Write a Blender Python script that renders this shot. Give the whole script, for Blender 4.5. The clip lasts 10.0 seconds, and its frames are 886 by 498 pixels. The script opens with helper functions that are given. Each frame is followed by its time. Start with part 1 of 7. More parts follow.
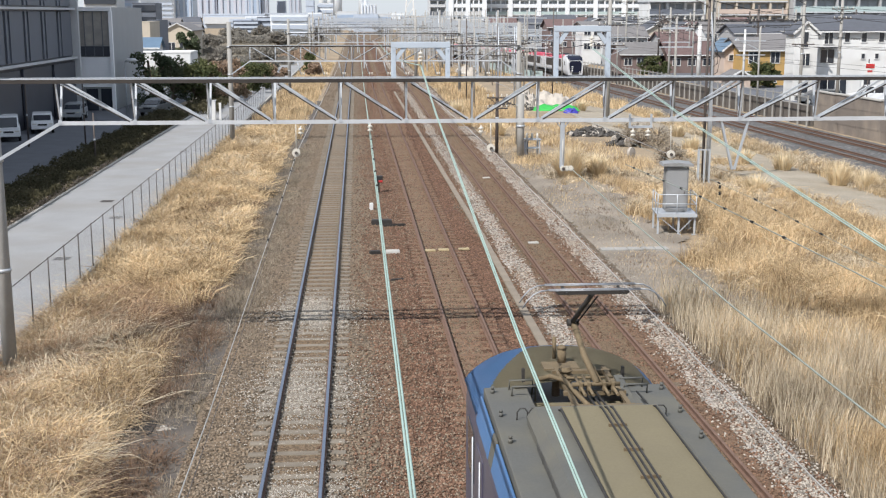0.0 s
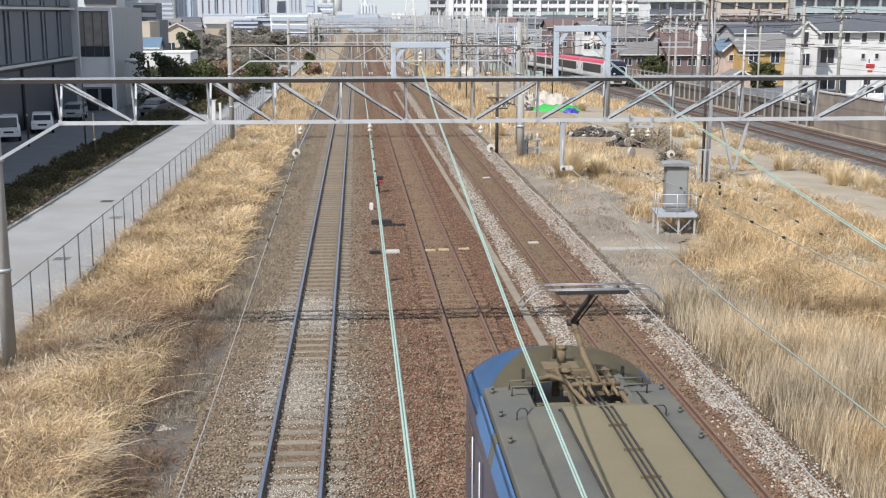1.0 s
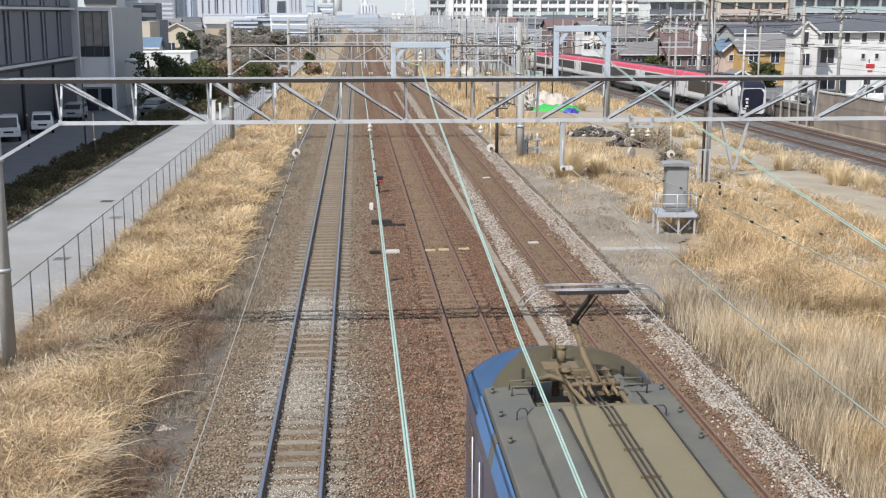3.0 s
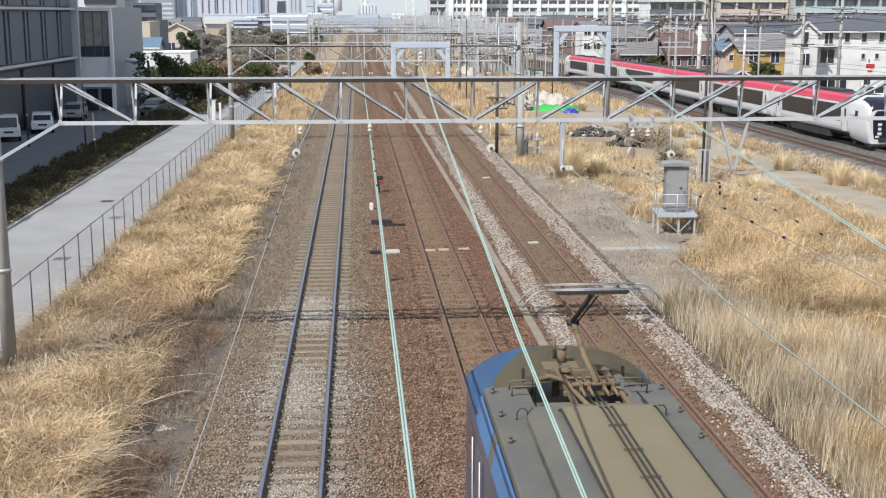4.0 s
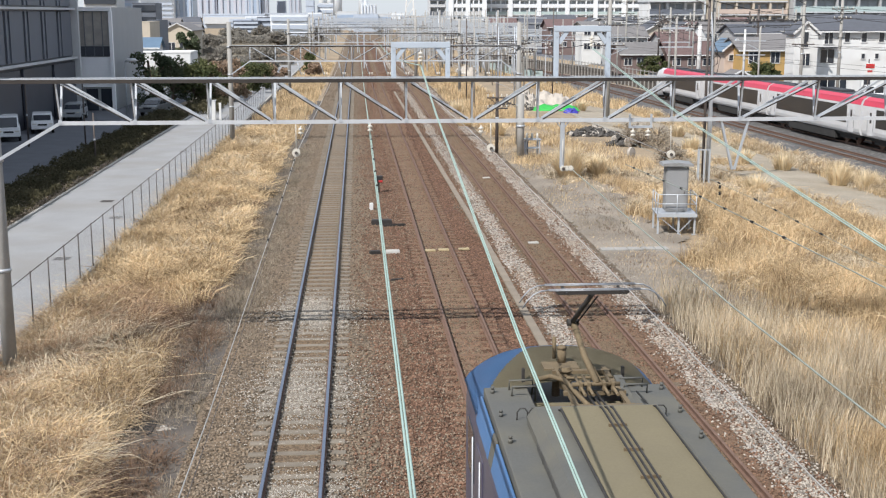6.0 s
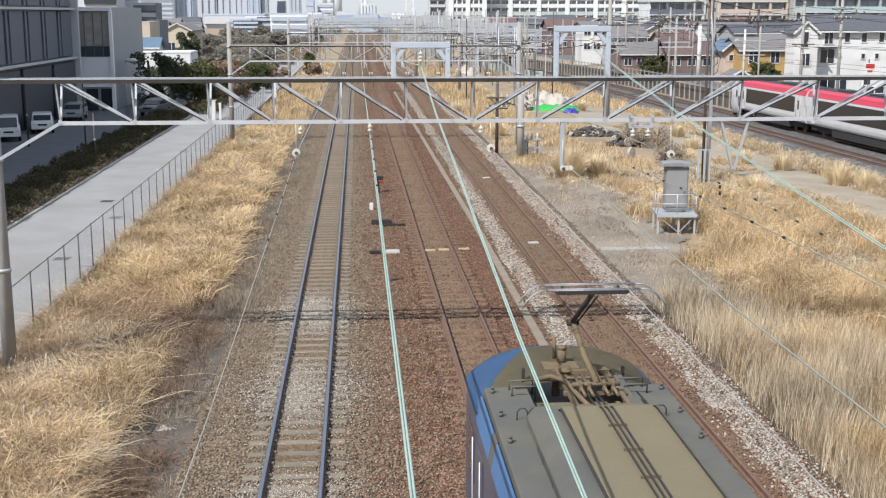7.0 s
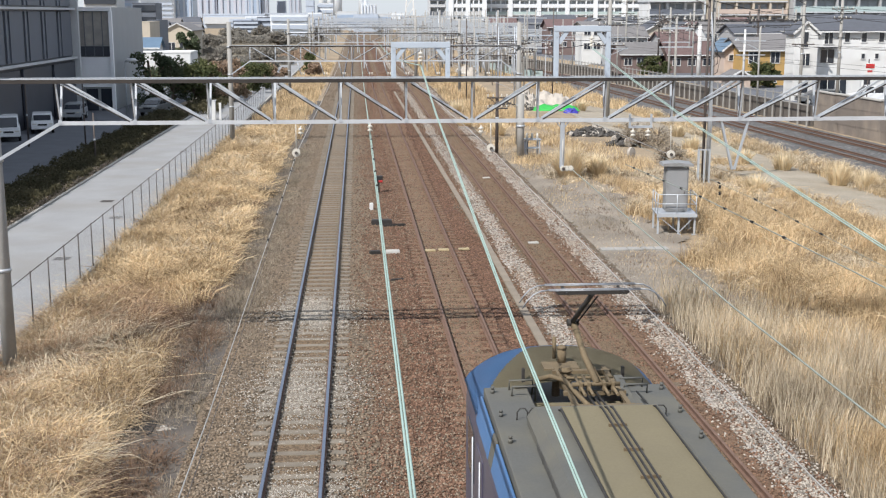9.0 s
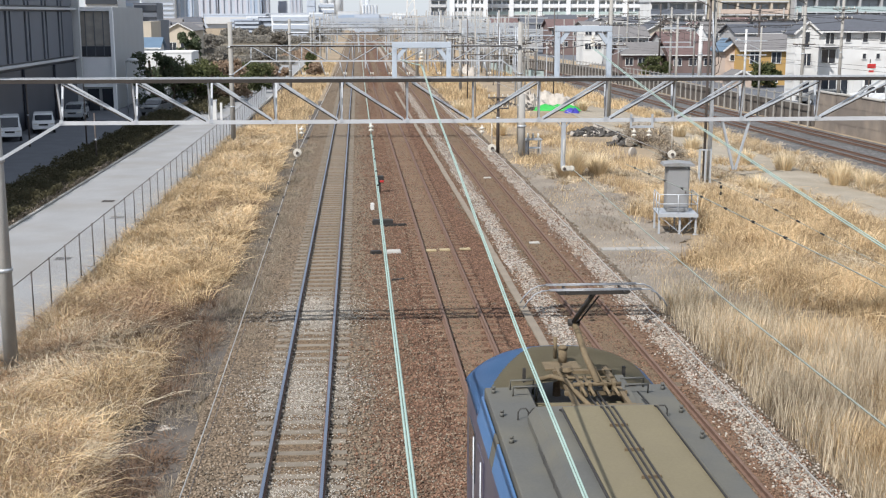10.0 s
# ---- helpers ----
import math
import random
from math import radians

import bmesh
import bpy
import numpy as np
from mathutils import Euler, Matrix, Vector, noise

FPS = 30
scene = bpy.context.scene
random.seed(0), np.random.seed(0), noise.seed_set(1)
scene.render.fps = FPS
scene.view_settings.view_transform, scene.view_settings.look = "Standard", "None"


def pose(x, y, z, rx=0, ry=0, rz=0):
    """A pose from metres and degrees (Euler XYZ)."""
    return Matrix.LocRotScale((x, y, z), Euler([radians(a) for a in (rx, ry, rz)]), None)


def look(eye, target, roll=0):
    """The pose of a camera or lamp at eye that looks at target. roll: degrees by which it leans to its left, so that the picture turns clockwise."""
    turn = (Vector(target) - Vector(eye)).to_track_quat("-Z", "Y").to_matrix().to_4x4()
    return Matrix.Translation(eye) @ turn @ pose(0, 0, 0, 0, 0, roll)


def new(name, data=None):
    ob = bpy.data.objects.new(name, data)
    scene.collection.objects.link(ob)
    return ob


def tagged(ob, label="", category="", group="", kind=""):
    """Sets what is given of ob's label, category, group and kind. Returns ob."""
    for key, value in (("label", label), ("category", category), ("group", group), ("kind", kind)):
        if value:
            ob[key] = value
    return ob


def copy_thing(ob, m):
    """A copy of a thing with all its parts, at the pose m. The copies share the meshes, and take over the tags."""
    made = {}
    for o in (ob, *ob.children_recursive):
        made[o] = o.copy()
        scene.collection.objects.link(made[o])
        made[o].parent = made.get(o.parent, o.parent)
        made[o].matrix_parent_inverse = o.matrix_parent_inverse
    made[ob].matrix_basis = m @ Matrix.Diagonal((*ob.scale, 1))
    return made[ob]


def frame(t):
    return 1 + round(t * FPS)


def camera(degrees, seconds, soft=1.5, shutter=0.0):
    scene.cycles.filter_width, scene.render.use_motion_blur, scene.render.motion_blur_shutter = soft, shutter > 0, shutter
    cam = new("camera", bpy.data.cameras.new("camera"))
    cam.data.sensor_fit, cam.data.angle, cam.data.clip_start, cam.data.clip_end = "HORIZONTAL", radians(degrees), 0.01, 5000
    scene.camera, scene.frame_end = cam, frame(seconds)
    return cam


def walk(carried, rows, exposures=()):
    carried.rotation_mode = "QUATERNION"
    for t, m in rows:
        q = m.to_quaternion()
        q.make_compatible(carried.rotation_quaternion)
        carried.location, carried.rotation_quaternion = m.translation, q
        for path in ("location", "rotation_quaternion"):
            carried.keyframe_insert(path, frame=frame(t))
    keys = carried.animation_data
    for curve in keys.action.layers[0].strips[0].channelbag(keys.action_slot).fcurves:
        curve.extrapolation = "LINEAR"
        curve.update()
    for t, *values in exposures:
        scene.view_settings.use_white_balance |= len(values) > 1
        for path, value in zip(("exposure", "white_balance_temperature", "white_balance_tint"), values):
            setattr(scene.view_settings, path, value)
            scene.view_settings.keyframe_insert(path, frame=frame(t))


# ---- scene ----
# camera on the road bridge over the railway
PITCH, YAW = 90 - 11.205, -4.1145
cam = camera(40.94, 10.0, soft=1.2)
walk(cam, [(0.0, pose(0, 0, 8.9, PITCH, 0, YAW)),
           (4.5, pose(0, 0, 8.9, PITCH, 0, YAW)),
           (9.2, pose(0, 0, 8.9, PITCH, 0, YAW)),
           (9.6, pose(0, 0, 8.9, PITCH, 0, YAW + 0.022)),
           (10.0, pose(0, 0, 8.9, PITCH, 0, YAW + 0.05))])

# ---------------------------------------------------------------- light
SUN_AZ, SUN_EL = radians(222), radians(47)
world = bpy.data.worlds.new("sky")
scene.world = world
world.use_nodes = True
wn = world.node_tree
sky = wn.nodes.new("ShaderNodeTexSky")
sky.sky_type, sky.sun_disc = "NISHITA", False
sky.sun_elevation, sky.sun_rotation = SUN_EL, SUN_AZ
sky.air_density, sky.dust_density, sky.ozone_density = 1.0, 0.4, 1.5
haze = wn.nodes.new("ShaderNodeMix")
haze.data_type = "RGBA"
haze.inputs[0].default_value = 0.85
haze.inputs[7].default_value = (3.12, 3.5, 4.1, 1)
wn.links.new(sky.outputs[0], haze.inputs[6])
wn.links.new(haze.outputs[2], wn.nodes["Background"].inputs[0])
wn.nodes["Background"].inputs[1].default_value = 0.15
sun_data = bpy.data.lights.new("sun", "SUN")
sun_data.energy, sun_data.angle, sun_data.color = 4.5, radians(0.6), (1.0, 0.968, 0.932)
sun = new("sun", sun_data)
sun_way = Vector((math.sin(SUN_AZ) * math.cos(SUN_EL), math.cos(SUN_AZ) * math.cos(SUN_EL), math.sin(SUN_EL)))
sun.matrix_basis = look(sun_way * 60, (0, 0, 0))
scene.view_settings.exposure = 0.39

# ---------------------------------------------------------------- mesh helpers

def part(name, bm, mat, parent=None, label="", kind=""):
    """Links a bmesh as one mesh object, under a thing or a part."""
    me = bpy.data.meshes.new(name)
    bm.to_mesh(me)
    bm.free()
    for m in (mat if isinstance(mat, (list, tuple)) else [mat]):
        me.materials.append(m)
    ob = new(name, me)
    ob.parent = parent
    return tagged(ob, label, kind=kind)


def shared(name, me, parent, m):
    """One more object on an existing mesh."""
    ob = new(name, me)
    ob.parent = parent
    ob.matrix_basis = m
    return ob


def mesh_of(bm, name, mat):
    me = bpy.data.meshes.new(name)
    bm.to_mesh(me)
    bm.free()
    me.materials.append(mat)
    return me


def thing(name, label, category, at=(0, 0, 0), turn=0.0, group="", kind=""):
    ob = new(name)
    ob.empty_display_size = 0.2
    ob.matrix_basis = pose(*at, 0, 0, turn)
    return tagged(ob, label, category, group, kind)


def B():
    return bmesh.new()


def box(bm, c, s, turn=0.0, bevel=0.0, rx=0.0, ry=0.0, mi=0):
    """A box with centre c and size s."""
    m = pose(*c, rx, ry, turn) @ Matrix.Diagonal((*s, 1))
    vs = bmesh.ops.create_cube(bm, size=1, matrix=m)["verts"]
    fs = list({f for v in vs for f in v.link_faces})
    for f in fs:
        f.material_index = mi
    if bevel:
        es = list({e for v in vs for e in v.link_edges})
        bmesh.ops.bevel(bm, geom=es, offset=bevel, segments=2, affect="EDGES", profile=0.5)
    return bm


def bar(bm, p, q, r, r2=None, n=8, mi=0):
    """A round bar from p to q."""
    p, q = Vector(p), Vector(q)
    d = q - p
    m = Matrix.Translation((p + q) / 2) @ d.to_track_quat("Z", "Y").to_matrix().to_4x4()
    vs = bmesh.ops.create_cone(bm, cap_ends=True, segments=n, radius1=r, radius2=r if r2 is None else r2, depth=d.length, matrix=m)["verts"]
    for f in {f for v in vs for f in v.link_faces}:
        f.material_index = mi
        f.smooth = len(f.verts) == 4 and n > 5
    return bm


def beam(bm, p, q, w, h, mi=0):
    """A square bar from p to q."""
    p, q = Vector(p), Vector(q)
    d = q - p
    m = Matrix.Translation((p + q) / 2) @ d.to_track_quat("Y", "Z").to_matrix().to_4x4() @ Matrix.Diagonal((w, d.length, h, 1))
    vs = bmesh.ops.create_cube(bm, size=1, matrix=m)["verts"]
    for f in {f for v in vs for f in v.link_faces}:
        f.material_index = mi
    return bm


def tube(bm, pts, r, n=6):
    """A tube along points."""
    pts = [Vector(p) for p in pts]
    rings = []
    for i, p in enumerate(pts):
        d = (pts[min(i + 1, len(pts) - 1)] - pts[max(i - 1, 0)]).normalized()
        a = d.cross(Vector((0, 0, 1)))
        a = a.normalized() if a.length > 1e-4 else Vector((1, 0, 0))
        b = a.cross(d)
        rings.append([bm.verts.new(p + r * (math.cos(k * math.tau / n) * a + math.sin(k * math.tau / n) * b)) for k in range(n)])
    for s, t in zip(rings, rings[1:]):
        for k in range(n):
            f = bm.faces.new((s[k], s[(k + 1) % n], t[(k + 1) % n], t[k]))
            f.smooth = True
    bm.faces.new(rings[0][::-1])
    bm.faces.new(rings[-1])
    return bm


def extrude(bm, prof, y0, y1, axis="y", mi=0):
    """A closed outline (x, z), carried from y0 to y1."""
    put = (lambda a, b, c: (a, c, b)) if axis == "y" else (lambda a, b, c: (c, a, b))
    r0 = [bm.verts.new(put(a, b, y0)) for a, b in prof]
    r1 = [bm.verts.new(put(a, b, y1)) for a, b in prof]
    n = len(prof)
    fs = [bm.faces.new((r0[i], r0[(i + 1) % n], r1[(i + 1) % n], r1[i])) for i in range(n)]
    fs += [bm.faces.new(r0[::-1]), bm.faces.new(r1)]
    for f in fs:
        f.material_index = mi
    bmesh.ops.recalc_face_normals(bm, faces=fs)
    return bm


def raw(name, verts, faces, mat, smooth=False):
    """A mesh object from numpy arrays; faces are (loops per face, index array)."""
    me = bpy.data.meshes.new(name)
    sizes, idx = faces
    me.vertices.add(len(verts))
    me.vertices.foreach_set("co", np.ascontiguousarray(verts, np.float32).ravel())
    me.loops.add(len(idx))
    me.loops.foreach_set("vertex_index", np.ascontiguousarray(idx, np.int32))
    me.polygons.add(len(sizes))
    starts = np.concatenate(([0], np.cumsum(sizes)[:-1])).astype(np.int32)
    me.polygons.foreach_set("loop_start", starts)
    me.update(calc_edges=True)
    me.validate()
    for m in (mat if isinstance(mat, (list, tuple)) else [mat]):
        me.materials.append(m)
    return new(name, me)


# ---------------------------------------------------------------- materials
def material(name, col, rough=0.7, metal=0.0, var=0.25, scale=3.0, fine=40.0, bump=0.15, dist=0.01, dirt=None, dirt_amt=0.5, dirt_scale=0.8,
             island=0.0, obj=0.0, spec=0.4):
    """Grain at two scales over a base colour, patches of dirt, a fine relief."""
    m = bpy.data.materials.new(name)
    m.use_nodes = True
    nt = m.node_tree
    bs = nt.nodes["Principled BSDF"]
    bs.inputs["Roughness"].default_value, bs.inputs["Metallic"].default_value = rough, metal
    bs.inputs["Specular IOR Level"].default_value = spec
    geo = nt.nodes.new("ShaderNodeNewGeometry")
    tc = nt.nodes.new("ShaderNodeTexCoord")

    def noise_node(s, detail=5.0):
        n = nt.nodes.new("ShaderNodeTexNoise")
        n.inputs["Scale"].default_value, n.inputs["Detail"].default_value = s, detail
        nt.links.new(tc.outputs["Object"] if obj else geo.outputs["Position"], n.inputs["Vector"])
        return n

    big, small = noise_node(scale), noise_node(fine, 3.0)
    mixf = nt.nodes.new("ShaderNodeMath")
    mixf.operation = "ADD"
    nt.links.new(big.outputs[0], mixf.inputs[0])
    nt.links.new(small.outputs[0], mixf.inputs[1])
    last = mixf
    for amount, src in ((island, geo.outputs["Random Per Island"]), (obj, None)):
        if not amount:
            continue
        if src is None:
            src = nt.nodes.new("ShaderNodeObjectInfo").outputs["Random"]
        ml = nt.nodes.new("ShaderNodeMath")
        ml.operation = "MULTIPLY_ADD"
        nt.links.new(src, ml.inputs[0])
        ml.inputs[1].default_value = amount * 2
        nt.links.new(last.outputs[0], ml.inputs[2])
        sb = nt.nodes.new("ShaderNodeMath")
        sb.operation = "SUBTRACT"
        nt.links.new(ml.outputs[0], sb.inputs[0])
        sb.inputs[1].default_value = amount
        last = sb
    mr = nt.nodes.new("ShaderNodeMapRange")
    mr.inputs[1].default_value, mr.inputs[2].default_value = 0.55, 1.45
    nt.links.new(last.outputs[0], mr.inputs[0])
    ramp = nt.nodes.new("ShaderNodeMix")
    ramp.data_type = "RGBA"
    lo = [c * (1 - var) for c in col]
    hi = [min(1, c * (1 + var)) for c in col]
    ramp.inputs[6].default_value, ramp.inputs[7].default_value = (*lo, 1), (*hi, 1)
    nt.links.new(mr.outputs[0], ramp.inputs[0])
    out = ramp.outputs[2]
    if dirt:
        dn = noise_node(dirt_scale, 6.0)
        dr = nt.nodes.new("ShaderNodeMapRange")
        dr.inputs[1].default_value, dr.inputs[2].default_value = 0.45, 0.68
        dr.inputs[4].default_value = dirt_amt
        nt.links.new(dn.outputs[0], dr.inputs[0])
        dm = nt.nodes.new("ShaderNodeMix")
        dm.data_type = "RGBA"
        nt.links.new(dr.outputs[0], dm.inputs[0])
        nt.links.new(out, dm.inputs[6])
        dm.inputs[7].default_value = (*dirt, 1)
        out = dm.outputs[2]
    nt.links.new(out, bs.inputs["Base Color"])
    if bump:
        bp = nt.nodes.new("ShaderNodeBump")
        bp.inputs["Strength"].default_value, bp.inputs["Distance"].default_value = bump, dist
        nt.links.new(small.outputs[0], bp.inputs["Height"])
        nt.links.new(bp.outputs[0], bs.inputs["Normal"])
    return m


def glass_dark(name, col=(0.03, 0.035, 0.045), rough=0.08):
    m = material(name, col, rough, var=0.2, scale=0.5, bump=0.0, spec=0.6)
    return m


def ballast_material(name, a, b, c, stone=16.0, patch=0.5):
    """Crushed stone: cells of three tints with dark joints."""
    m = bpy.data.materials.new(name)
    m.use_nodes = True
    nt = m.node_tree
    bs = nt.nodes["Principled BSDF"]
    bs.inputs["Roughness"].default_value = 0.9
    bs.inputs["Specular IOR Level"].default_value = 0.2
    geo = nt.nodes.new("ShaderNodeNewGeometry")
    vo = nt.nodes.new("ShaderNodeTexVoronoi")
    vo.inputs["Scale"].default_value = stone
    no = nt.nodes.new("ShaderNodeTexNoise")
    no.inputs["Scale"].default_value, no.inputs["Detail"].default_value = patch, 6.0
    for n in (vo, no):
        nt.links.new(geo.outputs["Position"], n.inputs["Vector"])
    sep = nt.nodes.new("ShaderNodeSeparateColor")
    nt.links.new(vo.outputs["Color"], sep.inputs[0])
    m1 = nt.nodes.new("ShaderNodeMix")
    m1.data_type = "RGBA"
    m1.inputs[6].default_value, m1.inputs[7].default_value = (*a, 1), (*b, 1)
    nt.links.new(sep.outputs[0], m1.inputs[0])
    mr = nt.nodes.new("ShaderNodeMapRange")
    mr.inputs[1].default_value, mr.inputs[2].default_value = 0.42, 0.62
    nt.links.new(no.outputs[0], mr.inputs[0])
    m2 = nt.nodes.new("ShaderNodeMix")
    m2.data_type = "RGBA"
    nt.links.new(mr.outputs[0], m2.inputs[0])
    nt.links.new(m1.outputs[2], m2.inputs[6])
    m2.inputs[7].default_value = (*c, 1)
    m3 = nt.nodes.new("ShaderNodeMix")
    m3.data_type, m3.blend_type = "RGBA", "MULTIPLY"
    m3.inputs[0].default_value = 1.0
    sh = nt.nodes.new("ShaderNodeMapRange")
    sh.inputs[1].default_value, sh.inputs[2].default_value = 0.0, 1.0
    sh.inputs[3].default_value, sh.inputs[4].default_value = 0.6, 1.35
    nt.links.new(sep.outputs[1], sh.inputs[0])
    nt.links.new(m2.outputs[2], m3.inputs[6])
    nt.links.new(sh.outputs[0], m3.inputs[7])
    nt.links.new(m3.outputs[2], bs.inputs["Base Color"])
    bp = nt.nodes.new("ShaderNodeBump")
    bp.invert = True
    bp.inputs["Strength"].default_value, bp.inputs["Distance"].default_value = 0.9, 0.04
    nt.links.new(vo.outputs["Distance"], bp.inputs["Height"])
    nt.links.new(bp.outputs[0], bs.inputs["Normal"])
    return m


MAT = {
    "soil": material("dry_soil", (0.29, 0.225, 0.15), 0.95, var=0.45, scale=0.35, fine=9.0, bump=0.6, dist=0.05, dirt=(0.16, 0.125, 0.09), dirt_scale=0.25),
    "ballast_grey": ballast_material("ballast_grey_brown", (0.20, 0.155, 0.112), (0.125, 0.096, 0.07), (0.17, 0.125, 0.085)),
    "ballast_brown": ballast_material("ballast_brown", (0.19, 0.125, 0.085), (0.10, 0.065, 0.045), (0.15, 0.093, 0.06)),
    "ballast_rust": ballast_material("ballast_rust", (0.18, 0.098, 0.065), (0.075, 0.042, 0.029), (0.14, 0.08, 0.052)),
    "ballast_white": ballast_material("ballast_pale", (0.42, 0.39, 0.35), (0.24, 0.20, 0.17), (0.30, 0.235, 0.18)),
    "ballast_dark": ballast_material("ballast_fresh_grey", (0.21, 0.205, 0.20), (0.05, 0.05, 0.052), (0.105, 0.10, 0.097), stone=9.0),
    "four_foot": ballast_material("fine_dusty_ballast", (0.205, 0.15, 0.098), (0.125, 0.088, 0.058), (0.172, 0.12, 0.076), stone=26.0),
    # the blue is mirrored sky, put into the rail head's base colour
    "rail_steel": material("worn_rail_steel_sky_tint", (0.20, 0.235, 0.31), 0.3, 0.75, var=0.15, scale=2.0, bump=0.02),
    "rail_rust": material("rusty_rail", (0.155, 0.095, 0.07), 0.75, 0.15, var=0.3, scale=6.0, bump=0.2, dist=0.004),
    "sleeper_con": material("concrete_sleeper", (0.182, 0.155, 0.122), 0.9, var=0.25, scale=5.0, bump=0.3, obj=0.2),
    "sleeper_wood": material("timber_sleeper", (0.15, 0.095, 0.06), 0.9, var=0.3, scale=5.0, bump=0.4, obj=0.2),
    "concrete": material("weathered_concrete", (0.40, 0.385, 0.355), 0.9, var=0.18, scale=1.2, fine=30, bump=0.25, dist=0.006, dirt=(0.27, 0.255, 0.23), dirt_scale=0.7),
    "lid_concrete": material("brown_stained_concrete", (0.215, 0.18, 0.14), 0.9, var=0.2, scale=1.2, fine=30, bump=0.25, dist=0.006, obj=0.15),
    "ash_soil": material("dark_ashy_soil", (0.095, 0.082, 0.072), 0.95, var=0.4, scale=1.2, fine=14, bump=0.6, dist=0.03, dirt=(0.14, 0.118, 0.095), dirt_scale=0.8),
    "grey_soil": material("grey_trampled_soil", (0.25, 0.215, 0.175), 0.95, var=0.55, scale=0.9, fine=14, bump=0.8, dist=0.04, dirt=(0.145, 0.118, 0.09), dirt_scale=0.45, dirt_amt=0.85),
    "yard_soil": material("weedy_grey_brown_soil", (0.17, 0.15, 0.115), 0.95, var=0.5, scale=0.15, fine=2.0, bump=0.6, dist=0.05, dirt=(0.26, 0.21, 0.14), dirt_scale=0.06, dirt_amt=0.8),
    "concrete_pole": material("pole_concrete", (0.30, 0.29, 0.27), 0.85, var=0.2, scale=2.0, bump=0.2, dist=0.004),
    "path": material("pale_concrete_path", (0.262, 0.264, 0.268), 0.9, var=0.16, scale=0.5, fine=25, bump=0.2, dist=0.006, dirt=(0.215, 0.205, 0.19), dirt_scale=0.3, dirt_amt=0.6),
    "asphalt": material("asphalt", (0.12, 0.126, 0.14), 0.9, var=0.25, scale=0.8, fine=50, bump=0.4, dist=0.006),
    "dirt_road": material("packed_dirt_road", (0.30, 0.262, 0.205), 0.95, var=0.32, scale=0.5, fine=12, bump=0.4, dist=0.02, dirt=(0.22, 0.18, 0.125), dirt_scale=0.35),
    "galv": material("galvanised_steel", (0.43, 0.455, 0.485), 0.5, 0.3, var=0.16, scale=2.5, bump=0.05),
    "galv_dark": material("weathered_steel_and_shade", (0.10, 0.085, 0.078), 0.6, 0.4, var=0.3, scale=3.0, bump=0.08),
    "galv_bright": material("bright_galvanised_steel", (0.49, 0.505, 0.525), 0.5, 0.2, var=0.14, scale=2.5, bump=0.05),
    # near-black brown holds the shade on the gantry's chord and bar faces
    "chord_dark": material("shade_painted_rusty_steel", (0.04, 0.034, 0.03), 0.7, 0.2, var=0.35, scale=3.0, bump=0.08),
    # thatch brown, darkened to give the shade between grass clumps
    "thatch": material("brown_thatch_with_shade", (0.105, 0.075, 0.05), 0.95, var=0.45, scale=1.5, fine=18, bump=0.7, dist=0.04),
    "white_steel": material("painted_pale_steel", (0.40, 0.45, 0.51), 0.5, var=0.12, scale=2.0, bump=0.05),
    "teal": material("green_copper_wire", (0.33, 0.44, 0.395), 0.6, 0.2, var=0.15, scale=4.0, bump=0.05),
    "weathered_wire": material("grey_green_weathered_wire", (0.27, 0.30, 0.265), 0.6, 0.2, var=0.2, scale=4.0, bump=0),
    "wire": material("bare_wire", (0.45, 0.43, 0.40), 0.5, 0.5, var=0.2, scale=4.0, bump=0),
    "black": material("black_rubber", (0.02, 0.02, 0.02), 0.7, var=0.3, bump=0.05),
    "ceramic": material("white_porcelain", (0.56, 0.53, 0.47), 0.3, var=0.08, bump=0),
    "glass": glass_dark("window_glass"),
}


def zone_sheet(name, x0, x1, y0, y1, z0, mat, nx=2, ny=2, wob=0.0, lift=0.0, seed=0):
    """A flat strip of ground with uneven edges."""
    r = np.random.default_rng(seed)
    xs, ys = np.linspace(0, 1, nx), np.linspace(y0, y1, ny)
    ea = np.convolve(r.normal(0, wob, ny + 4), np.ones(5) / 5, "valid") if wob else np.zeros(ny)
    eb = np.convolve(r.normal(0, wob, ny + 4), np.ones(5) / 5, "valid") if wob else np.zeros(ny)
    left, right = x0 + ea, x1 + eb
    X = left[:, None] + (right - left)[:, None] * xs[None, :]
    Y = np.repeat(ys[:, None], nx, 1)
    Zz = np.full_like(X, z0) + r.normal(0, lift, X.shape) if lift else np.full_like(X, z0)
    v = np.stack([X, Y, Zz], -1).reshape(-1, 3)
    i = np.arange((ny - 1) * nx).reshape(ny - 1, nx)[:, :-1].ravel()
    q = np.stack([i, i + 1, i + nx + 1, i + nx], -1)
    return raw(name, v, (np.full(len(q), 4), q.ravel()), mat)
# ---------------------------------------------------------------- ground and tracks

# ballast bed: strips side by side, each a few millimetres over the next
bed = B()
extrude(bed, [(-4.2, -0.6), (10.0, -0.6), (9.2, -0.2), (-3.5, -0.2)], -60, 700)
bed_ob = part("ballast_bed", bed, MAT["ballast_grey"], None, "grey-brown crushed stone bed under the tracks", "structure")
tagged(bed_ob, category="ballast")
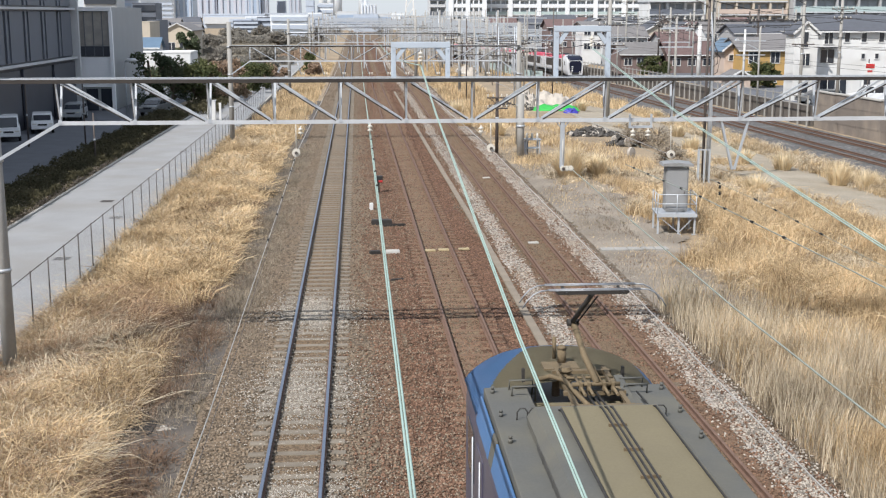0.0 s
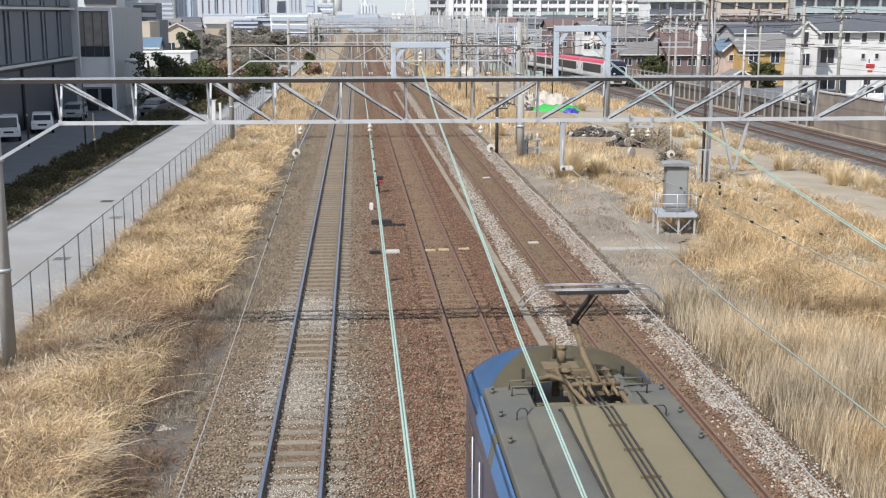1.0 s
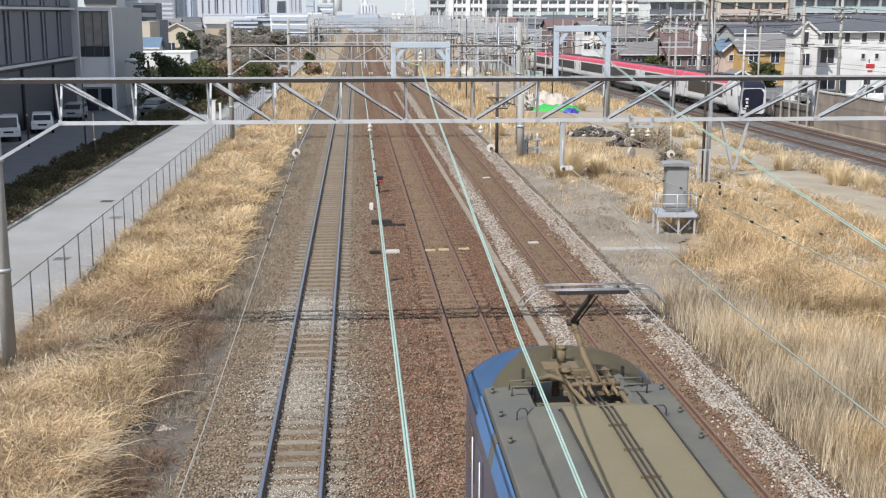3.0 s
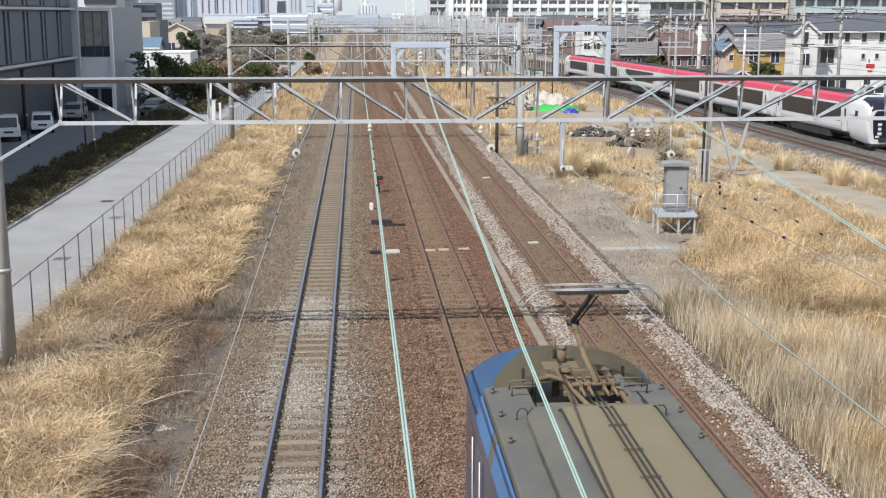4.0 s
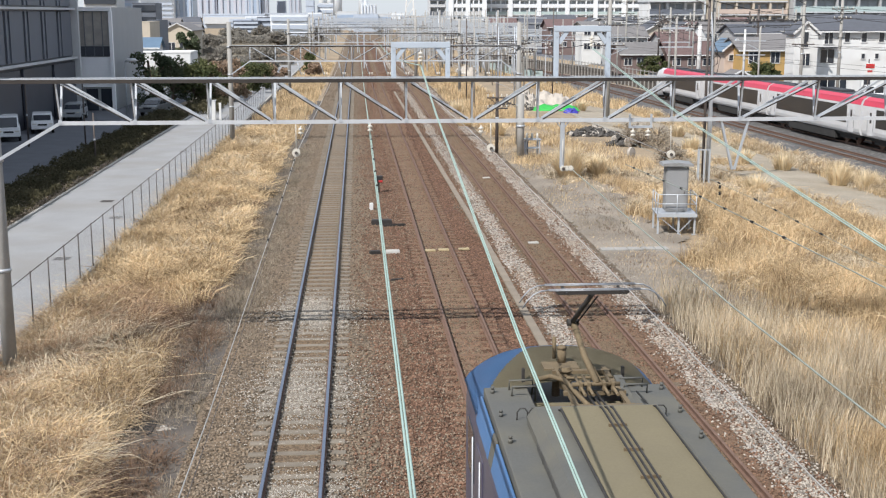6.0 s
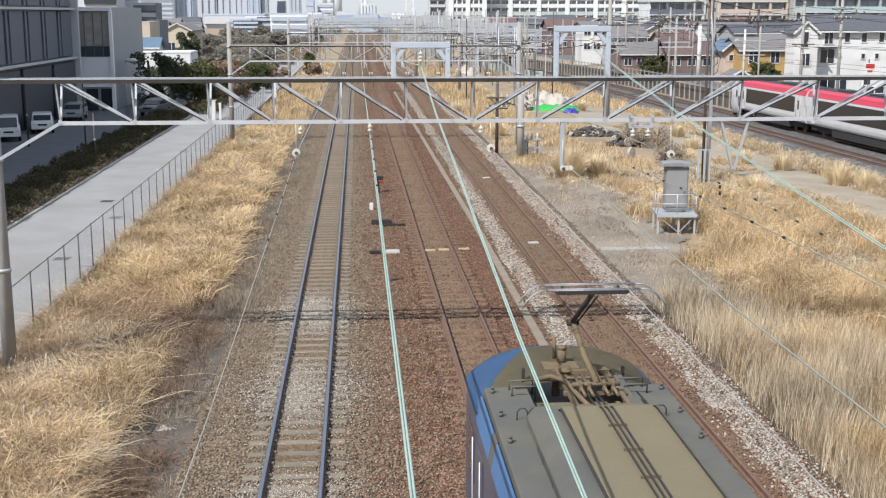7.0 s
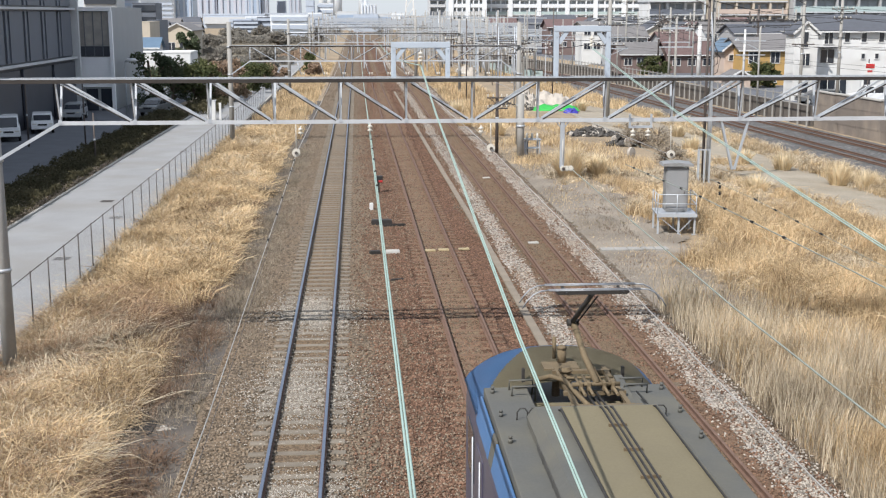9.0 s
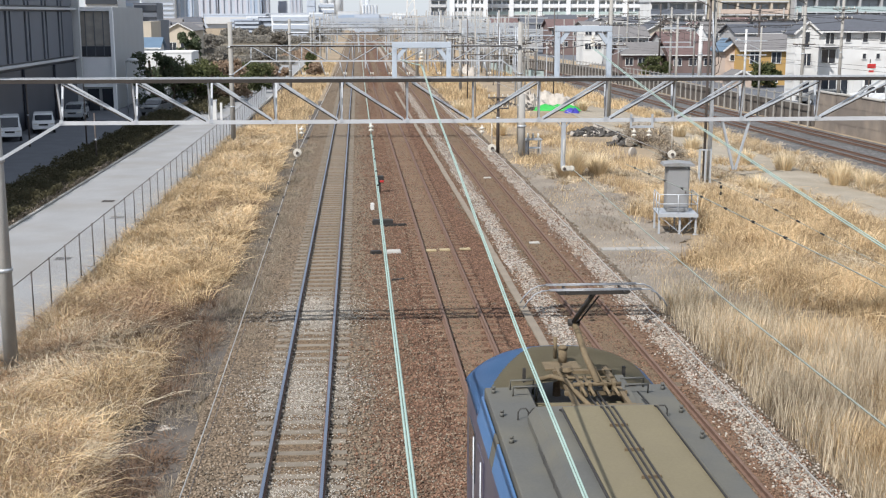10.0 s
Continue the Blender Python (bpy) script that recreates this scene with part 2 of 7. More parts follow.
STRIPS = [("ballast_brown", 0.35, 1.6, -0.192), ("ballast_rust", 1.3, 4.9, -0.186), ("ballast_brown", 5.0, 5.6, -0.190), ("ballast_white", 5.45, 6.15, -0.180),
          ("four_foot", 6.2, 7.75, -0.176), ("ballast_brown", 7.7, 8.6, -0.184), ("ballast_white", 8.25, 9.1, -0.18), ("four_foot", -1.85, -0.9, -0.172), ("four_foot", 2.5, 3.5, -0.176)]
for k, (mat, xa, xb, zz) in enumerate(STRIPS):
    s = zone_sheet("ballast_strip", xa, xb, -40, 420, zz, MAT[mat], 9, 900, 0.45 if mat in ("ballast_rust", "ballast_brown") else 0.13, 0.006, 20 + k)
    tagged(s, {"ballast_rust": "rust-stained reddish brown ballast", "ballast_white": "pale grey gravel shoulder", "four_foot": "fine dusty brown ballast between rails",
               "ballast_brown": "brown stained ballast"}[mat], "ballast", kind="structure")


def stones(label, x0, x1, y0, y1, z, n, size, mat, seed, soft_edge=True):
    """Loose stones: small uneven eight-sided lumps on the bed."""
    r = np.random.default_rng(seed)
    x = r.normal((x0 + x1) / 2, (x1 - x0) / 3.6, n) if soft_edge else r.uniform(x0, x1, n)
    y = y0 + (y1 - y0) * r.uniform(0, 1, n) ** 2.2
    if y1 - y0 < 8:
        y = (y0 + y1) / 2 + (y1 - y0) * 0.5 * np.clip(r.normal(0, 0.55, n), -1.3, 1.3)
    c = np.stack([x, y, np.full(n, z)], 1)
    a = r.uniform(0, math.tau, n)
    s = (size * r.uniform(0.5, 1.4, n))[:, None]
    ex = np.stack([np.cos(a), np.sin(a), r.normal(0, 0.3, n)], 1) * s
    ey = np.stack([-np.sin(a), np.cos(a), r.normal(0, 0.3, n)], 1) * s * r.uniform(0.5, 0.9, (n, 1))
    ez = np.stack([r.normal(0, 0.2, n), r.normal(0, 0.2, n), np.ones(n)], 1) * s * r.uniform(0.4, 0.8, (n, 1))
    v = np.stack([c + ex, c + ey, c - ex, c - ey, c + ez, c - ez], 1).reshape(-1, 3)
    t = np.array([0, 1, 4, 1, 2, 4, 2, 3, 4, 3, 0, 4, 1, 0, 5, 2, 1, 5, 3, 2, 5, 0, 3, 5])
    idx = (np.arange(n)[:, None] * 6 + t[None, :]).ravel()
    ob = raw("ballast_stone", v, (np.full(8 * n, 3), idx), mat)
    return tagged(ob, label, "ballast", kind="stuff")


def stone_material(name, lo, hi):
    return material(name, tuple((p + q) / 2 for p, q in zip(lo, hi)), 0.9, var=0.42, scale=1.2, fine=25, bump=0.1, island=0.7, spec=0.2)


ST_GREY = stone_material("loose_grey_stone", (0.11, 0.086, 0.062), (0.27, 0.215, 0.16))
ST_RUST = stone_material("loose_rust_stone", (0.062, 0.036, 0.024), (0.26, 0.158, 0.108))
ST_PALE = stone_material("loose_pale_stone", (0.19, 0.165, 0.135), (0.40, 0.365, 0.32))
ST_DUST = stone_material("lime_dusted_stone", (0.25, 0.225, 0.19), (0.41, 0.38, 0.335))
stones("loose grey-brown ballast stones beside the rails", -3.7, 1.0, 19, 190, -0.19, 52000, 0.04, ST_GREY, 31, False)
stones("mixed brown ballast stones between the tracks", -0.4, 2.4, 19, 150, -0.176, 16000, 0.04, ST_RUST, 39)
stones("loose grey stones among the rust", 0.6, 3.0, 19, 150, -0.172, 9000, 0.036, ST_GREY, 40)
stones("loose rust-brown ballast stones", 1.3, 5.2, 19, 190, -0.178, 52000, 0.04, ST_RUST, 32, False)
stones("loose pale stones of the gravel shoulder", 5.4, 6.2, 24, 220, -0.172, 11000, 0.042, ST_PALE, 33)
stones("loose pale stones of the gravel shoulder", 8.15, 9.25, 19, 220, -0.172, 13000, 0.042, ST_PALE, 34)
stones("loose rust stones in the gravel", 5.2, 9.2, 19, 190, -0.172, 30000, 0.036, ST_RUST, 35, False)
for k, (ya, yb, n) in enumerate([(33.4, 38.2, 6800), (25.2, 30.6, 7200), (19.6, 22.8, 4000)]):
    stones("pale lime-dusted stones across the track", -2.7, -0.05, ya, yb, -0.160, n, 0.023, ST_DUST, 36 + k)

# dark sheet paints the shade pockets beneath the verge grass
thatch = zone_sheet("verge_thatch", -9.68, -5.0, -20, 240, -0.376, MAT["thatch"], 9, 300, 0.25, 0.007, 78)
tagged(thatch, "brown dead thatch darkened as shade under the verge grass", "soil", kind="structure")
ash = zone_sheet("verge_soil", -5.3, -3.55, -20, 130, -0.352, MAT["ash_soil"], 9, 300, 0.5, 0.006, 77)
tagged(ash, "dark ashy soil at the ballast edge", "soil", kind="structure")

trampled = zone_sheet("trampled_soil", 9.0, 13.6, 30, 74, -0.376, MAT["grey_soil"], 9, 160, 0.8, 0.01, 79)
tagged(trampled, "grey trampled soil beside the siding", "soil", kind="structure")
RAIL = [(-0.064, -0.15), (0.064, -0.15), (0.064, -0.135), (0.010, -0.122), (0.010, -0.045), (0.034, -0.034), (0.034, -0.005), (0.028, 0), (-0.028, 0), (-0.034, -0.005),
        (-0.034, -0.034), (-0.010, -0.045), (-0.010, -0.122), (-0.064, -0.135)]
TRACKS = [(-1.37, "rail_steel", "sleeper_con", "ballasted track with shiny steel rails on concrete sleepers"),
          (3.02, "rail_rust", "sleeper_wood", "ballasted track with rusty rails on brown sleepers"),
          (6.98, "rail_rust", "sleeper_wood", "siding track with rusty brown rails half sunk in dust")]
SLEEPERS = []


def drift(xc, y):
    """How far a track strays sideways along its length."""
    if xc < 0:
        return 0.0
    if xc < 5:
        return -0.0045 * (min(y, 150) - 45)
    return 0.0042 * max(0.0, 45 - y)


def sweep(bm, prof, path):
    """A closed outline (x, z) carried along points."""
    rings = [[bm.verts.new((x + a, y, z + b)) for a, b in prof] for x, y, z in path]
    n = len(prof)
    for s, t in zip(rings, rings[1:]):
        for k in range(n):
            bm.faces.new((s[k], t[k], t[(k + 1) % n], s[(k + 1) % n]))
    bm.faces.new(rings[0])
    bm.faces.new(rings[-1][::-1])
    bmesh.ops.recalc_face_normals(bm, faces=bm.faces)
    bm.normal_update()
    return bm


for xc, rail_mat, sl_mat, text in TRACKS:
    track = thing("railway_track", text, "railway track", (xc, 0, 0), kind="structure")
    for sx in (-0.566, 0.566):
        bm = B()
        sweep(bm, [(a + sx, b) for a, b in RAIL], [(drift(xc, y), y, 0) for y in (-40, 0, 20, 45, 80, 115, 150, 500)])
        if rail_mat == "rail_steel":
            for f in bm.faces:
                f.material_index = 0 if f.calc_center_median().z > -0.04 and f.normal.z > -0.2 else 1
        part("rail", bm, [MAT[rail_mat], MAT["rail_rust"]], track)
    SLEEPERS.append((track, sl_mat))
# ---------------------------------------------------------------- lie of the land
def grade(y):
    """Height of the far line's rails."""
    return -0.75 - 0.0083 * (min(max(y, -60), 330) - 95)


def curve_x(y):
    """Middle of the far line's outer track."""
    return 38.0 - max(0.0, y - 150) ** 2 / 2600


def land(x, y):
    """Height of the ground: level by the sidings, lower along the far line, level again behind its wall."""
    low = grade(y) - 0.42
    shift = curve_x(y) - 38.0
    a = min(max((x - 19 - shift) / 11, 0), 1)
    b = min(max((x - 42.2 - shift) / 1.2, 0), 1)
    a = a * a * (3 - 2 * a)
    z = -0.42 + (low + 0.42) * a
    return z + (0.0 - z) * b


xs = [-2500, -900, -300, -100, -40, -15, 0, 12, 16, 19, 21, 23, 25, 27, 29, 30, 36, 40, 42, 42.7, 43.4, 46, 60, 100, 200, 500, 1200, 2500]
ys = [-300, -60, 0, 20, 40, 60, 80, 100, 120, 140, 160, 180, 200, 220, 240, 260, 280, 300, 330, 360, 420, 520, 700, 1200, 2500, 4500]
verts = [(x + (curve_x(min(y, 330)) - 38 if 15 < x < 100 else 0), y) for y in ys for x in xs]
verts = np.array([(x, y, land(x, min(y, 330))) for x, y in verts])
quads = [(j * len(xs) + i, j * len(xs) + i + 1, (j + 1) * len(xs) + i + 1, (j + 1) * len(xs) + i) for j in range(len(ys) - 1) for i in range(len(xs) - 1)]
ground = raw("ground", verts, (np.full(len(quads), 4), np.array(quads).ravel()), MAT["soil"])
tagged(ground, "dry brown soil with sparse dead grass", "ground", kind="structure")


def far_line(offset, text):
    """One track of the far line, on its own bed, following the bend and the fall."""
    line = thing("railway_track", text, "railway track", kind="structure")
    ys = [-136 + 8 * k for k in range(60)]
    for sx in (-0.566, 0.566):
        bm = B()
        rings = []
        for y in ys:
            x, z = curve_x(y) + offset + sx, grade(y)
            rings.append([bm.verts.new((x + a, y, z + b)) for a, b in RAIL])
        n = len(RAIL)
        for s, t in zip(rings, rings[1:]):
            for k in range(n):
                bm.faces.new((s[k], t[k], t[(k + 1) % n], s[(k + 1) % n]))
        bmesh.ops.recalc_face_normals(bm, faces=bm.faces)
        part("rail", bm, MAT["rail_rust"], line)
    return line


bm = B()
rings = []
for k in range(60):
    y = -136 + 8 * k
    x, z = curve_x(y), grade(y)
    rings.append([bm.verts.new((x + a, y, z + b)) for a, b in ((-6.6, -0.6), (-5.7, -0.19), (1.9, -0.19), (2.7, -0.6))])
for s, t in zip(rings, rings[1:]):
    for k in range(3):
        bm.faces.new((s[k], s[k + 1], t[k + 1], t[k]))
far_bed = part("ballast_bed", bm, MAT["ballast_dark"], None, "fresh dark grey ballast of the far main line", "structure")
tagged(far_bed, category="ballast")
FAR_TRACKS = [far_line(0.0, "main line track with brown rails on grey ballast"), far_line(-3.75, "main line track with brown rails on grey ballast")]

# ---------------------------------------------------------------- overhead line gantries
def insulator(bm, top, n=2, r=0.09, gap=0.09):
    """Porcelain discs on a pin, hanging down from top."""
    x, y, z = top
    bar(bm, (x, y, z), (x, y, z - gap * (n + 1)), 0.018, n=6)
    for k in range(n):
        zz = z - gap * (k + 0.6)
        bar(bm, (x, y, zz), (x, y, zz - 0.035), r * 0.55, r, n=14)
        bar(bm, (x, y, zz - 0.035), (x, y, zz - 0.05), r, r * 0.9, n=14)
    return bm


def gantry(y, x0, x1, ztop, zbot, knots, turn, label, knee_left=True, knee_right=True, fine=True, chord=0.1):
    """Lattice beam: two upper chords, one lower chord, posts and slanting bars between them, on two poles."""
    g = thing("overhead_gantry", label, "railway gantry", (0, y, 0), group="overhead gantries")
    for dy in (-0.28, 0.28):
        bm = B()
        beam(bm, (x0, dy, ztop + 0.04), (x1, dy, ztop + 0.04), chord, 0.018)
        # dark web: the chord's shaded face, put into its colour
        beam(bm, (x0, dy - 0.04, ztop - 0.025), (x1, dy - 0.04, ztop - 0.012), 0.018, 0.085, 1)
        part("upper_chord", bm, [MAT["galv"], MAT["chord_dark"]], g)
    bm = B()
    beam(bm, (knots[0], 0, zbot), (knots[-1], 0, zbot), 0.12, 0.02)
    beam(bm, (knots[0], -0.06, zbot - 0.03), (knots[-1], -0.06, zbot - 0.03), 0.02, 0.10)
    part("lower_chord", bm, MAT["galv_bright"], g)
    for i, x in enumerate(knots):
        bm = B()
        beam(bm, (x - 0.02, -0.26, ztop - 0.05), (x, -0.02, zbot), 0.05, 0.012)
        # dark plate paints the shaded edge of the post
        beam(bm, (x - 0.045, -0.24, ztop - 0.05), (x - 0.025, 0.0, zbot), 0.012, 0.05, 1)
        beam(bm, (x + 0.02, 0.26, ztop - 0.05), (x, 0.02, zbot), 0.05, 0.045)
        if fine:
            box(bm, (x, -0.075, zbot), (0.09, 0.012, 0.10))
        part("post", bm, [MAT["galv"], MAT["galv_dark"]], g)
    for i, (a, b) in enumerate(zip(knots, knots[1:])):
        top, bot = (a + 0.12, b - 0.1) if i < turn else (b - 0.08, a + 0.1)
        bm = B()
        beam(bm, (top, -0.27, ztop - 0.07), (bot, -0.03, zbot + 0.02), 0.075, 0.03)
        # dark strip paints the shaded underside of the bar
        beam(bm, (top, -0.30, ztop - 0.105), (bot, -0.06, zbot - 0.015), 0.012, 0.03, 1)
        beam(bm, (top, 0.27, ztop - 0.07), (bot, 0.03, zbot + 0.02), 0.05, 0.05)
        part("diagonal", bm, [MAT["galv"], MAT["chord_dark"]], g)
    for x, knee, s in ((x0, knee_left, 1), (x1, knee_right, -1)):
        bm = B()
        bar(bm, (x, 0, -0.6), (x, 0, 8.35), 0.185, 0.155, n=16)
        part("pole", bm, MAT["concrete_pole"], g)
        for zz in (ztop - 0.1, zbot - 1.0, 2.4):
            part("pole_band", bar(B(), (x, 0, zz), (x, 0, zz + 0.09), 0.2, n=16), MAT["galv"], g)
        if knee:
            e = knots[0] if s > 0 else knots[-1]
            bm = B()
            beam(bm, (x, -0.1, zbot - 1.0), (e, -0.02, zbot - 0.02), 0.09, 0.08)
            part("knee_brace", bm, MAT["galv"], g)
    return g


KN = [-7.45, -5.6, -3.73, -2.1, -0.43, 1.25, 2.94, 4.65, 6.4, 8.17, 9.98, 12.0, 13.95, 15.7, 17.45]
G1 = gantry(30.55, -9.13, 19.2, 7.27, 6.23, KN, 6, "galvanised lattice gantry over the tracks on concrete poles")
for x, h, w in ((0.87, 0.82, 1.5), (5.03, 1.22, 1.46)):
    bm = B()
    for sx in (0.06, w - 0.06):
        box(bm, (x + sx, -0.1, 7.31 + h / 2 - 0.04), (0.12, 0.15, h - 0.08), bevel=0.01)
        for zz in (0.2, 0.85):
            box(bm, (x + sx, -0.186, 7.3 + h * zz), (0.035, 0.012, 0.035))
    box(bm, (x + w / 2, -0.1, 7.31 + h), (w, 0.16, 0.15), bevel=0.01)
    for s, e in ((0.12, 0.34), (w - 0.12, w - 0.34)):
        beam(bm, (x + s, -0.1, 7.31 + h - 0.36), (x + e, -0.1, 7.31 + h - 0.06), 0.10, 0.10)
    part("wire_portal", bm, MAT["white_steel"], G1, "pale blue-grey portal frame carrying a feeder")
for x in (5.31,):
    bm = B()
    box(bm, (x, 0, 5.6), (0.11, 0.11, 1.3), bevel=0.01)
    beam(bm, (x - 0.2, 0, 6.2), (x, 0, 5.95), 0.06, 0.02)
    beam(bm, (x + 0.2, 0, 6.2), (x, 0, 5.95), 0.06, 0.02)
    part("drop_post", bm, MAT["galv"], G1)
bm = B()
beam(bm, (9.5, 0, 6.18), (9.85, 0, 4.87), 0.09, 0.05)
beam(bm, (10.24, 0, 6.18), (9.91, 0, 4.87), 0.07, 0.05)
part("drop_brace", bm, MAT["galv"], G1)
bm = B()
for sx in (7.06, 7.62):
    beam(bm, (sx, -0.1, 6.35), (sx, -0.1, 6.0), 0.05, 0.05)
box(bm, (7.34, -0.1, 6.02), (0.62, 0.06, 0.06))
part("insulator_bracket", bm, MAT["galv"], G1)
for x, z, n in ((0.32, 6.16, 2), (-1.45, 6.1, 2), (3.17, 6.1, 2), (7.14, 5.98, 2), (7.54, 5.98, 2), (1.62, 8.0, 3), (6.0, 8.38, 3)):
    bm = B()
    insulator(bm, (x, -0.12, z), n, r=0.072)
    part("insulator", bm, MAT["ceramic"], G1, "white porcelain insulator discs")
for x, z in ((-1.57, 5.42), (3.43, 5.5), (8.16, 5.3), (5.32, 4.95)):
    bm = B()
    for k in range(3 if x == 5.32 else 1):
        bar(bm, (x + 0.10 * k, -0.16, z), (x + 0.10 * k, -0.10, z), 0.105 if x != 5.32 else 0.075, n=18)
        bar(bm, (x + 0.10 * k, -0.19, z), (x + 0.10 * k, -0.16, z), 0.05, n=10)
    bar(bm, (x, -0.12, z + 0.1), (x, -0.05, z + 0.75), 0.012)
    disc = part("disc_insulator", bm, MAT["ceramic"], G1, "round white strain insulator")
    part("hub", bar(B(), (x, -0.215, z), (x, -0.19, z), 0.042, n=10), MAT["galv_dark"], disc)
KN2 = [-7.5 + 1.78 * k for k in range(11)]
G2 = gantry(85.4, -8.9, 11.6, 6.68, 5.66, KN2, 4, "weathered lattice gantry farther down the line", fine=False, chord=0.09)
for x in (-4.2, -2.6, -1.3, 0.6, 1.9, 3.2, 5.4, 7.2, 9.0):
    bm = B()
    bar(bm, (x, 0, 5.66), (x + 0.25, 0, 4.7), 0.035, n=6)
    part("drop_bar", bm, MAT["galv"], G2)
    for q in range(2):
        bm = B()
        bar(bm, (x + 0.28 + 0.16 * q, 0, 4.72), (x + 0.36 + 0.16 * q, 0, 4.72), 0.11, n=12)
        part("disc_insulator", bm, MAT["ceramic"], G2, "small white strain insulator")
for k, (y, a, b) in enumerate(((140, -7.8, 12.0), (196, -7.5, 14), (262, -8, 15), (340, -8, 16))):
    gantry(y, a, b, 6.7, 5.7, [a + 1.4 + 2.0 * i for i in range(int((b - a - 2) / 2))], 4, "distant weathered lattice gantry", fine=False)

# ---------------------------------------------------------------- wires
def wire(label, pts, r, mat, sag=0.0, beads=0):
    """A hanging wire through points, with clamps along it."""
    pts = [Vector(p) for p in pts]
    path = []
    for a, b in zip(pts, pts[1:]):
        n = 14
        for i in range(n):
            u = i / n
            p = a.lerp(b, u)
            p.z -= sag * 4 * u * (1 - u)
            path.append(p)
    path.append(pts[-1])
    w = thing("overhead_wire", label, "wire", group="overhead wires")
    part("cable", tube(B(), path, r), MAT[mat], w)
    for k in range(beads):
        p = path[2 + k * 3]
        d = (path[3 + k * 3] - p).normalized()
        bm = B()
        bar(bm, p - d * 0.06, p + d * 0.06, r * 1.6 + 0.008, n=10)
        part("clamp", bm, MAT["black"], w)
    return w


for e in (-0.012, 0.012):
    wire("thick green copper feeder wire on insulators", [(0.32 + e, 30.45, 5.88), (0.33 + e, 21.7, 5.79), (0.33 + e, 12.0, 5.77), (0.33 + e, 6.0, 5.80), (0.33 + e, -6, 5.95)], 0.0105, "teal", 0.0, 5 if e > 0 else 0)
wire("thick green copper feeder wire on insulators", [(0.32, 30.45, 5.88), (0.3, 85.4, 5.9), (0.2, 140, 5.9)], 0.016, "teal", 0.2)
for e in (-0.011, 0.011):
    wire("green copper feeder wire lowered towards the bridge", [(1.62 + e, 30.4, 7.62), (1.62 + e, 24.5, 6.87), (1.62 + e, 19.1, 6.37), (1.62 + e, 15.2, 5.98), (1.62 + e, 11.6, 5.65), (1.62 + e, 8.06, 5.43), (1.62 + e, -8, 4.6)],
         0.0095, "teal")
wire("thick green copper feeder wire running off behind the gantry", [(1.62, 30.4, 7.62), (1.5, 85.4, 7.0)], 0.014, "teal", 0.3)
for e in (-0.022, 0.022):
    wire("green copper feeder wire lowered towards the bridge", [(6.0 + e, 30.4, 8.05), (6.0 + e, 25.9, 7.51), (6.0 + e, 21.2, 7.0), (6.0 + e, 17.1, 6.63), (6.0 + e, 12.93, 6.27), (6.0 + e, -8, 4.9)], 0.0085, "teal")
wire("bare contact wire over the shiny track", [(-1.57, 30.4, 5.4), (-1.5, 21.66, 5.29), (-1.5, 11.24, 5.03), (-1.5, -6, 4.95)], 0.0065, "wire", 0.0, 6)
wire("bare contact wire over the shiny track", [(-1.57, 30.4, 5.4), (-1.3, 85.4, 5.2), (-1.4, 140, 5.2)], 0.011, "wire")
wire("thin dark steady wire beside the contact wire", [(-1.6, 30.4, 5.25), (-1.5, 14, 4.9), (-1.45, -6, 4.75)], 0.004, "galv_dark")
wire("bare contact wire above the locomotive", [(3.43, 30.4, 5.48), (3.43, 6, 5.42), (3.43, -6, 5.4)], 0.0065, "wire")
wire("bare contact wire above the locomotive", [(3.43, 30.4, 5.48), (2.9, 85.4, 5.2), (3, 140, 5.2)], 0.011, "wire")
wire("grey wire with dark clamps over the siding", [(6.96, 30.4, 5.05), (7.0, 23.65, 5.22), (7.0, 16.1, 5.31), (7.0, -6, 5.3)], 0.0095, "weathered_wire", 0.0, 8)
wire("thin dark wire with clamps over the siding", [(6.99, 30.4, 5.66), (7.0, 20.3, 5.68), (7.0, 15.58, 5.59), (7.0, -6, 5.5)], 0.0045, "weathered_wire", 0.0, 8)
wire("pale contact wire from the drop post", [(5.55, 30.4, 4.93), (5.47, 23.9, 4.83), (5.45, 16.5, 4.69), (5.45, 11.4, 4.67), (5.45, -6, 4.75)], 0.0115, "weathered_wire")
wire("bare wire over the siding", [(8.16, 30.4, 5.28), (7.2, 85.4, 5.2), (7.0, 140, 5.2)], 0.010, "wire")
# ---------------------------------------------------------------- express train
MAT.update(
    train_white=material("white_train_paint", (0.54, 0.545, 0.56), 0.35, var=0.06, scale=0.6, bump=0, obj=0.02, dirt=(0.5, 0.49, 0.47), dirt_scale=0.9, dirt_amt=0.35),
    train_red=material("red_train_paint", (0.50, 0.03, 0.065), 0.35, var=0.08, scale=0.6, bump=0, obj=0.02),
    train_roof=material("dark_train_roof", (0.035, 0.035, 0.04), 0.6, var=0.2, scale=1.0, bump=0.05, obj=0.02),
    train_black=material("black_window_band", (0.016, 0.015, 0.018), 0.3, var=0.2, scale=0.6, bump=0, obj=0.02),
    train_navy=material("dark_navy_glass", (0.012, 0.014, 0.03), 0.25, var=0.2, scale=0.6, bump=0, obj=0.02),
    train_under=material("dark_underframe", (0.03, 0.029, 0.028), 0.8, var=0.4, scale=2.0, bump=0.1, obj=0.02),
    train_grey=material("grey_door_metal", (0.40, 0.41, 0.43), 0.4, 0.2, var=0.1, bump=0, obj=0.02),
)
CAR = 20.18
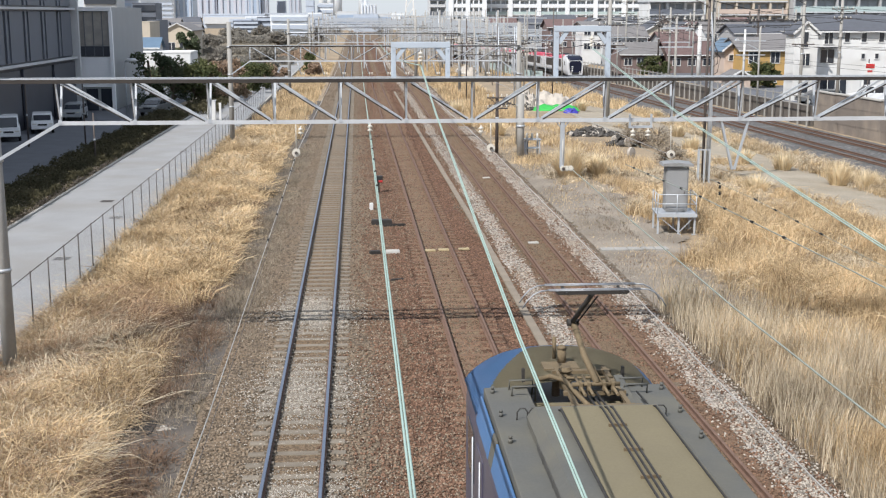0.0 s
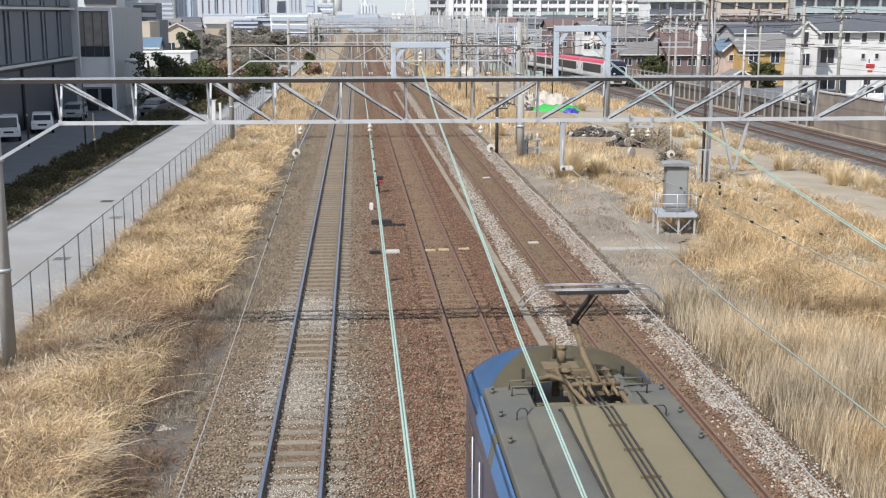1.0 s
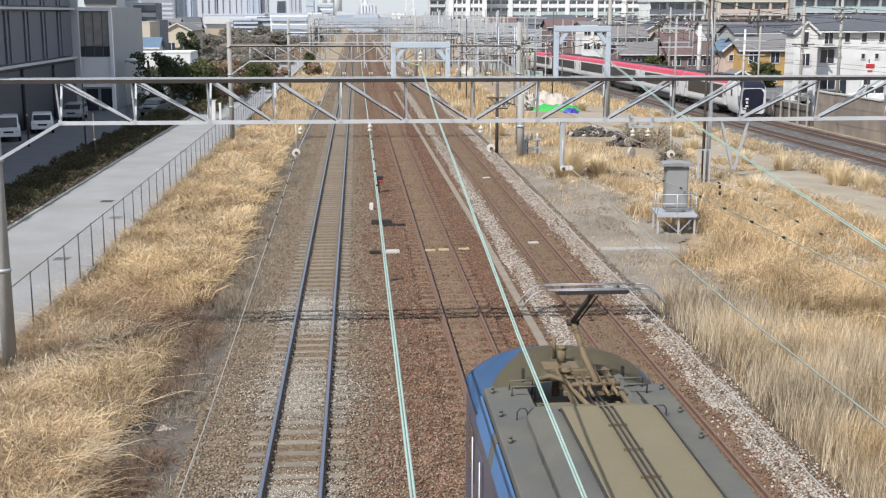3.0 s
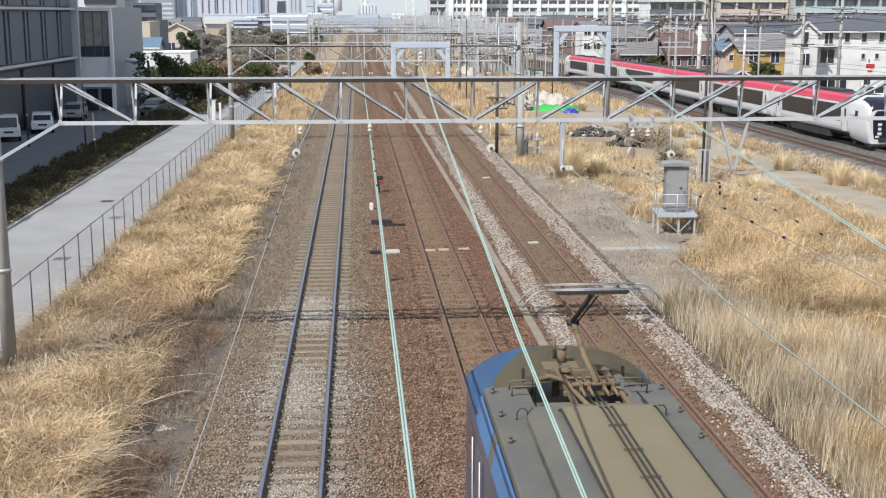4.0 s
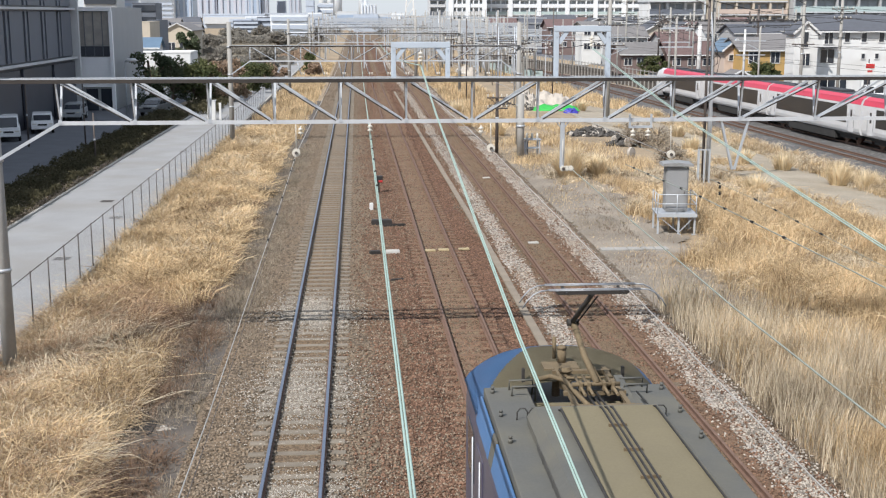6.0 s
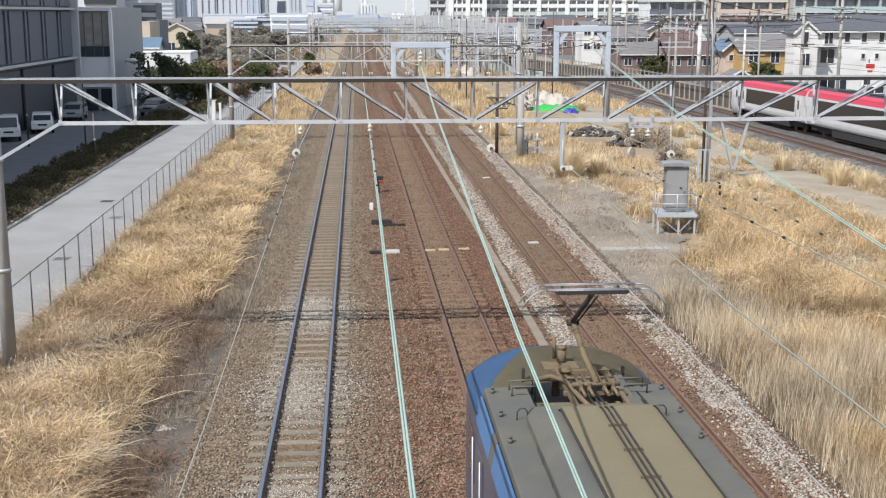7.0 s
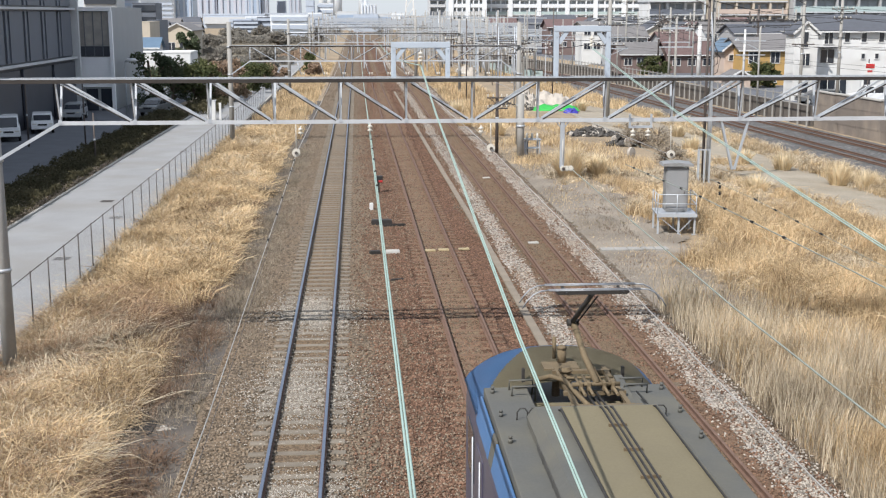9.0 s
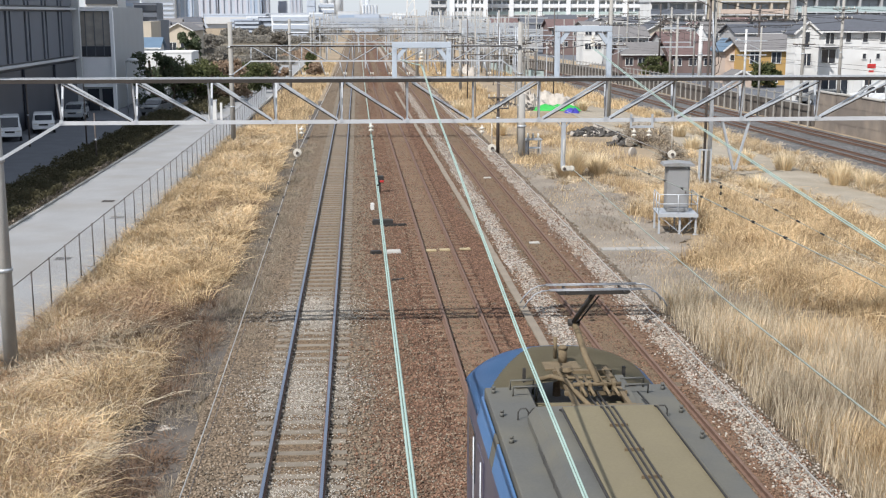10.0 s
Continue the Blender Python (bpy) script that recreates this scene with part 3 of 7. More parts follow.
SIDE = [(1.46, 1.28), (1.42, 1.05), (1.33, 0.88), (1.20, 0.82), (-1.20, 0.82), (-1.33, 0.88), (-1.42, 1.05), (-1.46, 1.28), (-1.44, 3.02), (-1.30, 3.44), (-0.95, 3.66), (0.95, 3.66), (1.30, 3.44), (1.44, 3.02)]


def train_car(nose):
    """One car of the express; nose: +1 or -1 puts a cab at that end (towards -y or +y), 0 none."""
    car = thing("train_car", "white express train car with red stripe and dark windows" if not nose else "white express train end car with dark rounded cab front",
                "train car", group="express train")
    y0, y1 = -CAR / 2 + 0.2, CAR / 2 - 0.2
    b0, b1 = (y0 + 3.2 if nose > 0 else y0), (y1 - 3.2 if nose < 0 else y1)
    part("body", extrude(B(), SIDE, b0, b1), MAT["train_white"], car)
    bm = B()
    extrude(bm, [(-0.97, 3.65), (-0.90, 3.70), (0.90, 3.70), (0.97, 3.65)], b0 + 0.1, b1 - 0.1)
    box(bm, (0, (b0 + b1) / 2 - 2, 3.76), (1.1, 4.2, 0.18), bevel=0.06)
    box(bm, (0, (b0 + b1) / 2 + 5, 3.75), (1.0, 2.2, 0.16), bevel=0.06)
    part("roof", bm, MAT["train_roof"], car, "dark roof with air-conditioning units")
    for s in (-1, 1):
        bm = B()
        for y in (b0 + 0.02,):
            prof = [(s * 1.45, 3.07), (s * 1.315, 3.45), (s * 1.10, 3.59), (s * 0.99, 3.665), (s * 0.99, 3.63), (s * 1.08, 3.56), (s * 1.29, 3.42), (s * 1.43, 3.05)]
            extrude(bm, prof, b0 + (0.0 if nose <= 0 else 0.3), b1 - (0.0 if nose >= 0 else 0.3))
        part("roof_stripe", bm, MAT["train_red"], car, "red stripe along the roof edge")
        doors = [d for d in ((b0 + 1.5, 0) if nose <= 0 else (b0 + 0.8, 0))[:1]] + [b1 - 1.5 if nose >= 0 else b1 - 0.8]
        bm = B()
        box(bm, (s * 1.452, (doors[0] + doors[1]) / 2, 2.24), (0.02, doors[1] - doors[0] - 1.7, 1.28), ry=s * -0.6)
        part("window_band", bm, MAT["train_black"], car, "dark tinted window band")
        for d in doors:
            bm = B()
            box(bm, (s * 1.452, d, 1.95), (0.03, 0.86, 1.95))
            door = part("door", bm, MAT["train_white"], car)
            bm = B()
            box(bm, (s * 1.468, d, 2.25), (0.012, 0.30, 0.75))
            part("door_window", bm, MAT["train_black"], door)
            for e in (-0.5, 0.5):
                part("door_rail", bar(B(), (s * 1.475, d + e, 1.3), (s * 1.475, d + e, 2.7), 0.018, n=6), MAT["train_grey"], door)
    bm = B()
    box(bm, (0, (b0 + b1) / 2, 0.52), (2.5, (b1 - b0) * 0.5, 0.62), bevel=0.04)
    box(bm, (0, (b0 + b1) / 2, 0.72), (2.2, (b1 - b0) * 0.98, 0.24))
    part("underfloor_box", bm, MAT["train_under"], car)
    for yb in (-7.0, 7.0):
        bm = B()
        for s in (-1, 1):
            box(bm, (s * 0.95, yb, 0.48), (0.16, 3.0, 0.24), bevel=0.03)
        box(bm, (0, yb, 0.5), (1.9, 0.5, 0.2))
        bogie = part("bogie", bm, MAT["train_under"], car)
        for dy in (-1.05, 1.05):
            for s in (-1, 1):
                bm = B()
                bar(bm, (s * 0.52, yb + dy, 0.43), (s * 0.66, yb + dy, 0.43), 0.43, n=18)
                part("wheel", bm, MAT["rail_rust"], bogie)
    if nose:
        base = b0 if nose > 0 else b1
        d = -nose
        rings = []
        bm = B()
        steps = [(0.0, 1.0, 0.0, 0.50), (0.9, 1.0, 0.0, 0.42), (1.7, 0.995, -0.02, 0.36), (2.3, 0.985, -0.10, 0.32), (2.75, 0.965, -0.26, 0.30), (3.05, 0.94, -0.50, 0.30), (3.22, 0.90, -0.85, 0.34)]
        for u, w, dz, zb in steps:
            rings.append([bm.verts.new((x * w, base + d * u, zb if z < 0.85 else (zb + 0.12 if z < 0.9 else max(z + dz * max(0, (z - 1.0) / 2.6), zb + 0.2)))) for x, z in SIDE])
        n = len(SIDE)
        for q, (a, b) in enumerate(zip(rings, rings[1:])):
            for k in range(n):
                f = bm.faces.new((a[k], a[(k + 1) % n], b[(k + 1) % n], b[k]))
                f.smooth = True
                f.material_index = 1 if q >= 2 and 9 <= k <= 11 else 0
        bm.faces.new(rings[-1])
        bmesh.ops.recalc_face_normals(bm, faces=bm.faces)
        cab = part("cab_shell", bm, [MAT["train_white"], MAT["train_navy"]], car, "smooth white cab shell with a dark glass front")
        bm = B()
        extrude(bm, [(-0.92, 0.72), (0.92, 0.72), (1.02, 1.3), (1.08, 2.3), (0.8, 2.72), (-0.8, 2.72), (-1.08, 2.3), (-1.02, 1.3)], base + d * 3.225, base + d * 3.27)
        part("front_mask", bm, MAT["train_navy"], cab, "dark navy front panel")
        bm = B()
        for zz, w in ((1.75, 0.3), (1.42, 0.22), (1.08, 0.3)):
            box(bm, (-0.55, base + d * 3.28, zz), (w, 0.012, 0.2))
        part("front_mark", bm, MAT["train_white"], cab, "white marks on the front")
        for sx in (-0.72, 0.72):
            bm = B()
            box(bm, (sx, base + d * 3.285, 0.86), (0.3, 0.02, 0.13), bevel=0.008)
            part("headlight", bm, MAT["ceramic"], cab)
        bm = B()
        box(bm, (0, base + d * 2.9, 0.30), (2.3, 0.5, 0.40), bevel=0.06)
        box(bm, (0, base + d * 3.27, 0.62), (1.2, 0.06, 0.3), bevel=0.02)
        part("skirt", bm, MAT["train_under"], cab)
        for s in (-1, 1):
            bm = B()
            box(bm, (s * 1.435, base + d * 1.2, 2.25), (0.03, 0.5, 0.7))
            part("cab_window", bm, MAT["train_black"], cab)
    return car


CARS = [train_car(1)] + [train_car(0) for _ in range(4)] + [train_car(-1)]
SPEED, NOSE = 29.58, 201.1


def train_pose(k, t):
    """Car k's place at t: its middle on the bend, turned along it."""
    y = NOSE - SPEED * t + CAR * (k + 0.5)
    a, b = y - 7.0, y + 7.0
    xa, xb = curve_x(a), curve_x(b)
    yaw = math.degrees(math.atan2(-(xb - xa), b - a))
    tilt = math.degrees(math.atan2(grade(b) - grade(a), b - a))
    return pose((xa + xb) / 2, y, (grade(a) + grade(b)) / 2, tilt, 0, yaw)


def motions():
    """The express runs past on the far line."""
    for k, car in enumerate(CARS):
        walk(car, [(0.5 * i, train_pose(k, 0.5 * i)) for i in range(21)])


# ---------------------------------------------------------------- locomotive
MAT.update(
    loco_blue=material("blue_locomotive_paint", (0.066, 0.15, 0.305), 0.55, var=0.15, scale=1.5, bump=0.03, dirt=(0.12, 0.17, 0.30), dirt_scale=1.2, dirt_amt=0.4),
    loco_navy=material("dark_navy_paint", (0.075, 0.07, 0.105), 0.4, var=0.25, scale=1.5, bump=0.03, dirt=(0.10, 0.085, 0.08), dirt_scale=1.5, dirt_amt=0.6),
    loco_grey=material("dusty_grey_roof_paint", (0.092, 0.092, 0.085), 0.75, var=0.14, scale=2.2, fine=25, bump=0.08, dirt=(0.135, 0.124, 0.092), dirt_scale=1.0, dirt_amt=0.6),
    loco_khaki=material("iron_dust_khaki", (0.16, 0.137, 0.086), 0.9, var=0.12, scale=1.6, fine=30, bump=0.12, dist=0.004, dirt=(0.15, 0.128, 0.085), dirt_scale=1.1, dirt_amt=0.5),
    loco_brown=material("brake_dust_brown", (0.14, 0.105, 0.062), 0.85, var=0.3, scale=5.0, bump=0.1, dist=0.004),
    loco_slot=material("dusty_dark_grille", (0.062, 0.060, 0.056), 0.8, var=0.3, scale=4, bump=0.05),
    loco_black=material("dark_vent_metal", (0.03, 0.027, 0.025), 0.7, var=0.3, scale=5, bump=0.05),
    copper=material("dull_collector_metal", (0.30, 0.31, 0.33), 0.45, 0.5, var=0.2, scale=5, bump=0.02),
)
LX, LY = 2.925, 17.35
loco = thing("locomotive", "parked blue electric locomotive with dusty khaki roof", "locomotive", (LX, LY, 0))
loco.matrix_basis = pose(LX, LY, 0) @ Matrix.Diagonal((0.965, 1, 1, 1))
LEN = 21.0
# body shell with rounded shoulders
prof = [(-1.34, 0.75), (1.34, 0.75), (1.40, 1.0), (1.40, 3.25), (1.38, 3.42), (1.26, 3.58), (-1.26, 3.58), (-1.38, 3.42), (-1.40, 3.25), (-1.40, 1.0)]
part("body", extrude(B(), prof, -LEN, -0.35), MAT["loco_navy"], loco, "dark navy body side")
bm = B()
extrude(bm, [(-1.27, 0.75), (1.27, 0.75), (1.34, 1.2), (1.34, 2.2), (1.24, 3.3), (-1.24, 3.3), (-1.34, 2.2), (-1.34, 1.2)], -0.35, 0.0)
part("cab_front", bm, MAT["loco_blue"], loco)
# arched roof over the cab: blue shoulders, khaki middle
bm = B()
NX, NY = 90, 60
grid = []
for j in range(NY + 1):
    v = j / NY
    y = -1.95 + 1.97 * v
    row = []
    for i in range(NX + 1):
        u = -1 + 2 * i / NX
        x = 1.42 * u
        z = 3.52 + 0.46 * (1 - abs(u) ** 2.6) ** 0.75 - 0.16 * max(0, v - 0.75) ** 2 * 16 * 0.35
        row.append(bm.verts.new((x, y - 0.22 * u * u * v, z)))
    grid.append(row)
for j in range(NY):
    for i in range(NX):
        f = bm.faces.new((grid[j][i], grid[j][i + 1], grid[j + 1][i + 1], grid[j + 1][i]))
        f.smooth = True
        c = f.calc_center_median()
        v = max(0.0, (c.y + 1.95) / 1.97)
        f.material_index = 1 if c.x < -1.27 + 1.0 * v ** 1.5 or c.x > 1.30 - 0.12 * v or v > 0.95 else 0
bmesh.ops.solidify(bm, geom=bm.faces[:], thickness=0.05)
part("cab_roof", bm, [MAT["loco_khaki"], MAT["loco_blue"]], loco, "arched cab roof, blue at the shoulders and khaki with dust")
part("roof_floor", box(B(), (0, -LEN / 2 - 1.0, 3.63), (2.6, LEN - 2.0, 0.12)), MAT["loco_khaki"], loco, "roof floor covered in brown dust")
for s in (-1, 1):
    bm = B()
    box(bm, (s * 0.99, -11.3, 3.74), (0.62, 18.9, 0.28), bevel=0.02)
    deck = part("side_deck", bm, MAT["loco_grey"], loco, "dusty grey roof deck")
    for k in range(3):
        bm = B()
        bar(bm, (s * 1.20, -2.1 - 0.95 * k, 3.88), (s * 1.20, -2.1 - 0.95 * k, 3.93), 0.03, n=10)
        bar(bm, (s * 1.20, -2.1 - 0.95 * k, 3.93), (s * 1.20, -2.1 - 0.95 * k, 3.97), 0.02, 0.03, n=8)
        part("lifting_eye", bm, MAT["loco_grey"], deck)
    for ya, yb in ((-3.35, -1.9), (-9.0, -3.75), (-15.0, -9.3), (-20.8, -15.3)):
        bm = B()
        box(bm, (s * 1.365, (ya + yb) / 2, 3.60), (0.03, yb - ya, 0.36), ry=s * -11, bevel=0.008)
        part("cant_panel", bm, MAT["loco_blue"], loco, "bright blue panel along the roof edge")
    for ya, yb in ((-3.72, -3.38), (-9.27, -9.03), (-15.27, -15.03)):
        bm = B()
        box(bm, (s * 1.36, (ya + yb) / 2, 3.60), (0.03, yb - ya, 0.36), ry=s * -11, bevel=0.004)
        part("joint_panel", bm, MAT["loco_grey"], loco, "dusty grey panel between blue ones")
# raised equipment hood
bm = B()
extrude(bm, [(-0.90, 3.6), (-0.90, 3.98), (-0.80, 4.10), (0.80, 4.10), (0.90, 3.98), (0.90, 3.6)], -LEN + 1.0, -3.35)
hood = part("equipment_hood", bm, MAT["loco_grey"], loco, "raised grey equipment hood")
for k in range(4):
    y0 = -3.45 - 4.2 * k
    part("hood_cover", box(B(), (0.15, y0 - 2.09, 4.112), (1.24, 4.19, 0.03), bevel=0.005), MAT["loco_khaki"], hood, "flat khaki dust-covered hood panel")
for s in (-1, 1):
    for k in range(5):
        bm = B()
        box(bm, (s * 0.90, -5.4 - 3.1 * k, 3.90), (0.016, 2.3, 0.13), bevel=0.006)
        for q in range(3):
            box(bm, (s * 0.902, -4.7 - 3.1 * k - 0.7 * q, 3.90), (0.024, 0.03, 0.13))
        part("vent", bm, MAT["loco_slot"], hood)
# roof pipes; the tube at x 0.72 stands in for a wire's shadow
for x, r in ((0.02, 0.016), (0.09, 0.016), (0.16, 0.016), (0.72, 0.014)):
    bm = B()
    tube(bm, [(x, -2.6, 4.02), (x, -3.3, 4.06), (x, -3.6, 4.16), (x, -12, 4.16), (x, -19, 4.16)], r)
    part("conduit", bm, MAT["loco_black"], loco)
for k in range(10):
    bm = B()
    box(bm, (0.09, -4.2 - 0.8 * k, 4.145), (0.22, 0.03, 0.035))
    part("conduit_clip", bm, MAT["loco_brown"], loco)
# dark tube added along the feeder wire's shadow beside the hood cover
bm = B()
tube(bm, [(-0.55, -2.9, 3.96), (-0.52, -3.3, 4.02), (-0.50, -3.6, 4.14), (-0.50, -12, 4.14), (-0.50, -19, 4.14)], 0.018)
part("air_pipe", bm, MAT["loco_black"], loco)
# pantograph; its head sits a little off the middle
HX, HZ = 0.075, 0.045
bm = B()
for s in (-0.20, 0.50):
    beam(bm, (s, -3.15, 4.0), (s, -1.45, 4.0), 0.06, 0.06)
for y in (-3.1, -2.55, -1.6):
    beam(bm, (-0.28, y, 4.0), (0.58, y, 4.0), 0.07, 0.05)
for s in (-0.22, 0.52):
    for y in (-3.05, -1.6):
        bar(bm, (s, y, 3.66), (s, y, 3.96), 0.06, 0.05, n=10)
bar(bm, (-0.18, -2.62, 4.14), (0.48, -2.62, 4.14), 0.03, n=10)
bar(bm, (-0.18, -2.2, 4.10), (0.48, -2.2, 4.10), 0.018, n=8)
for s in (-0.06, 0.05, 0.26, 0.38):
    bar(bm, (s, -2.95, 4.10), (s, -2.2, 4.12), 0.021, n=10)
    box(bm, (s, -2.62, 4.12), (0.05, 0.12, 0.12), bevel=0.01)
pan = part("pantograph", bm, MAT["loco_brown"], loco, "raised single-arm pantograph, brown with dust")
bm = B()
tube(bm, [(0.17, -2.62, 4.14), (0.07, -2.2, 4.40), (-0.01, -1.75, 4.75)], 0.046, 8)
tube(bm, [(0.27, -2.5, 4.10), (0.14, -2.1, 4.34), (0.03, -1.7, 4.66)], 0.016, 6)
part("lower_arm", bm, MAT["loco_brown"], pan)
bm = B()
bar(bm, (-0.1, -1.75, 4.75), (0.06, -1.75, 4.75), 0.05, n=10)
tube(bm, [(-0.03, -1.75, 4.75), (HX, -2.6, 5.36)], 0.034, 8)
tube(bm, [(0.03, -1.70, 4.70), (HX + 0.07, -2.6, 5.32)], 0.012, 6)
part("upper_arm", bm, MAT["loco_black"], pan)
for dy in (-0.20, 0.10):
    bm = B()
    for e in (-0.035, 0.035):
        tube(bm, [(HX - 0.62, -2.55 + dy + e, 5.40 + HZ), (HX + 0.62, -2.55 + dy + e, 5.40 + HZ)], 0.0085, 8)
    for e in (-0.5, -0.17, 0.17, 0.5):
        box(bm, (HX + e, -2.55 + dy, 5.395 + HZ), (0.03, 0.08, 0.01))
    part("collector_strip", bm, MAT["copper"], pan, "grey metal collector strip")
    for s in (-1, 1):
        bm = B()
        tube(bm, [(HX + s * p, -2.55 + dy, HZ + q) for p, q in ((0.61, 5.40), (0.72, 5.39), (0.82, 5.345), (0.91, 5.255), (0.965, 5.165))], 0.0095, 8)
        part("horn", bm, MAT["copper"], pan)
bm = B()
for s in (-0.38, 0.38):
    beam(bm, (HX + s, -2.80, 5.36 + HZ), (HX + s, -2.40, 5.36 + HZ), 0.025, 0.03)
extrude(bm, [(HX - 0.52, 5.395), (HX + 0.52, 5.395), (HX + 0.46, 5.35), (HX - 0.46, 5.35)], -2.63, -2.58)
part("head_frame", bm, MAT["loco_black"], pan)
# small roof gear
bm = B()
bar(bm, (-0.05, -1.1, 3.95), (-0.05, -1.1, 4.2), 0.065, n=14)
bar(bm, (-0.05, -1.1, 4.2), (-0.05, -1.1, 4.235), 0.08, 0.05, n=14)
bar(bm, (-0.12, -0.85, 3.95), (-0.12, -0.85, 4.30), 0.03, n=10)
box(bm, (-0.10, -1.25, 3.97), (0.52, 0.36, 0.05))
part("whistle", bm, MAT["loco_brown"], loco)
for s in (-0.72, 0.72):
    bm = B()
    box(bm, (s, -1.75, 3.97), (0.04, 0.07, 0.28), bevel=0.005)
    part("lamp_bracket", bm, MAT["loco_black"], loco)
for s in (-1, 1):
    bm = B()
    pts = [(s * 0.95, -1.95, 3.8), (s * 0.95, -2.0, 4.02), (s * 0.62, -2.0, 4.02), (s * 0.62, -1.95, 3.8)]
    part("hand_rail", tube(bm, pts, 0.016), MAT["loco_grey"], loco)
    part("hand_rail", tube(B(), [(p[0], p[1] - 0.28, p[2]) for p in pts], 0.016), MAT["loco_grey"], loco)
    bm = B()
    for dx in (0.0, 0.16):
        x = s * (0.76 + dx) - 0.02
        tube(bm, [(x - 0.07, -3.2, 3.86), (x - 0.07, -3.2, 3.98), (x - 0.035, -3.2, 4.03), (x + 0.035, -3.2, 4.03), (x + 0.07, -3.2, 3.98), (x + 0.07, -3.2, 3.86)], 0.011)
    part("cable_hoop", bm, MAT["loco_slot"], loco)
bm = B()
tube(bm, [(-0.52, -1.85, 3.98), (-0.36, -1.95, 4.05), (-0.22, -2.3, 4.1), (-0.10, -2.75, 4.02), (0.0, -3.2, 3.98)], 0.034, 8)
bar(bm, (-0.16, -2.0, 3.9), (-0.16, -2.0, 4.2), 0.09, 0.075, n=14)
for q in range(3):
    bar(bm, (-0.16, -2.0, 4.0 + 0.07 * q), (-0.16, -2.0, 4.02 + 0.07 * q), 0.105, n=14)
box(bm, (-0.32, -3.25, 3.95), (0.5, 0.5, 0.1), bevel=0.02)
box(bm, (0.42, -3.3, 3.9), (0.5, 0.3, 0.3), bevel=0.02)
part("switchgear", bm, MAT["loco_brown"], loco)
bm = B()
box(bm, (0.62, -2.55, 3.92), (0.12, 1.4, 0.06), rx=6)
part("cover_plate", bm, MAT["loco_grey"], loco)
# cab side: window, door, rails
for s in (-1, 1):
    bm = B()
    box(bm, (s * 1.405, -1.2, 2.75), (0.02, 0.8, 0.75), bevel=0.005)
    part("cab_window", bm, MAT["glass"], loco)
    bm = B()
    box(bm, (s * 1.405, -2.4, 2.2), (0.025, 0.75, 1.9), bevel=0.005)
    door = part("cab_door", bm, MAT["loco_navy"], loco)
    bm = B()
    for e in (-0.47, 0.47):
        bar(bm, (s * 1.46, -2.4 + e, 1.2), (s * 1.46, -2.4 + e, 3.2), 0.012, n=6)
    part("door_rail", bm, MAT["galv"], door, "bright steel hand rail")
    for k in range(3):
        bm = B()
        box(bm, (s * 1.408, -5.2 - 3 * k, 2.6), (0.02, 1.6, 0.9))
        part("side_grille", bm, MAT["loco_black"], loco)
for yb in (-3.6, -10.2, -16.8):
    bm = B()
    for s in (-1, 1):
        box(bm, (s * 1.0, yb, 0.62), (0.2, 3.4, 0.3), bevel=0.03)
    bogie = part("bogie", bm, MAT["train_under"], loco)
    for dy in (-1.2, 1.2):
        for s in (-1, 1):
            bm = B()
            bar(bm, (s * 0.5, yb + dy, 0.54), (s * 0.64, yb + dy, 0.54), 0.54, n=20)
            part("wheel", bm, MAT["rail_rust"], bogie)

# ---------------------------------------------------------------- path, fence and car park beside the line
path = zone_sheet("path", -15.2, -9.85, -60, 330, -0.33, MAT["path"], 3, 60, 0.0)
tagged(path, "pale concrete footpath with fine cracks", "path", kind="structure")
bm = B()
box(bm, (-9.75, 110, -0.33), (0.16, 240, 0.32), bevel=0.015)
box(bm, (-15.32, 110, -0.33), (0.15, 300, 0.16), bevel=0.015)
tagged(part("kerb", bm, MAT["concrete"], None, "low concrete kerb along the path", "structure"), category="kerb")
park = zone_sheet("car_park", -60, -18.6, 20, 230, -0.36, MAT["asphalt"], 3, 30, 0.0)
tagged(park, "dark asphalt car park in shade", "car park", kind="structure")

fence = thing("mesh_fence", "grey wire mesh fence with thin steel posts", "fence", (-9.75, 0, -0.2))
PANEL = 2.06
bm = B()
bar(bm, (0, 0, 0), (0, 0, 1.62), 0.024, n=6)
post_me = mesh_of(bm, "post", MAT["galv_dark"])
bm = B()
bar(bm, (0, 0, 1.58), (0, PANEL, 1.58), 0.016, n=5)
rail_me = mesh_of(bm, "top_rail", MAT["galv_dark"])
low_me = mesh_of(bar(B(), (0, 0, 0.08), (0, PANEL, 0.08), 0.012, n=5), "bottom_rail", MAT["galv_dark"])
bm = B()
for k in range(1, 34):
    beam(bm, (0, PANEL * k / 34, 0.08), (0, PANEL * k / 34, 1.58), 0.0035, 0.0035)
for k in range(1, 24):
    beam(bm, (0, 0, 0.08 + 1.5 * k / 24), (0, PANEL, 0.08 + 1.5 * k / 24), 0.0035, 0.0035)
mesh_me = mesh_of(bm, "wire_mesh", MAT["galv"])
for k in range(48):
    y = 29 + PANEL * k
    shared("post", post_me, fence, pose(0, y, 0))
    shared("top_rail", rail_me, fence, pose(0, y, 0))
    shared("bottom_rail", low_me, fence, pose(0, y, 0))
    shared("wire_mesh", mesh_me, fence, pose(0, y, 0))

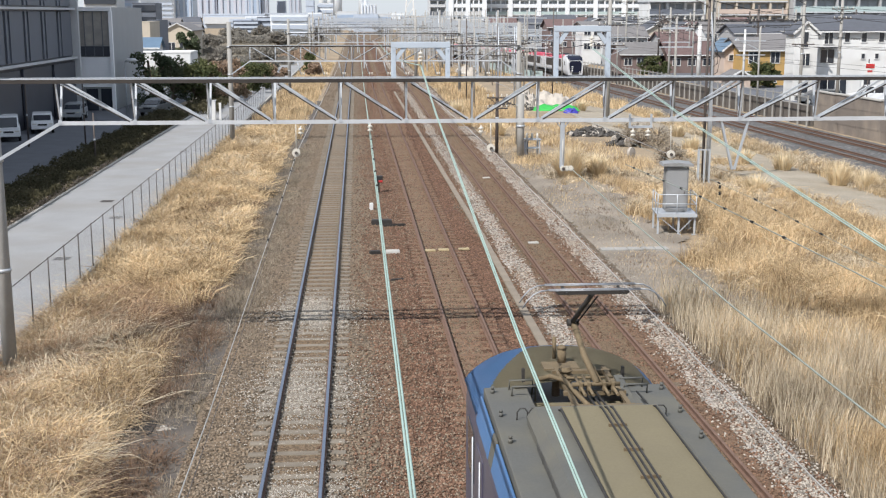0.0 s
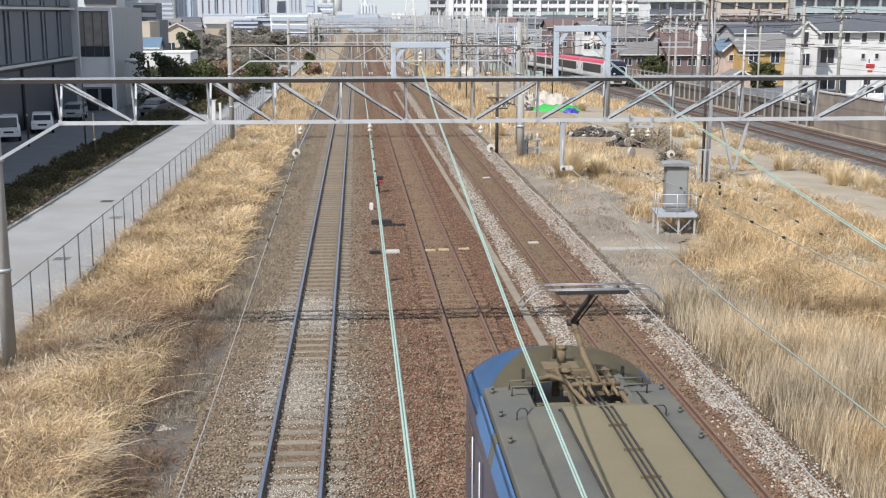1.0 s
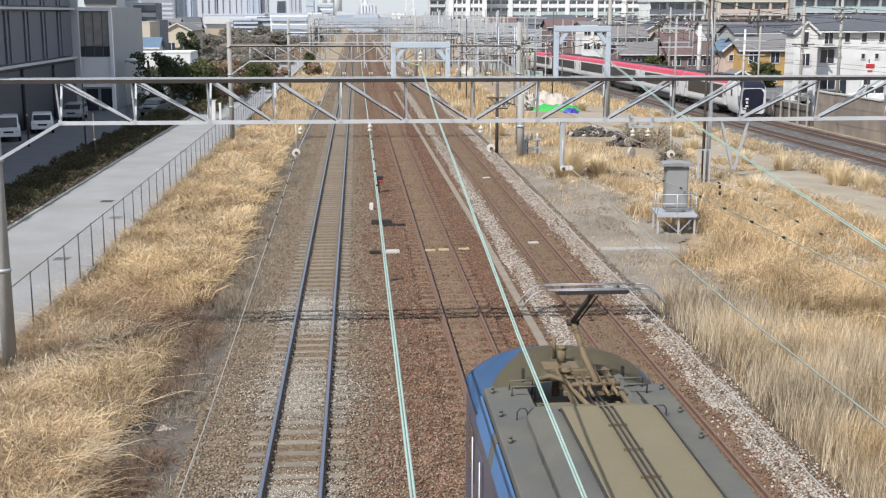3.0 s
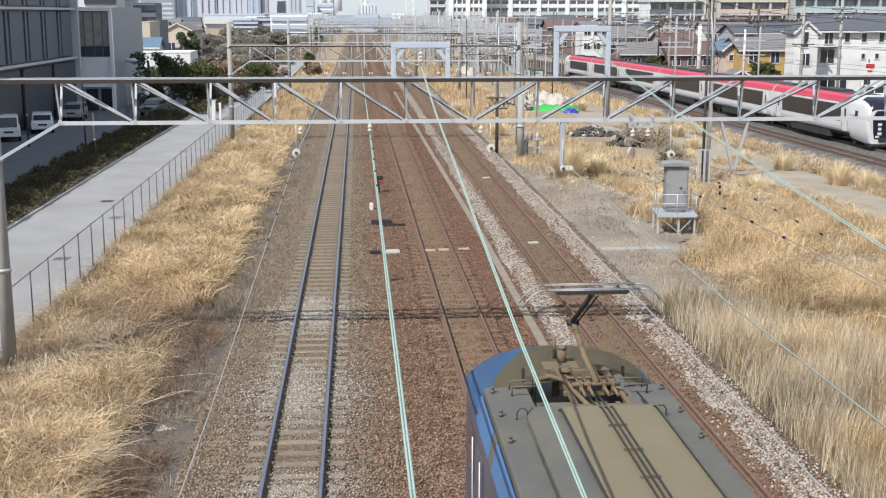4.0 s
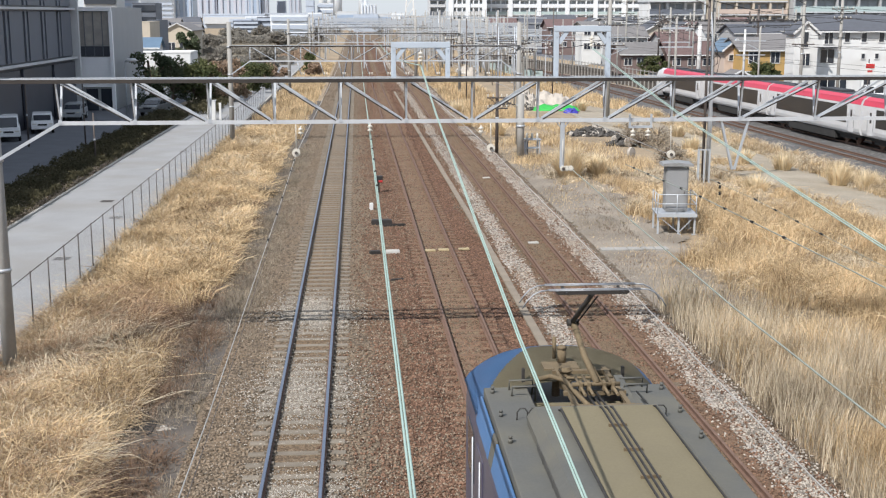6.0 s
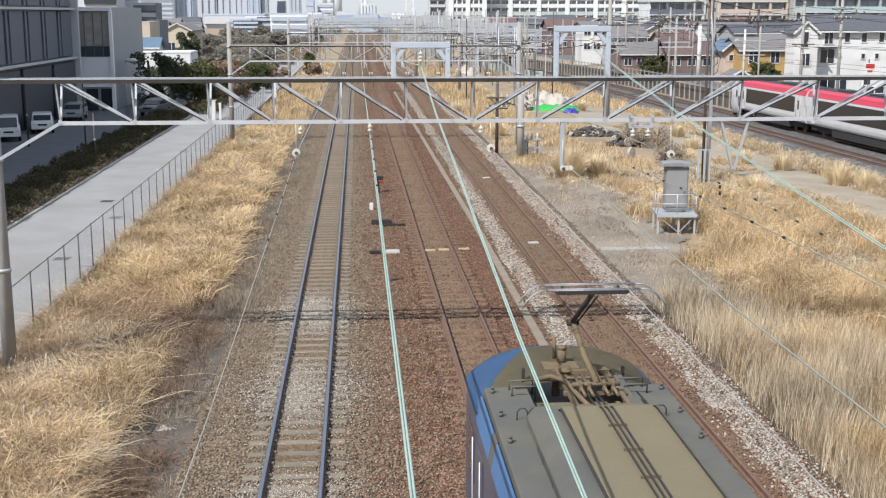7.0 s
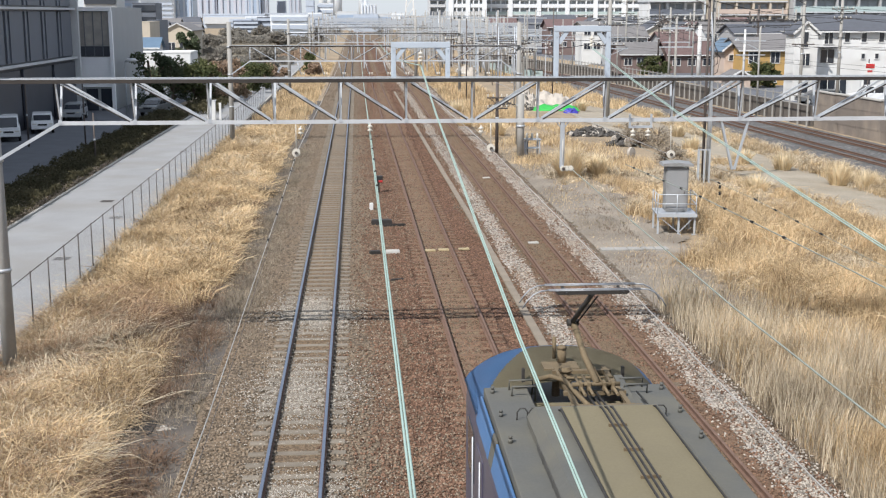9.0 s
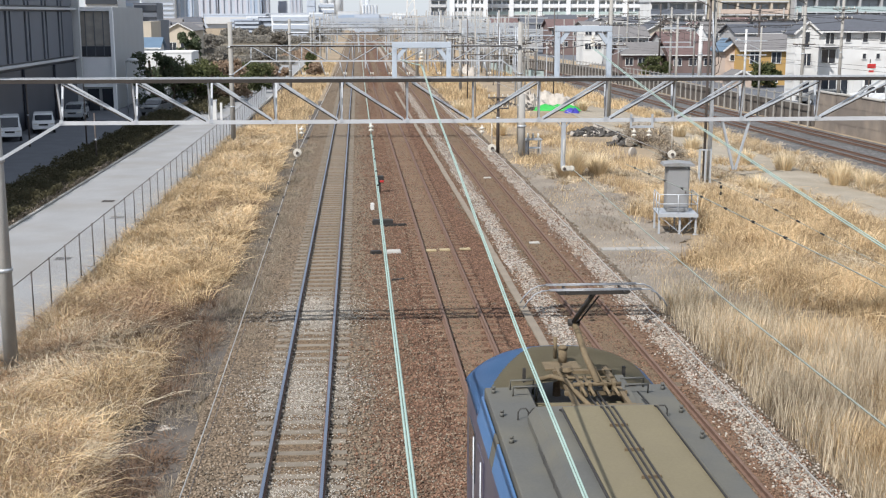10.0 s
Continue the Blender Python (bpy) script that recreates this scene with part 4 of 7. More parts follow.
MAT.update(
    panel_grey=material("grey_facade_panel", (0.125, 0.138, 0.165), 0.6, var=0.08, scale=0.4, bump=0.02),
    panel_pale=material("pale_facade_band", (0.50, 0.51, 0.52), 0.6, var=0.06, scale=0.5, bump=0.02),
    panel_dark=material("dark_facade", (0.055, 0.060, 0.075), 0.4, var=0.2, scale=0.5, bump=0.02),
    white_wall=material("white_render_wall", (0.63, 0.63, 0.62), 0.85, var=0.05, scale=0.6, fine=20, bump=0.08, dist=0.004, dirt=(0.50, 0.48, 0.45), dirt_scale=0.4, dirt_amt=0.5),
    beige_wall=material("beige_wall", (0.47, 0.41, 0.33), 0.85, var=0.08, scale=0.5, bump=0.06),
    peach_wall=material("peach_wall", (0.50, 0.40, 0.335), 0.85, var=0.08, scale=0.5, bump=0.06),
    ochre_wall=material("ochre_wall", (0.42, 0.27, 0.10), 0.85, var=0.1, scale=0.5, bump=0.06),
    brown_wall=material("brown_wall", (0.17, 0.122, 0.112), 0.85, var=0.12, scale=0.5, bump=0.06),
    grey_wall=material("grey_wall", (0.36, 0.36, 0.36), 0.85, var=0.1, scale=0.5, bump=0.06),
    slate=material("dark_slate_roof", (0.085, 0.09, 0.105), 0.7, var=0.2, scale=2.0, fine=12, bump=0.3, dist=0.02),
    red_roof=material("red_brown_roof", (0.13, 0.085, 0.08), 0.75, var=0.2, scale=1.5, fine=10, bump=0.3, dist=0.02),
    tile_roof=material("grey_tile_roof", (0.165, 0.157, 0.155), 0.75, var=0.2, scale=1.5, fine=8, bump=0.35, dist=0.03),
    blue_roof=material("blue_metal_roof", (0.10, 0.155, 0.22), 0.5, var=0.12, scale=1.0, bump=0.1),
    # the far_ colours carry distance haze, painted into cladding and glazing
    far_blue=material("haze_blue_tower_cladding", (0.40, 0.445, 0.515), 0.6, var=0.06, scale=0.02, fine=0.3, bump=0),
    far_pink=material("haze_rose_tower_cladding", (0.43, 0.445, 0.50), 0.6, var=0.06, scale=0.02, fine=0.3, bump=0),
    far_glass=material("haze_blue_tower_glazing", (0.31, 0.38, 0.485), 0.35, var=0.08, scale=0.02, fine=0.3, bump=0),
    car_white=material("white_car_paint", (0.72, 0.73, 0.74), 0.25, var=0.03, bump=0),
    car_silver=material("silver_car_paint", (0.36, 0.38, 0.40), 0.3, 0.3, var=0.05, bump=0),
    car_grey=material("grey_car_paint", (0.16, 0.17, 0.18), 0.3, 0.3, var=0.05, bump=0),
    lamp_red=material("red_lens", (0.5, 0.02, 0.02), 0.3, var=0.05, bump=0),
)

# office building
office = thing("office_building", "grey panel office building with dark slit windows", "building", (-26.6, 116, -0.4), -0.5)
part("wall", box(B(), (-12, -45, 9.3), (23.4, 90, 18.6)), MAT["panel_dark"], office, "dark recessed facade")
for zf in (5.25, 9.75, 14.2, 18.5):
    bm = B()
    box(bm, (0.0, -45, zf), (0.5, 90.4, 0.2), bevel=0.02)
    part("ledge", bm, MAT["panel_pale"], office, "pale horizontal ledge")
bm = B()
box(bm, (0.0, 0.3, 9.3), (0.9, 0.5, 18.6), bevel=0.02)
part("corner_pier", bm, MAT["panel_pale"], office, "pale corner pier")
for zf in (7.5, 12.0, 16.4):
    for k in range(16):
        y = -0.6 - 5.3 * k
        for a, b in ((0, 3.6), (4.1, 4.65)):
            bm = B()
            box(bm, (-0.12, y - (a + b) / 2, zf), (0.16, b - a, 4.0), bevel=0.01)
            part("facade_panel", bm, MAT["panel_grey"], office)
for k in range(9):
    bm = B()
    box(bm, (-0.15, -3.3 - 9.6 * k, 2.5), (0.2, 8.6, 4.8), bevel=0.01)
    part("ground_window", bm, MAT["panel_dark"], office)

MAT.update(annex_white=material("white_panel_cladding", (0.80, 0.81, 0.83), 0.6, var=0.05, scale=0.5, bump=0.02),
           annex_side=material("grey_annex_cladding", (0.33, 0.345, 0.36), 0.6, var=0.08, scale=0.5, bump=0.02),
           curtain=material("drawn_blind_behind_glass", (0.30, 0.285, 0.265), 0.35, var=0.2, scale=1.2, bump=0, dirt=(0.42, 0.38, 0.33), dirt_scale=1.5, dirt_amt=0.5))
annex = thing("annex_building", "pale cube-shaped building with a tall framed window", "building", (-23.55, 118.5, -0.4))
part("wall", box(B(), (-2.2, 8.7, 5.0), (4.2, 17.2, 9.9), bevel=0.01), MAT["annex_side"], annex)
bm = B()
box(bm, (-2.3, -0.15, 9.75), (4.7, 0.5, 0.36), bevel=0.01)
box(bm, (-0.05, -0.16, 4.78), (0.3, 0.5, 9.56), bevel=0.01)
box(bm, (-4.4, -0.16, 4.78), (0.26, 0.5, 9.56), bevel=0.01)
part("window_frame", bm, MAT["annex_white"], annex, "white projecting frame")
for k in range(5):
    x = -3.84 + 0.84 * k
    pane = part("upper_pane", box(B(), (x, -0.03, 7.9), (0.76, 0.05, 3.2)), MAT["curtain"], annex, "glass with a drawn blind")
    part("lower_pane", box(B(), (x, -0.03, 5.75), (0.76, 0.05, 0.95)), MAT["panel_dark"], annex)
    part("mullion", box(B(), (x + 0.42, -0.06, 7.4), (0.06, 0.1, 4.3)), MAT["panel_grey"], annex)
part("white_panel", box(B(), (-2.2, -0.08, 3.75), (4.0, 0.06, 2.9), bevel=0.01), MAT["annex_white"], annex)
for k in range(3):
    part("door_pane", box(B(), (-3.55 + 1.4 * k, -0.06, 1.1), (1.1, 0.06, 2.1)), MAT["glass"], annex)


def car(name, label, at, turn, mat, van=False):
    """A parked car: lower body, glazed cabin, wheels with rims, lamps."""
    c = thing(name, label, "car", at, turn, "parked cars")
    h = 1.78 if van else 1.47
    lower = [(-2.15, 0.35), (2.1, 0.35), (2.2, 0.55), (2.15, 0.85), (1.3, 1.0), (-2.2, 1.02), (-2.22, 0.6)]
    cabin = [(-2.15, 0.98), (1.25, 0.96), (0.55, h - 0.06), (0.3, h), (-1.8, h), (-2.05, h - 0.1)]
    put = lambda pr, w: extrude(B(), pr, -w, w)
    bm = put(lower, 0.84)
    bmesh.ops.bevel(bm, geom=bm.edges[:], offset=0.05, segments=2, affect="EDGES")
    part("body", bm, mat, c)
    bm = put(cabin, 0.74)
    bmesh.ops.bevel(bm, geom=bm.edges[:], offset=0.06, segments=2, affect="EDGES")
    part("cabin", bm, mat, c)
    for s in (-1, 1):
        for a, b in ((-1.95, -1.1), (-1.0, -0.1), (0.0, 0.75)):
            bm = B()
            extrude(bm, [(a + 0.02, 1.02), (b + 0.22 * (b > 0.5), 1.02), (b - 0.22 * (b > 0.5), h - 0.13), (a + 0.02 + 0.12 * (a < -1.5), h - 0.13)], s * 0.742, s * 0.752)
            part("side_window", bm, MAT["glass"], c)
        for x in (-1.35, 1.3):
            bm = B()
            bar(bm, (x, s * 0.68, 0.31), (x, s * 0.87, 0.31), 0.31, n=18)
            w = part("wheel", bm, MAT["black"], c)
            bm = B()
            bar(bm, (x, s * 0.865, 0.31), (x, s * 0.88, 0.31), 0.19, n=12)
            part("rim", bm, MAT["galv"], w)
        bm = B()
        box(bm, (-2.2, s * 0.62, 0.9), (0.06, 0.16, 0.3), bevel=0.01)
        part("tail_light", bm, MAT["lamp_red"], c)
        bm = B()
        box(bm, (2.14, s * 0.6, 0.75), (0.06, 0.3, 0.14), bevel=0.01)
        part("headlight", bm, MAT["ceramic"], c)
    bm = B()
    box(bm, (-2.14, 0, h - 0.42), (0.06, 1.2, 0.5), ry=-8)
    part("rear_window", bm, MAT["glass"], c)
    bm = B()
    beam(bm, (1.27, 0, 1.02), (0.62, 0, h - 0.12), 1.3, 0.05)
    part("windscreen", bm, MAT["glass"], c)
    part("grille", box(B(), (2.16, 0, 0.72), (0.06, 0.7, 0.14), bevel=0.01), MAT["black"], c)
    part("bumper", box(B(), (2.14, 0, 0.45), (0.12, 1.6, 0.14), bevel=0.03), mat, c)
    return c


car("parked_van", "white van parked in the shaded car park", (-26.2, 91.4, -0.36), -74, MAT["car_white"], True)
car("parked_car", "white hatchback parked in the shaded car park", (-25.2, 97.4, -0.36), -76, MAT["car_white"])
car("parked_car", "silver car parked in the shaded car park", (-25.2, 108.5, -0.36), -86, MAT["car_silver"])
car("parked_car", "dark grey car parked beside the building", (-18.9, 113.4, -0.36), -100, MAT["car_grey"])

# ---------------------------------------------------------------- plants
def leaf_material(name, a, b, rough=0.75):
    m = bpy.data.materials.new(name)
    m.use_nodes = True
    nt = m.node_tree
    bs = nt.nodes["Principled BSDF"]
    bs.inputs["Roughness"].default_value = rough
    bs.inputs["Specular IOR Level"].default_value = 0.2
    geo = nt.nodes.new("ShaderNodeNewGeometry")
    no = nt.nodes.new("ShaderNodeTexNoise")
    no.inputs["Scale"].default_value, no.inputs["Detail"].default_value = 0.45, 4.0
    nt.links.new(geo.outputs["Position"], no.inputs["Vector"])
    ad = nt.nodes.new("ShaderNodeMath")
    ad.operation = "MULTIPLY_ADD"
    nt.links.new(geo.outputs["Random Per Island"], ad.inputs[0])
    ad.inputs[1].default_value = 0.55
    nt.links.new(no.outputs[0], ad.inputs[2])
    mr = nt.nodes.new("ShaderNodeMapRange")
    mr.inputs[1].default_value, mr.inputs[2].default_value = 0.4, 1.1
    nt.links.new(ad.outputs[0], mr.inputs[0])
    mx = nt.nodes.new("ShaderNodeMix")
    mx.data_type = "RGBA"
    mx.inputs[6].default_value, mx.inputs[7].default_value = (*a, 1), (*b, 1)
    nt.links.new(mr.outputs[0], mx.inputs[0])
    nt.links.new(mx.outputs[2], bs.inputs["Base Color"])
    tr = nt.nodes.new("ShaderNodeBsdfTranslucent")
    nt.links.new(mx.outputs[2], tr.inputs[0])
    ms = nt.nodes.new("ShaderNodeMixShader")
    ms.inputs[0].default_value = 0.35
    nt.links.new(bs.outputs[0], ms.inputs[1])
    nt.links.new(tr.outputs[0], ms.inputs[2])
    nt.links.new(ms.outputs[0], nt.nodes["Material Output"].inputs[0])
    return m


MAT.update(
    straw=leaf_material("dry_straw", (0.205, 0.135, 0.07), (0.88, 0.69, 0.435)),
    straw_pale=leaf_material("bleached_reed", (0.18, 0.135, 0.085), (0.86, 0.745, 0.565)),
    straw_grey=leaf_material("grey_dead_weed", (0.19, 0.16, 0.125), (0.42, 0.355, 0.27)),
    straw_red=leaf_material("reddish_dead_grass", (0.22, 0.14, 0.085), (0.58, 0.41, 0.265)),
    twig=leaf_material("brown_twigs", (0.13, 0.085, 0.06), (0.28, 0.19, 0.13)),
    pampas=leaf_material("pale_golden_pampas", (0.52, 0.41, 0.26), (0.90, 0.77, 0.54)),
    leaf_dark=leaf_material("dark_evergreen_leaf", (0.035, 0.052, 0.03), (0.12, 0.14, 0.08)),
    leaf_green=leaf_material("green_leaf", (0.05, 0.07, 0.028), (0.15, 0.155, 0.07)),
    leaf_hedge=leaf_material("brownish_hedge_leaf", (0.04, 0.040, 0.022), (0.12, 0.105, 0.06)),
    leaf_rust=leaf_material("reddish_brown_leaf", (0.20, 0.165, 0.13), (0.36, 0.30, 0.24)),
    leaf_red=leaf_material("reddish_winter_twig", (0.20, 0.14, 0.095), (0.44, 0.33, 0.24)),
    leaf_far=leaf_material("grey_green_leaf", (0.16, 0.15, 0.13), (0.31, 0.285, 0.245)),
    bark=material("bark", (0.10, 0.075, 0.055), 0.9, var=0.3, scale=6, bump=0.5, dist=0.02),
)


def leaves(name, centres, size, mat, parent=None, seed=0, up=0.3):
    """Small bent leaf blades, one at each centre."""
    r = np.random.default_rng(seed)
    n = len(centres)
    d = r.normal(0, 1, (n, 3))
    d[:, 2] += up
    d /= np.linalg.norm(d, axis=1)[:, None]
    e = np.cross(d, r.normal(0, 1, (n, 3)))
    e /= np.linalg.norm(e, axis=1)[:, None] + 1e-6
    s = size * r.uniform(0.6, 1.4, (n, 1))
    v = np.stack([centres - d * s, centres + e * s * 0.5, centres + d * s, centres - e * s * 0.5], 1).reshape(-1, 3)
    ob = raw(name, v, (np.full(n, 4), np.arange(4 * n)), mat)
    ob.parent = parent
    return ob


def tree(name, label, x, y, z, h, w, mat, n=3500, seed=1, leaf=0.16, low=0.15):
    """Tapered trunk with limbs and an uneven crown of leaf clumps."""
    r = np.random.default_rng(seed)
    label = label if len(label.split()) > 3 else label + " in winter light"
    t = thing(name, label, "tree" if h > 2.5 else "shrub", (x, y, z))
    bm = B()
    tube(bm, [(0, 0, -0.2), (r.normal(0, 0.05), r.normal(0, 0.05), h * 0.35), (r.normal(0, 0.15), r.normal(0, 0.15), h * 0.8)], 0.03 * h * 0.5 + 0.03, 8)
    clumps = []
    for k in range(16):
        a, q = r.uniform(0, math.tau), r.uniform(0.25, 1.0) ** 0.6
        zz = h * r.uniform(low + 0.1, 0.92)
        rad = w / 2 * q * (1.15 - 0.75 * abs(zz / h - 0.45))
        c = np.array([math.cos(a) * rad, math.sin(a) * rad, zz])
        clumps.append((c, w * r.uniform(0.14, 0.24)))
        tube(bm, [(0, 0, h * 0.25), (c[0] * 0.5, c[1] * 0.5, zz * 0.75), tuple(c)], 0.015 + 0.004 * h, 5)
    part("trunk", bm, MAT["bark"], t)
    pts = []
    for c, rad in clumps:
        p = r.normal(0, 1, (n // 16, 3))
        p /= np.linalg.norm(p, axis=1)[:, None]
        pts.append(c + p * rad * r.uniform(0.45, 1.15, (n // 16, 1)) * np.array([1, 1, 0.8]))
    pts = np.concatenate(pts)
    pts[:, 2] = np.maximum(pts[:, 2], 0.05)
    leaves("crown", pts, leaf, mat, t, seed)
    return t


def hedge(label, x0, x1, y0, y1, z, h, mat, n, seed, leaf=0.07):
    r = np.random.default_rng(seed)
    t = thing("hedge", label, "hedge", ((x0 + x1) / 2, (y0 + y1) / 2, z))
    p = r.uniform(0, 1, (n, 3))
    p[:, 0] = (p[:, 0] - 0.5) * (x1 - x0)
    p[:, 1] = (p[:, 1] - 0.5) * (y1 - y0)
    hh = h * (0.75 + 0.35 * np.sin(p[:, 1] * 1.3 + seed) * np.sin(p[:, 0] * 1.9 + p[:, 1] * 0.37) + r.normal(0, 0.08, n))
    p[:, 2] = hh * p[:, 2] ** 0.45
    leaves("foliage", p, leaf, mat, t, seed)
    bm = B()
    for k in range(int((y1 - y0) / 0.8)):
        yy = (k + 0.5) * 0.8 - (y1 - y0) / 2
        xx = r.uniform(-0.4, 0.4) * (x1 - x0)
        tube(bm, [(xx, yy, -0.1), (xx + r.normal(0, 0.1), yy, h * 0.4), (xx + r.normal(0, 0.25), yy + r.normal(0, 0.2), h * 0.75)], 0.012, 4)
    part("stem_frame", bm, MAT["bark"], t)
    return t


def blades(name, xy, z, length, width, mat, seed, lean=0.35, bend=0.5, wind=(0.1, 0.05)):
    """Grass stalks: bent three-sided strips standing at the points xy."""
    r = np.random.default_rng(seed)
    n = len(xy)
    L = length * r.uniform(0.45, 1.25, n)
    a = r.uniform(0, math.tau, n)
    q = np.abs(r.normal(0, lean, n))
    dx, dy = np.cos(a) * q + wind[0], np.sin(a) * q + wind[1]
    d = np.stack([dx, dy, np.ones(n)], 1)
    d /= np.linalg.norm(d, axis=1)[:, None]
    side = np.stack([-np.sin(a + 0.6), np.cos(a + 0.6), np.zeros(n)], 1)
    b = np.concatenate([xy, z[:, None]], 1)
    w = (width * r.uniform(0.6, 1.4, n))[:, None]
    mid = b + d * (L * 0.55)[:, None]
    d2 = d + np.stack([np.cos(a), np.sin(a), -0.3 * np.ones(n)], 1) * (bend * r.uniform(0.1, 1.0, n))[:, None]
    d2 /= np.linalg.norm(d2, axis=1)[:, None]
    tip = mid + d2 * (L * 0.55)[:, None]
    v = np.stack([b - side * w, b + side * w, mid + side * w * 0.8, mid - side * w * 0.8, tip], 1).reshape(-1, 3)
    i = np.arange(n)[:, None] * 5
    idx = np.concatenate([i + np.array([0, 1, 2, 3]), i + np.array([3, 2, 4])], 1).ravel()
    sizes = np.tile([4, 3], n)
    return raw(name, v, (sizes, idx), mat)


def field(x, y, s):
    """Smooth patchiness, 0 to 1."""
    return 0.5 + 0.25 * (np.sin(x * 0.9 / s + 1.7 * np.sin(y * 0.31 / s)) + np.sin(y * 0.53 / s + 1.3 * np.sin(x * 0.7 / s + 2.0)))


def bare(x, y):
    """1 where feet and digging keep the ground bare: round the cabinet and on the strip beside the siding."""
    c = (np.abs(x - 13.4) < 1.6) & (y > 44.5) & (y < 51.8)
    edge = 13.0 + 0.05 * (y - 40) + 0.7 * np.sin(y * 0.55) + 0.4 * np.sin(y * 1.7)
    strip = (x > 9.0) & (x < edge) & (y > 35.5 + 1.2 * np.sin(x * 2.1)) & (y < 66 + 2 * np.sin(x))
    return c, strip


def meadow(label, x0, x1, y0, y1, n, length, mat, seed, zf=None, width=0.008, sparse=0.15, s=1.0, lean=0.3, bend=0.5, edge=0.8, near=1.6, wind=(0.03, 0.02)):
    """Many stalks over a strip, thicker near the bridge, in patches."""
    r = np.random.default_rng(seed)
    u = r.uniform(0, 1, n) ** near
    y = y0 + (y1 - y0) * u
    x = r.uniform(x0, x1, n)
    f = field(x, y, s)
    ed = np.minimum(np.minimum(x - x0, x1 - x) / edge + 0.25 * np.sin(y * 1.1 + seed), 1)
    keep = r.uniform(0, 1, n) < np.clip((f - sparse) * 1.8, 0.03, 1) * np.clip(ed, 0.08, 1)
    c, strip = bare(x, y)
    if length > 0.3:
        keep &= ~(strip & (r.uniform(0, 1, n) < 0.93))
    keep &= ~(c & (r.uniform(0, 1, n) < 0.9))
    x, y, f = x[keep], y[keep], f[keep]
    z = np.array([land(a, b) for a, b in zip(x, y)]) - 0.03 if zf is None else np.full(len(x), zf)
    far = 1 + np.clip((y - 35) / 80, 0, 3)
    ob = blades("dry_grass", np.stack([x, y], 1), z, length * (0.55 + 0.7 * f), width * far, mat, seed, lean, bend, wind)
    return tagged(ob, label, "grass", kind="stuff")


def tuft(label, x, y, z, h, n, mat, seed, spread=0.25):
    """A clump of long arching stalks."""
    r = np.random.default_rng(seed)
    n2 = n
    a, q = r.uniform(0, math.tau, n2), np.sqrt(r.uniform(0, 1, n2)) * spread * 1.5
    t = thing("grass_clump", label, "grass", (x, y, z), group="pampas clumps")
    L = h * r.uniform(0.3, 1.15, n2)
    out = np.stack([np.cos(a), np.sin(a), np.zeros(n2)], 1)
    lean = (r.uniform(0, 1, n2) ** 1.3 * 0.8)[:, None]
    L = L * (1.05 - 0.4 * lean[:, 0])
    b = np.stack([np.cos(a) * q, np.sin(a) * q, np.full(n2, -0.05)], 1)
    mid = b + (out * lean + np.array([0, 0, 1])) * (L * 0.5)[:, None]
    tip = mid + (out * (lean + 0.25 * r.uniform(0, 1.6, (n2, 1))) + np.array([0, 0, 0.7])) * (L * 0.5)[:, None]
    side = np.stack([-np.sin(a), np.cos(a), np.zeros(n2)], 1) * 0.012 * (1 + max(0, y - 35) / 60)
    v = np.stack([b - side, b + side, mid + side, mid - side, tip], 1).reshape(-1, 3)
    i = np.arange(n2)[:, None] * 5
    idx = np.concatenate([i + np.array([0, 1, 2, 3]), i + np.array([3, 2, 4])], 1).ravel()
    ob = raw("tall_grass", v, (np.tile([4, 3], n2), idx), mat)
    ob.parent = t
    return t


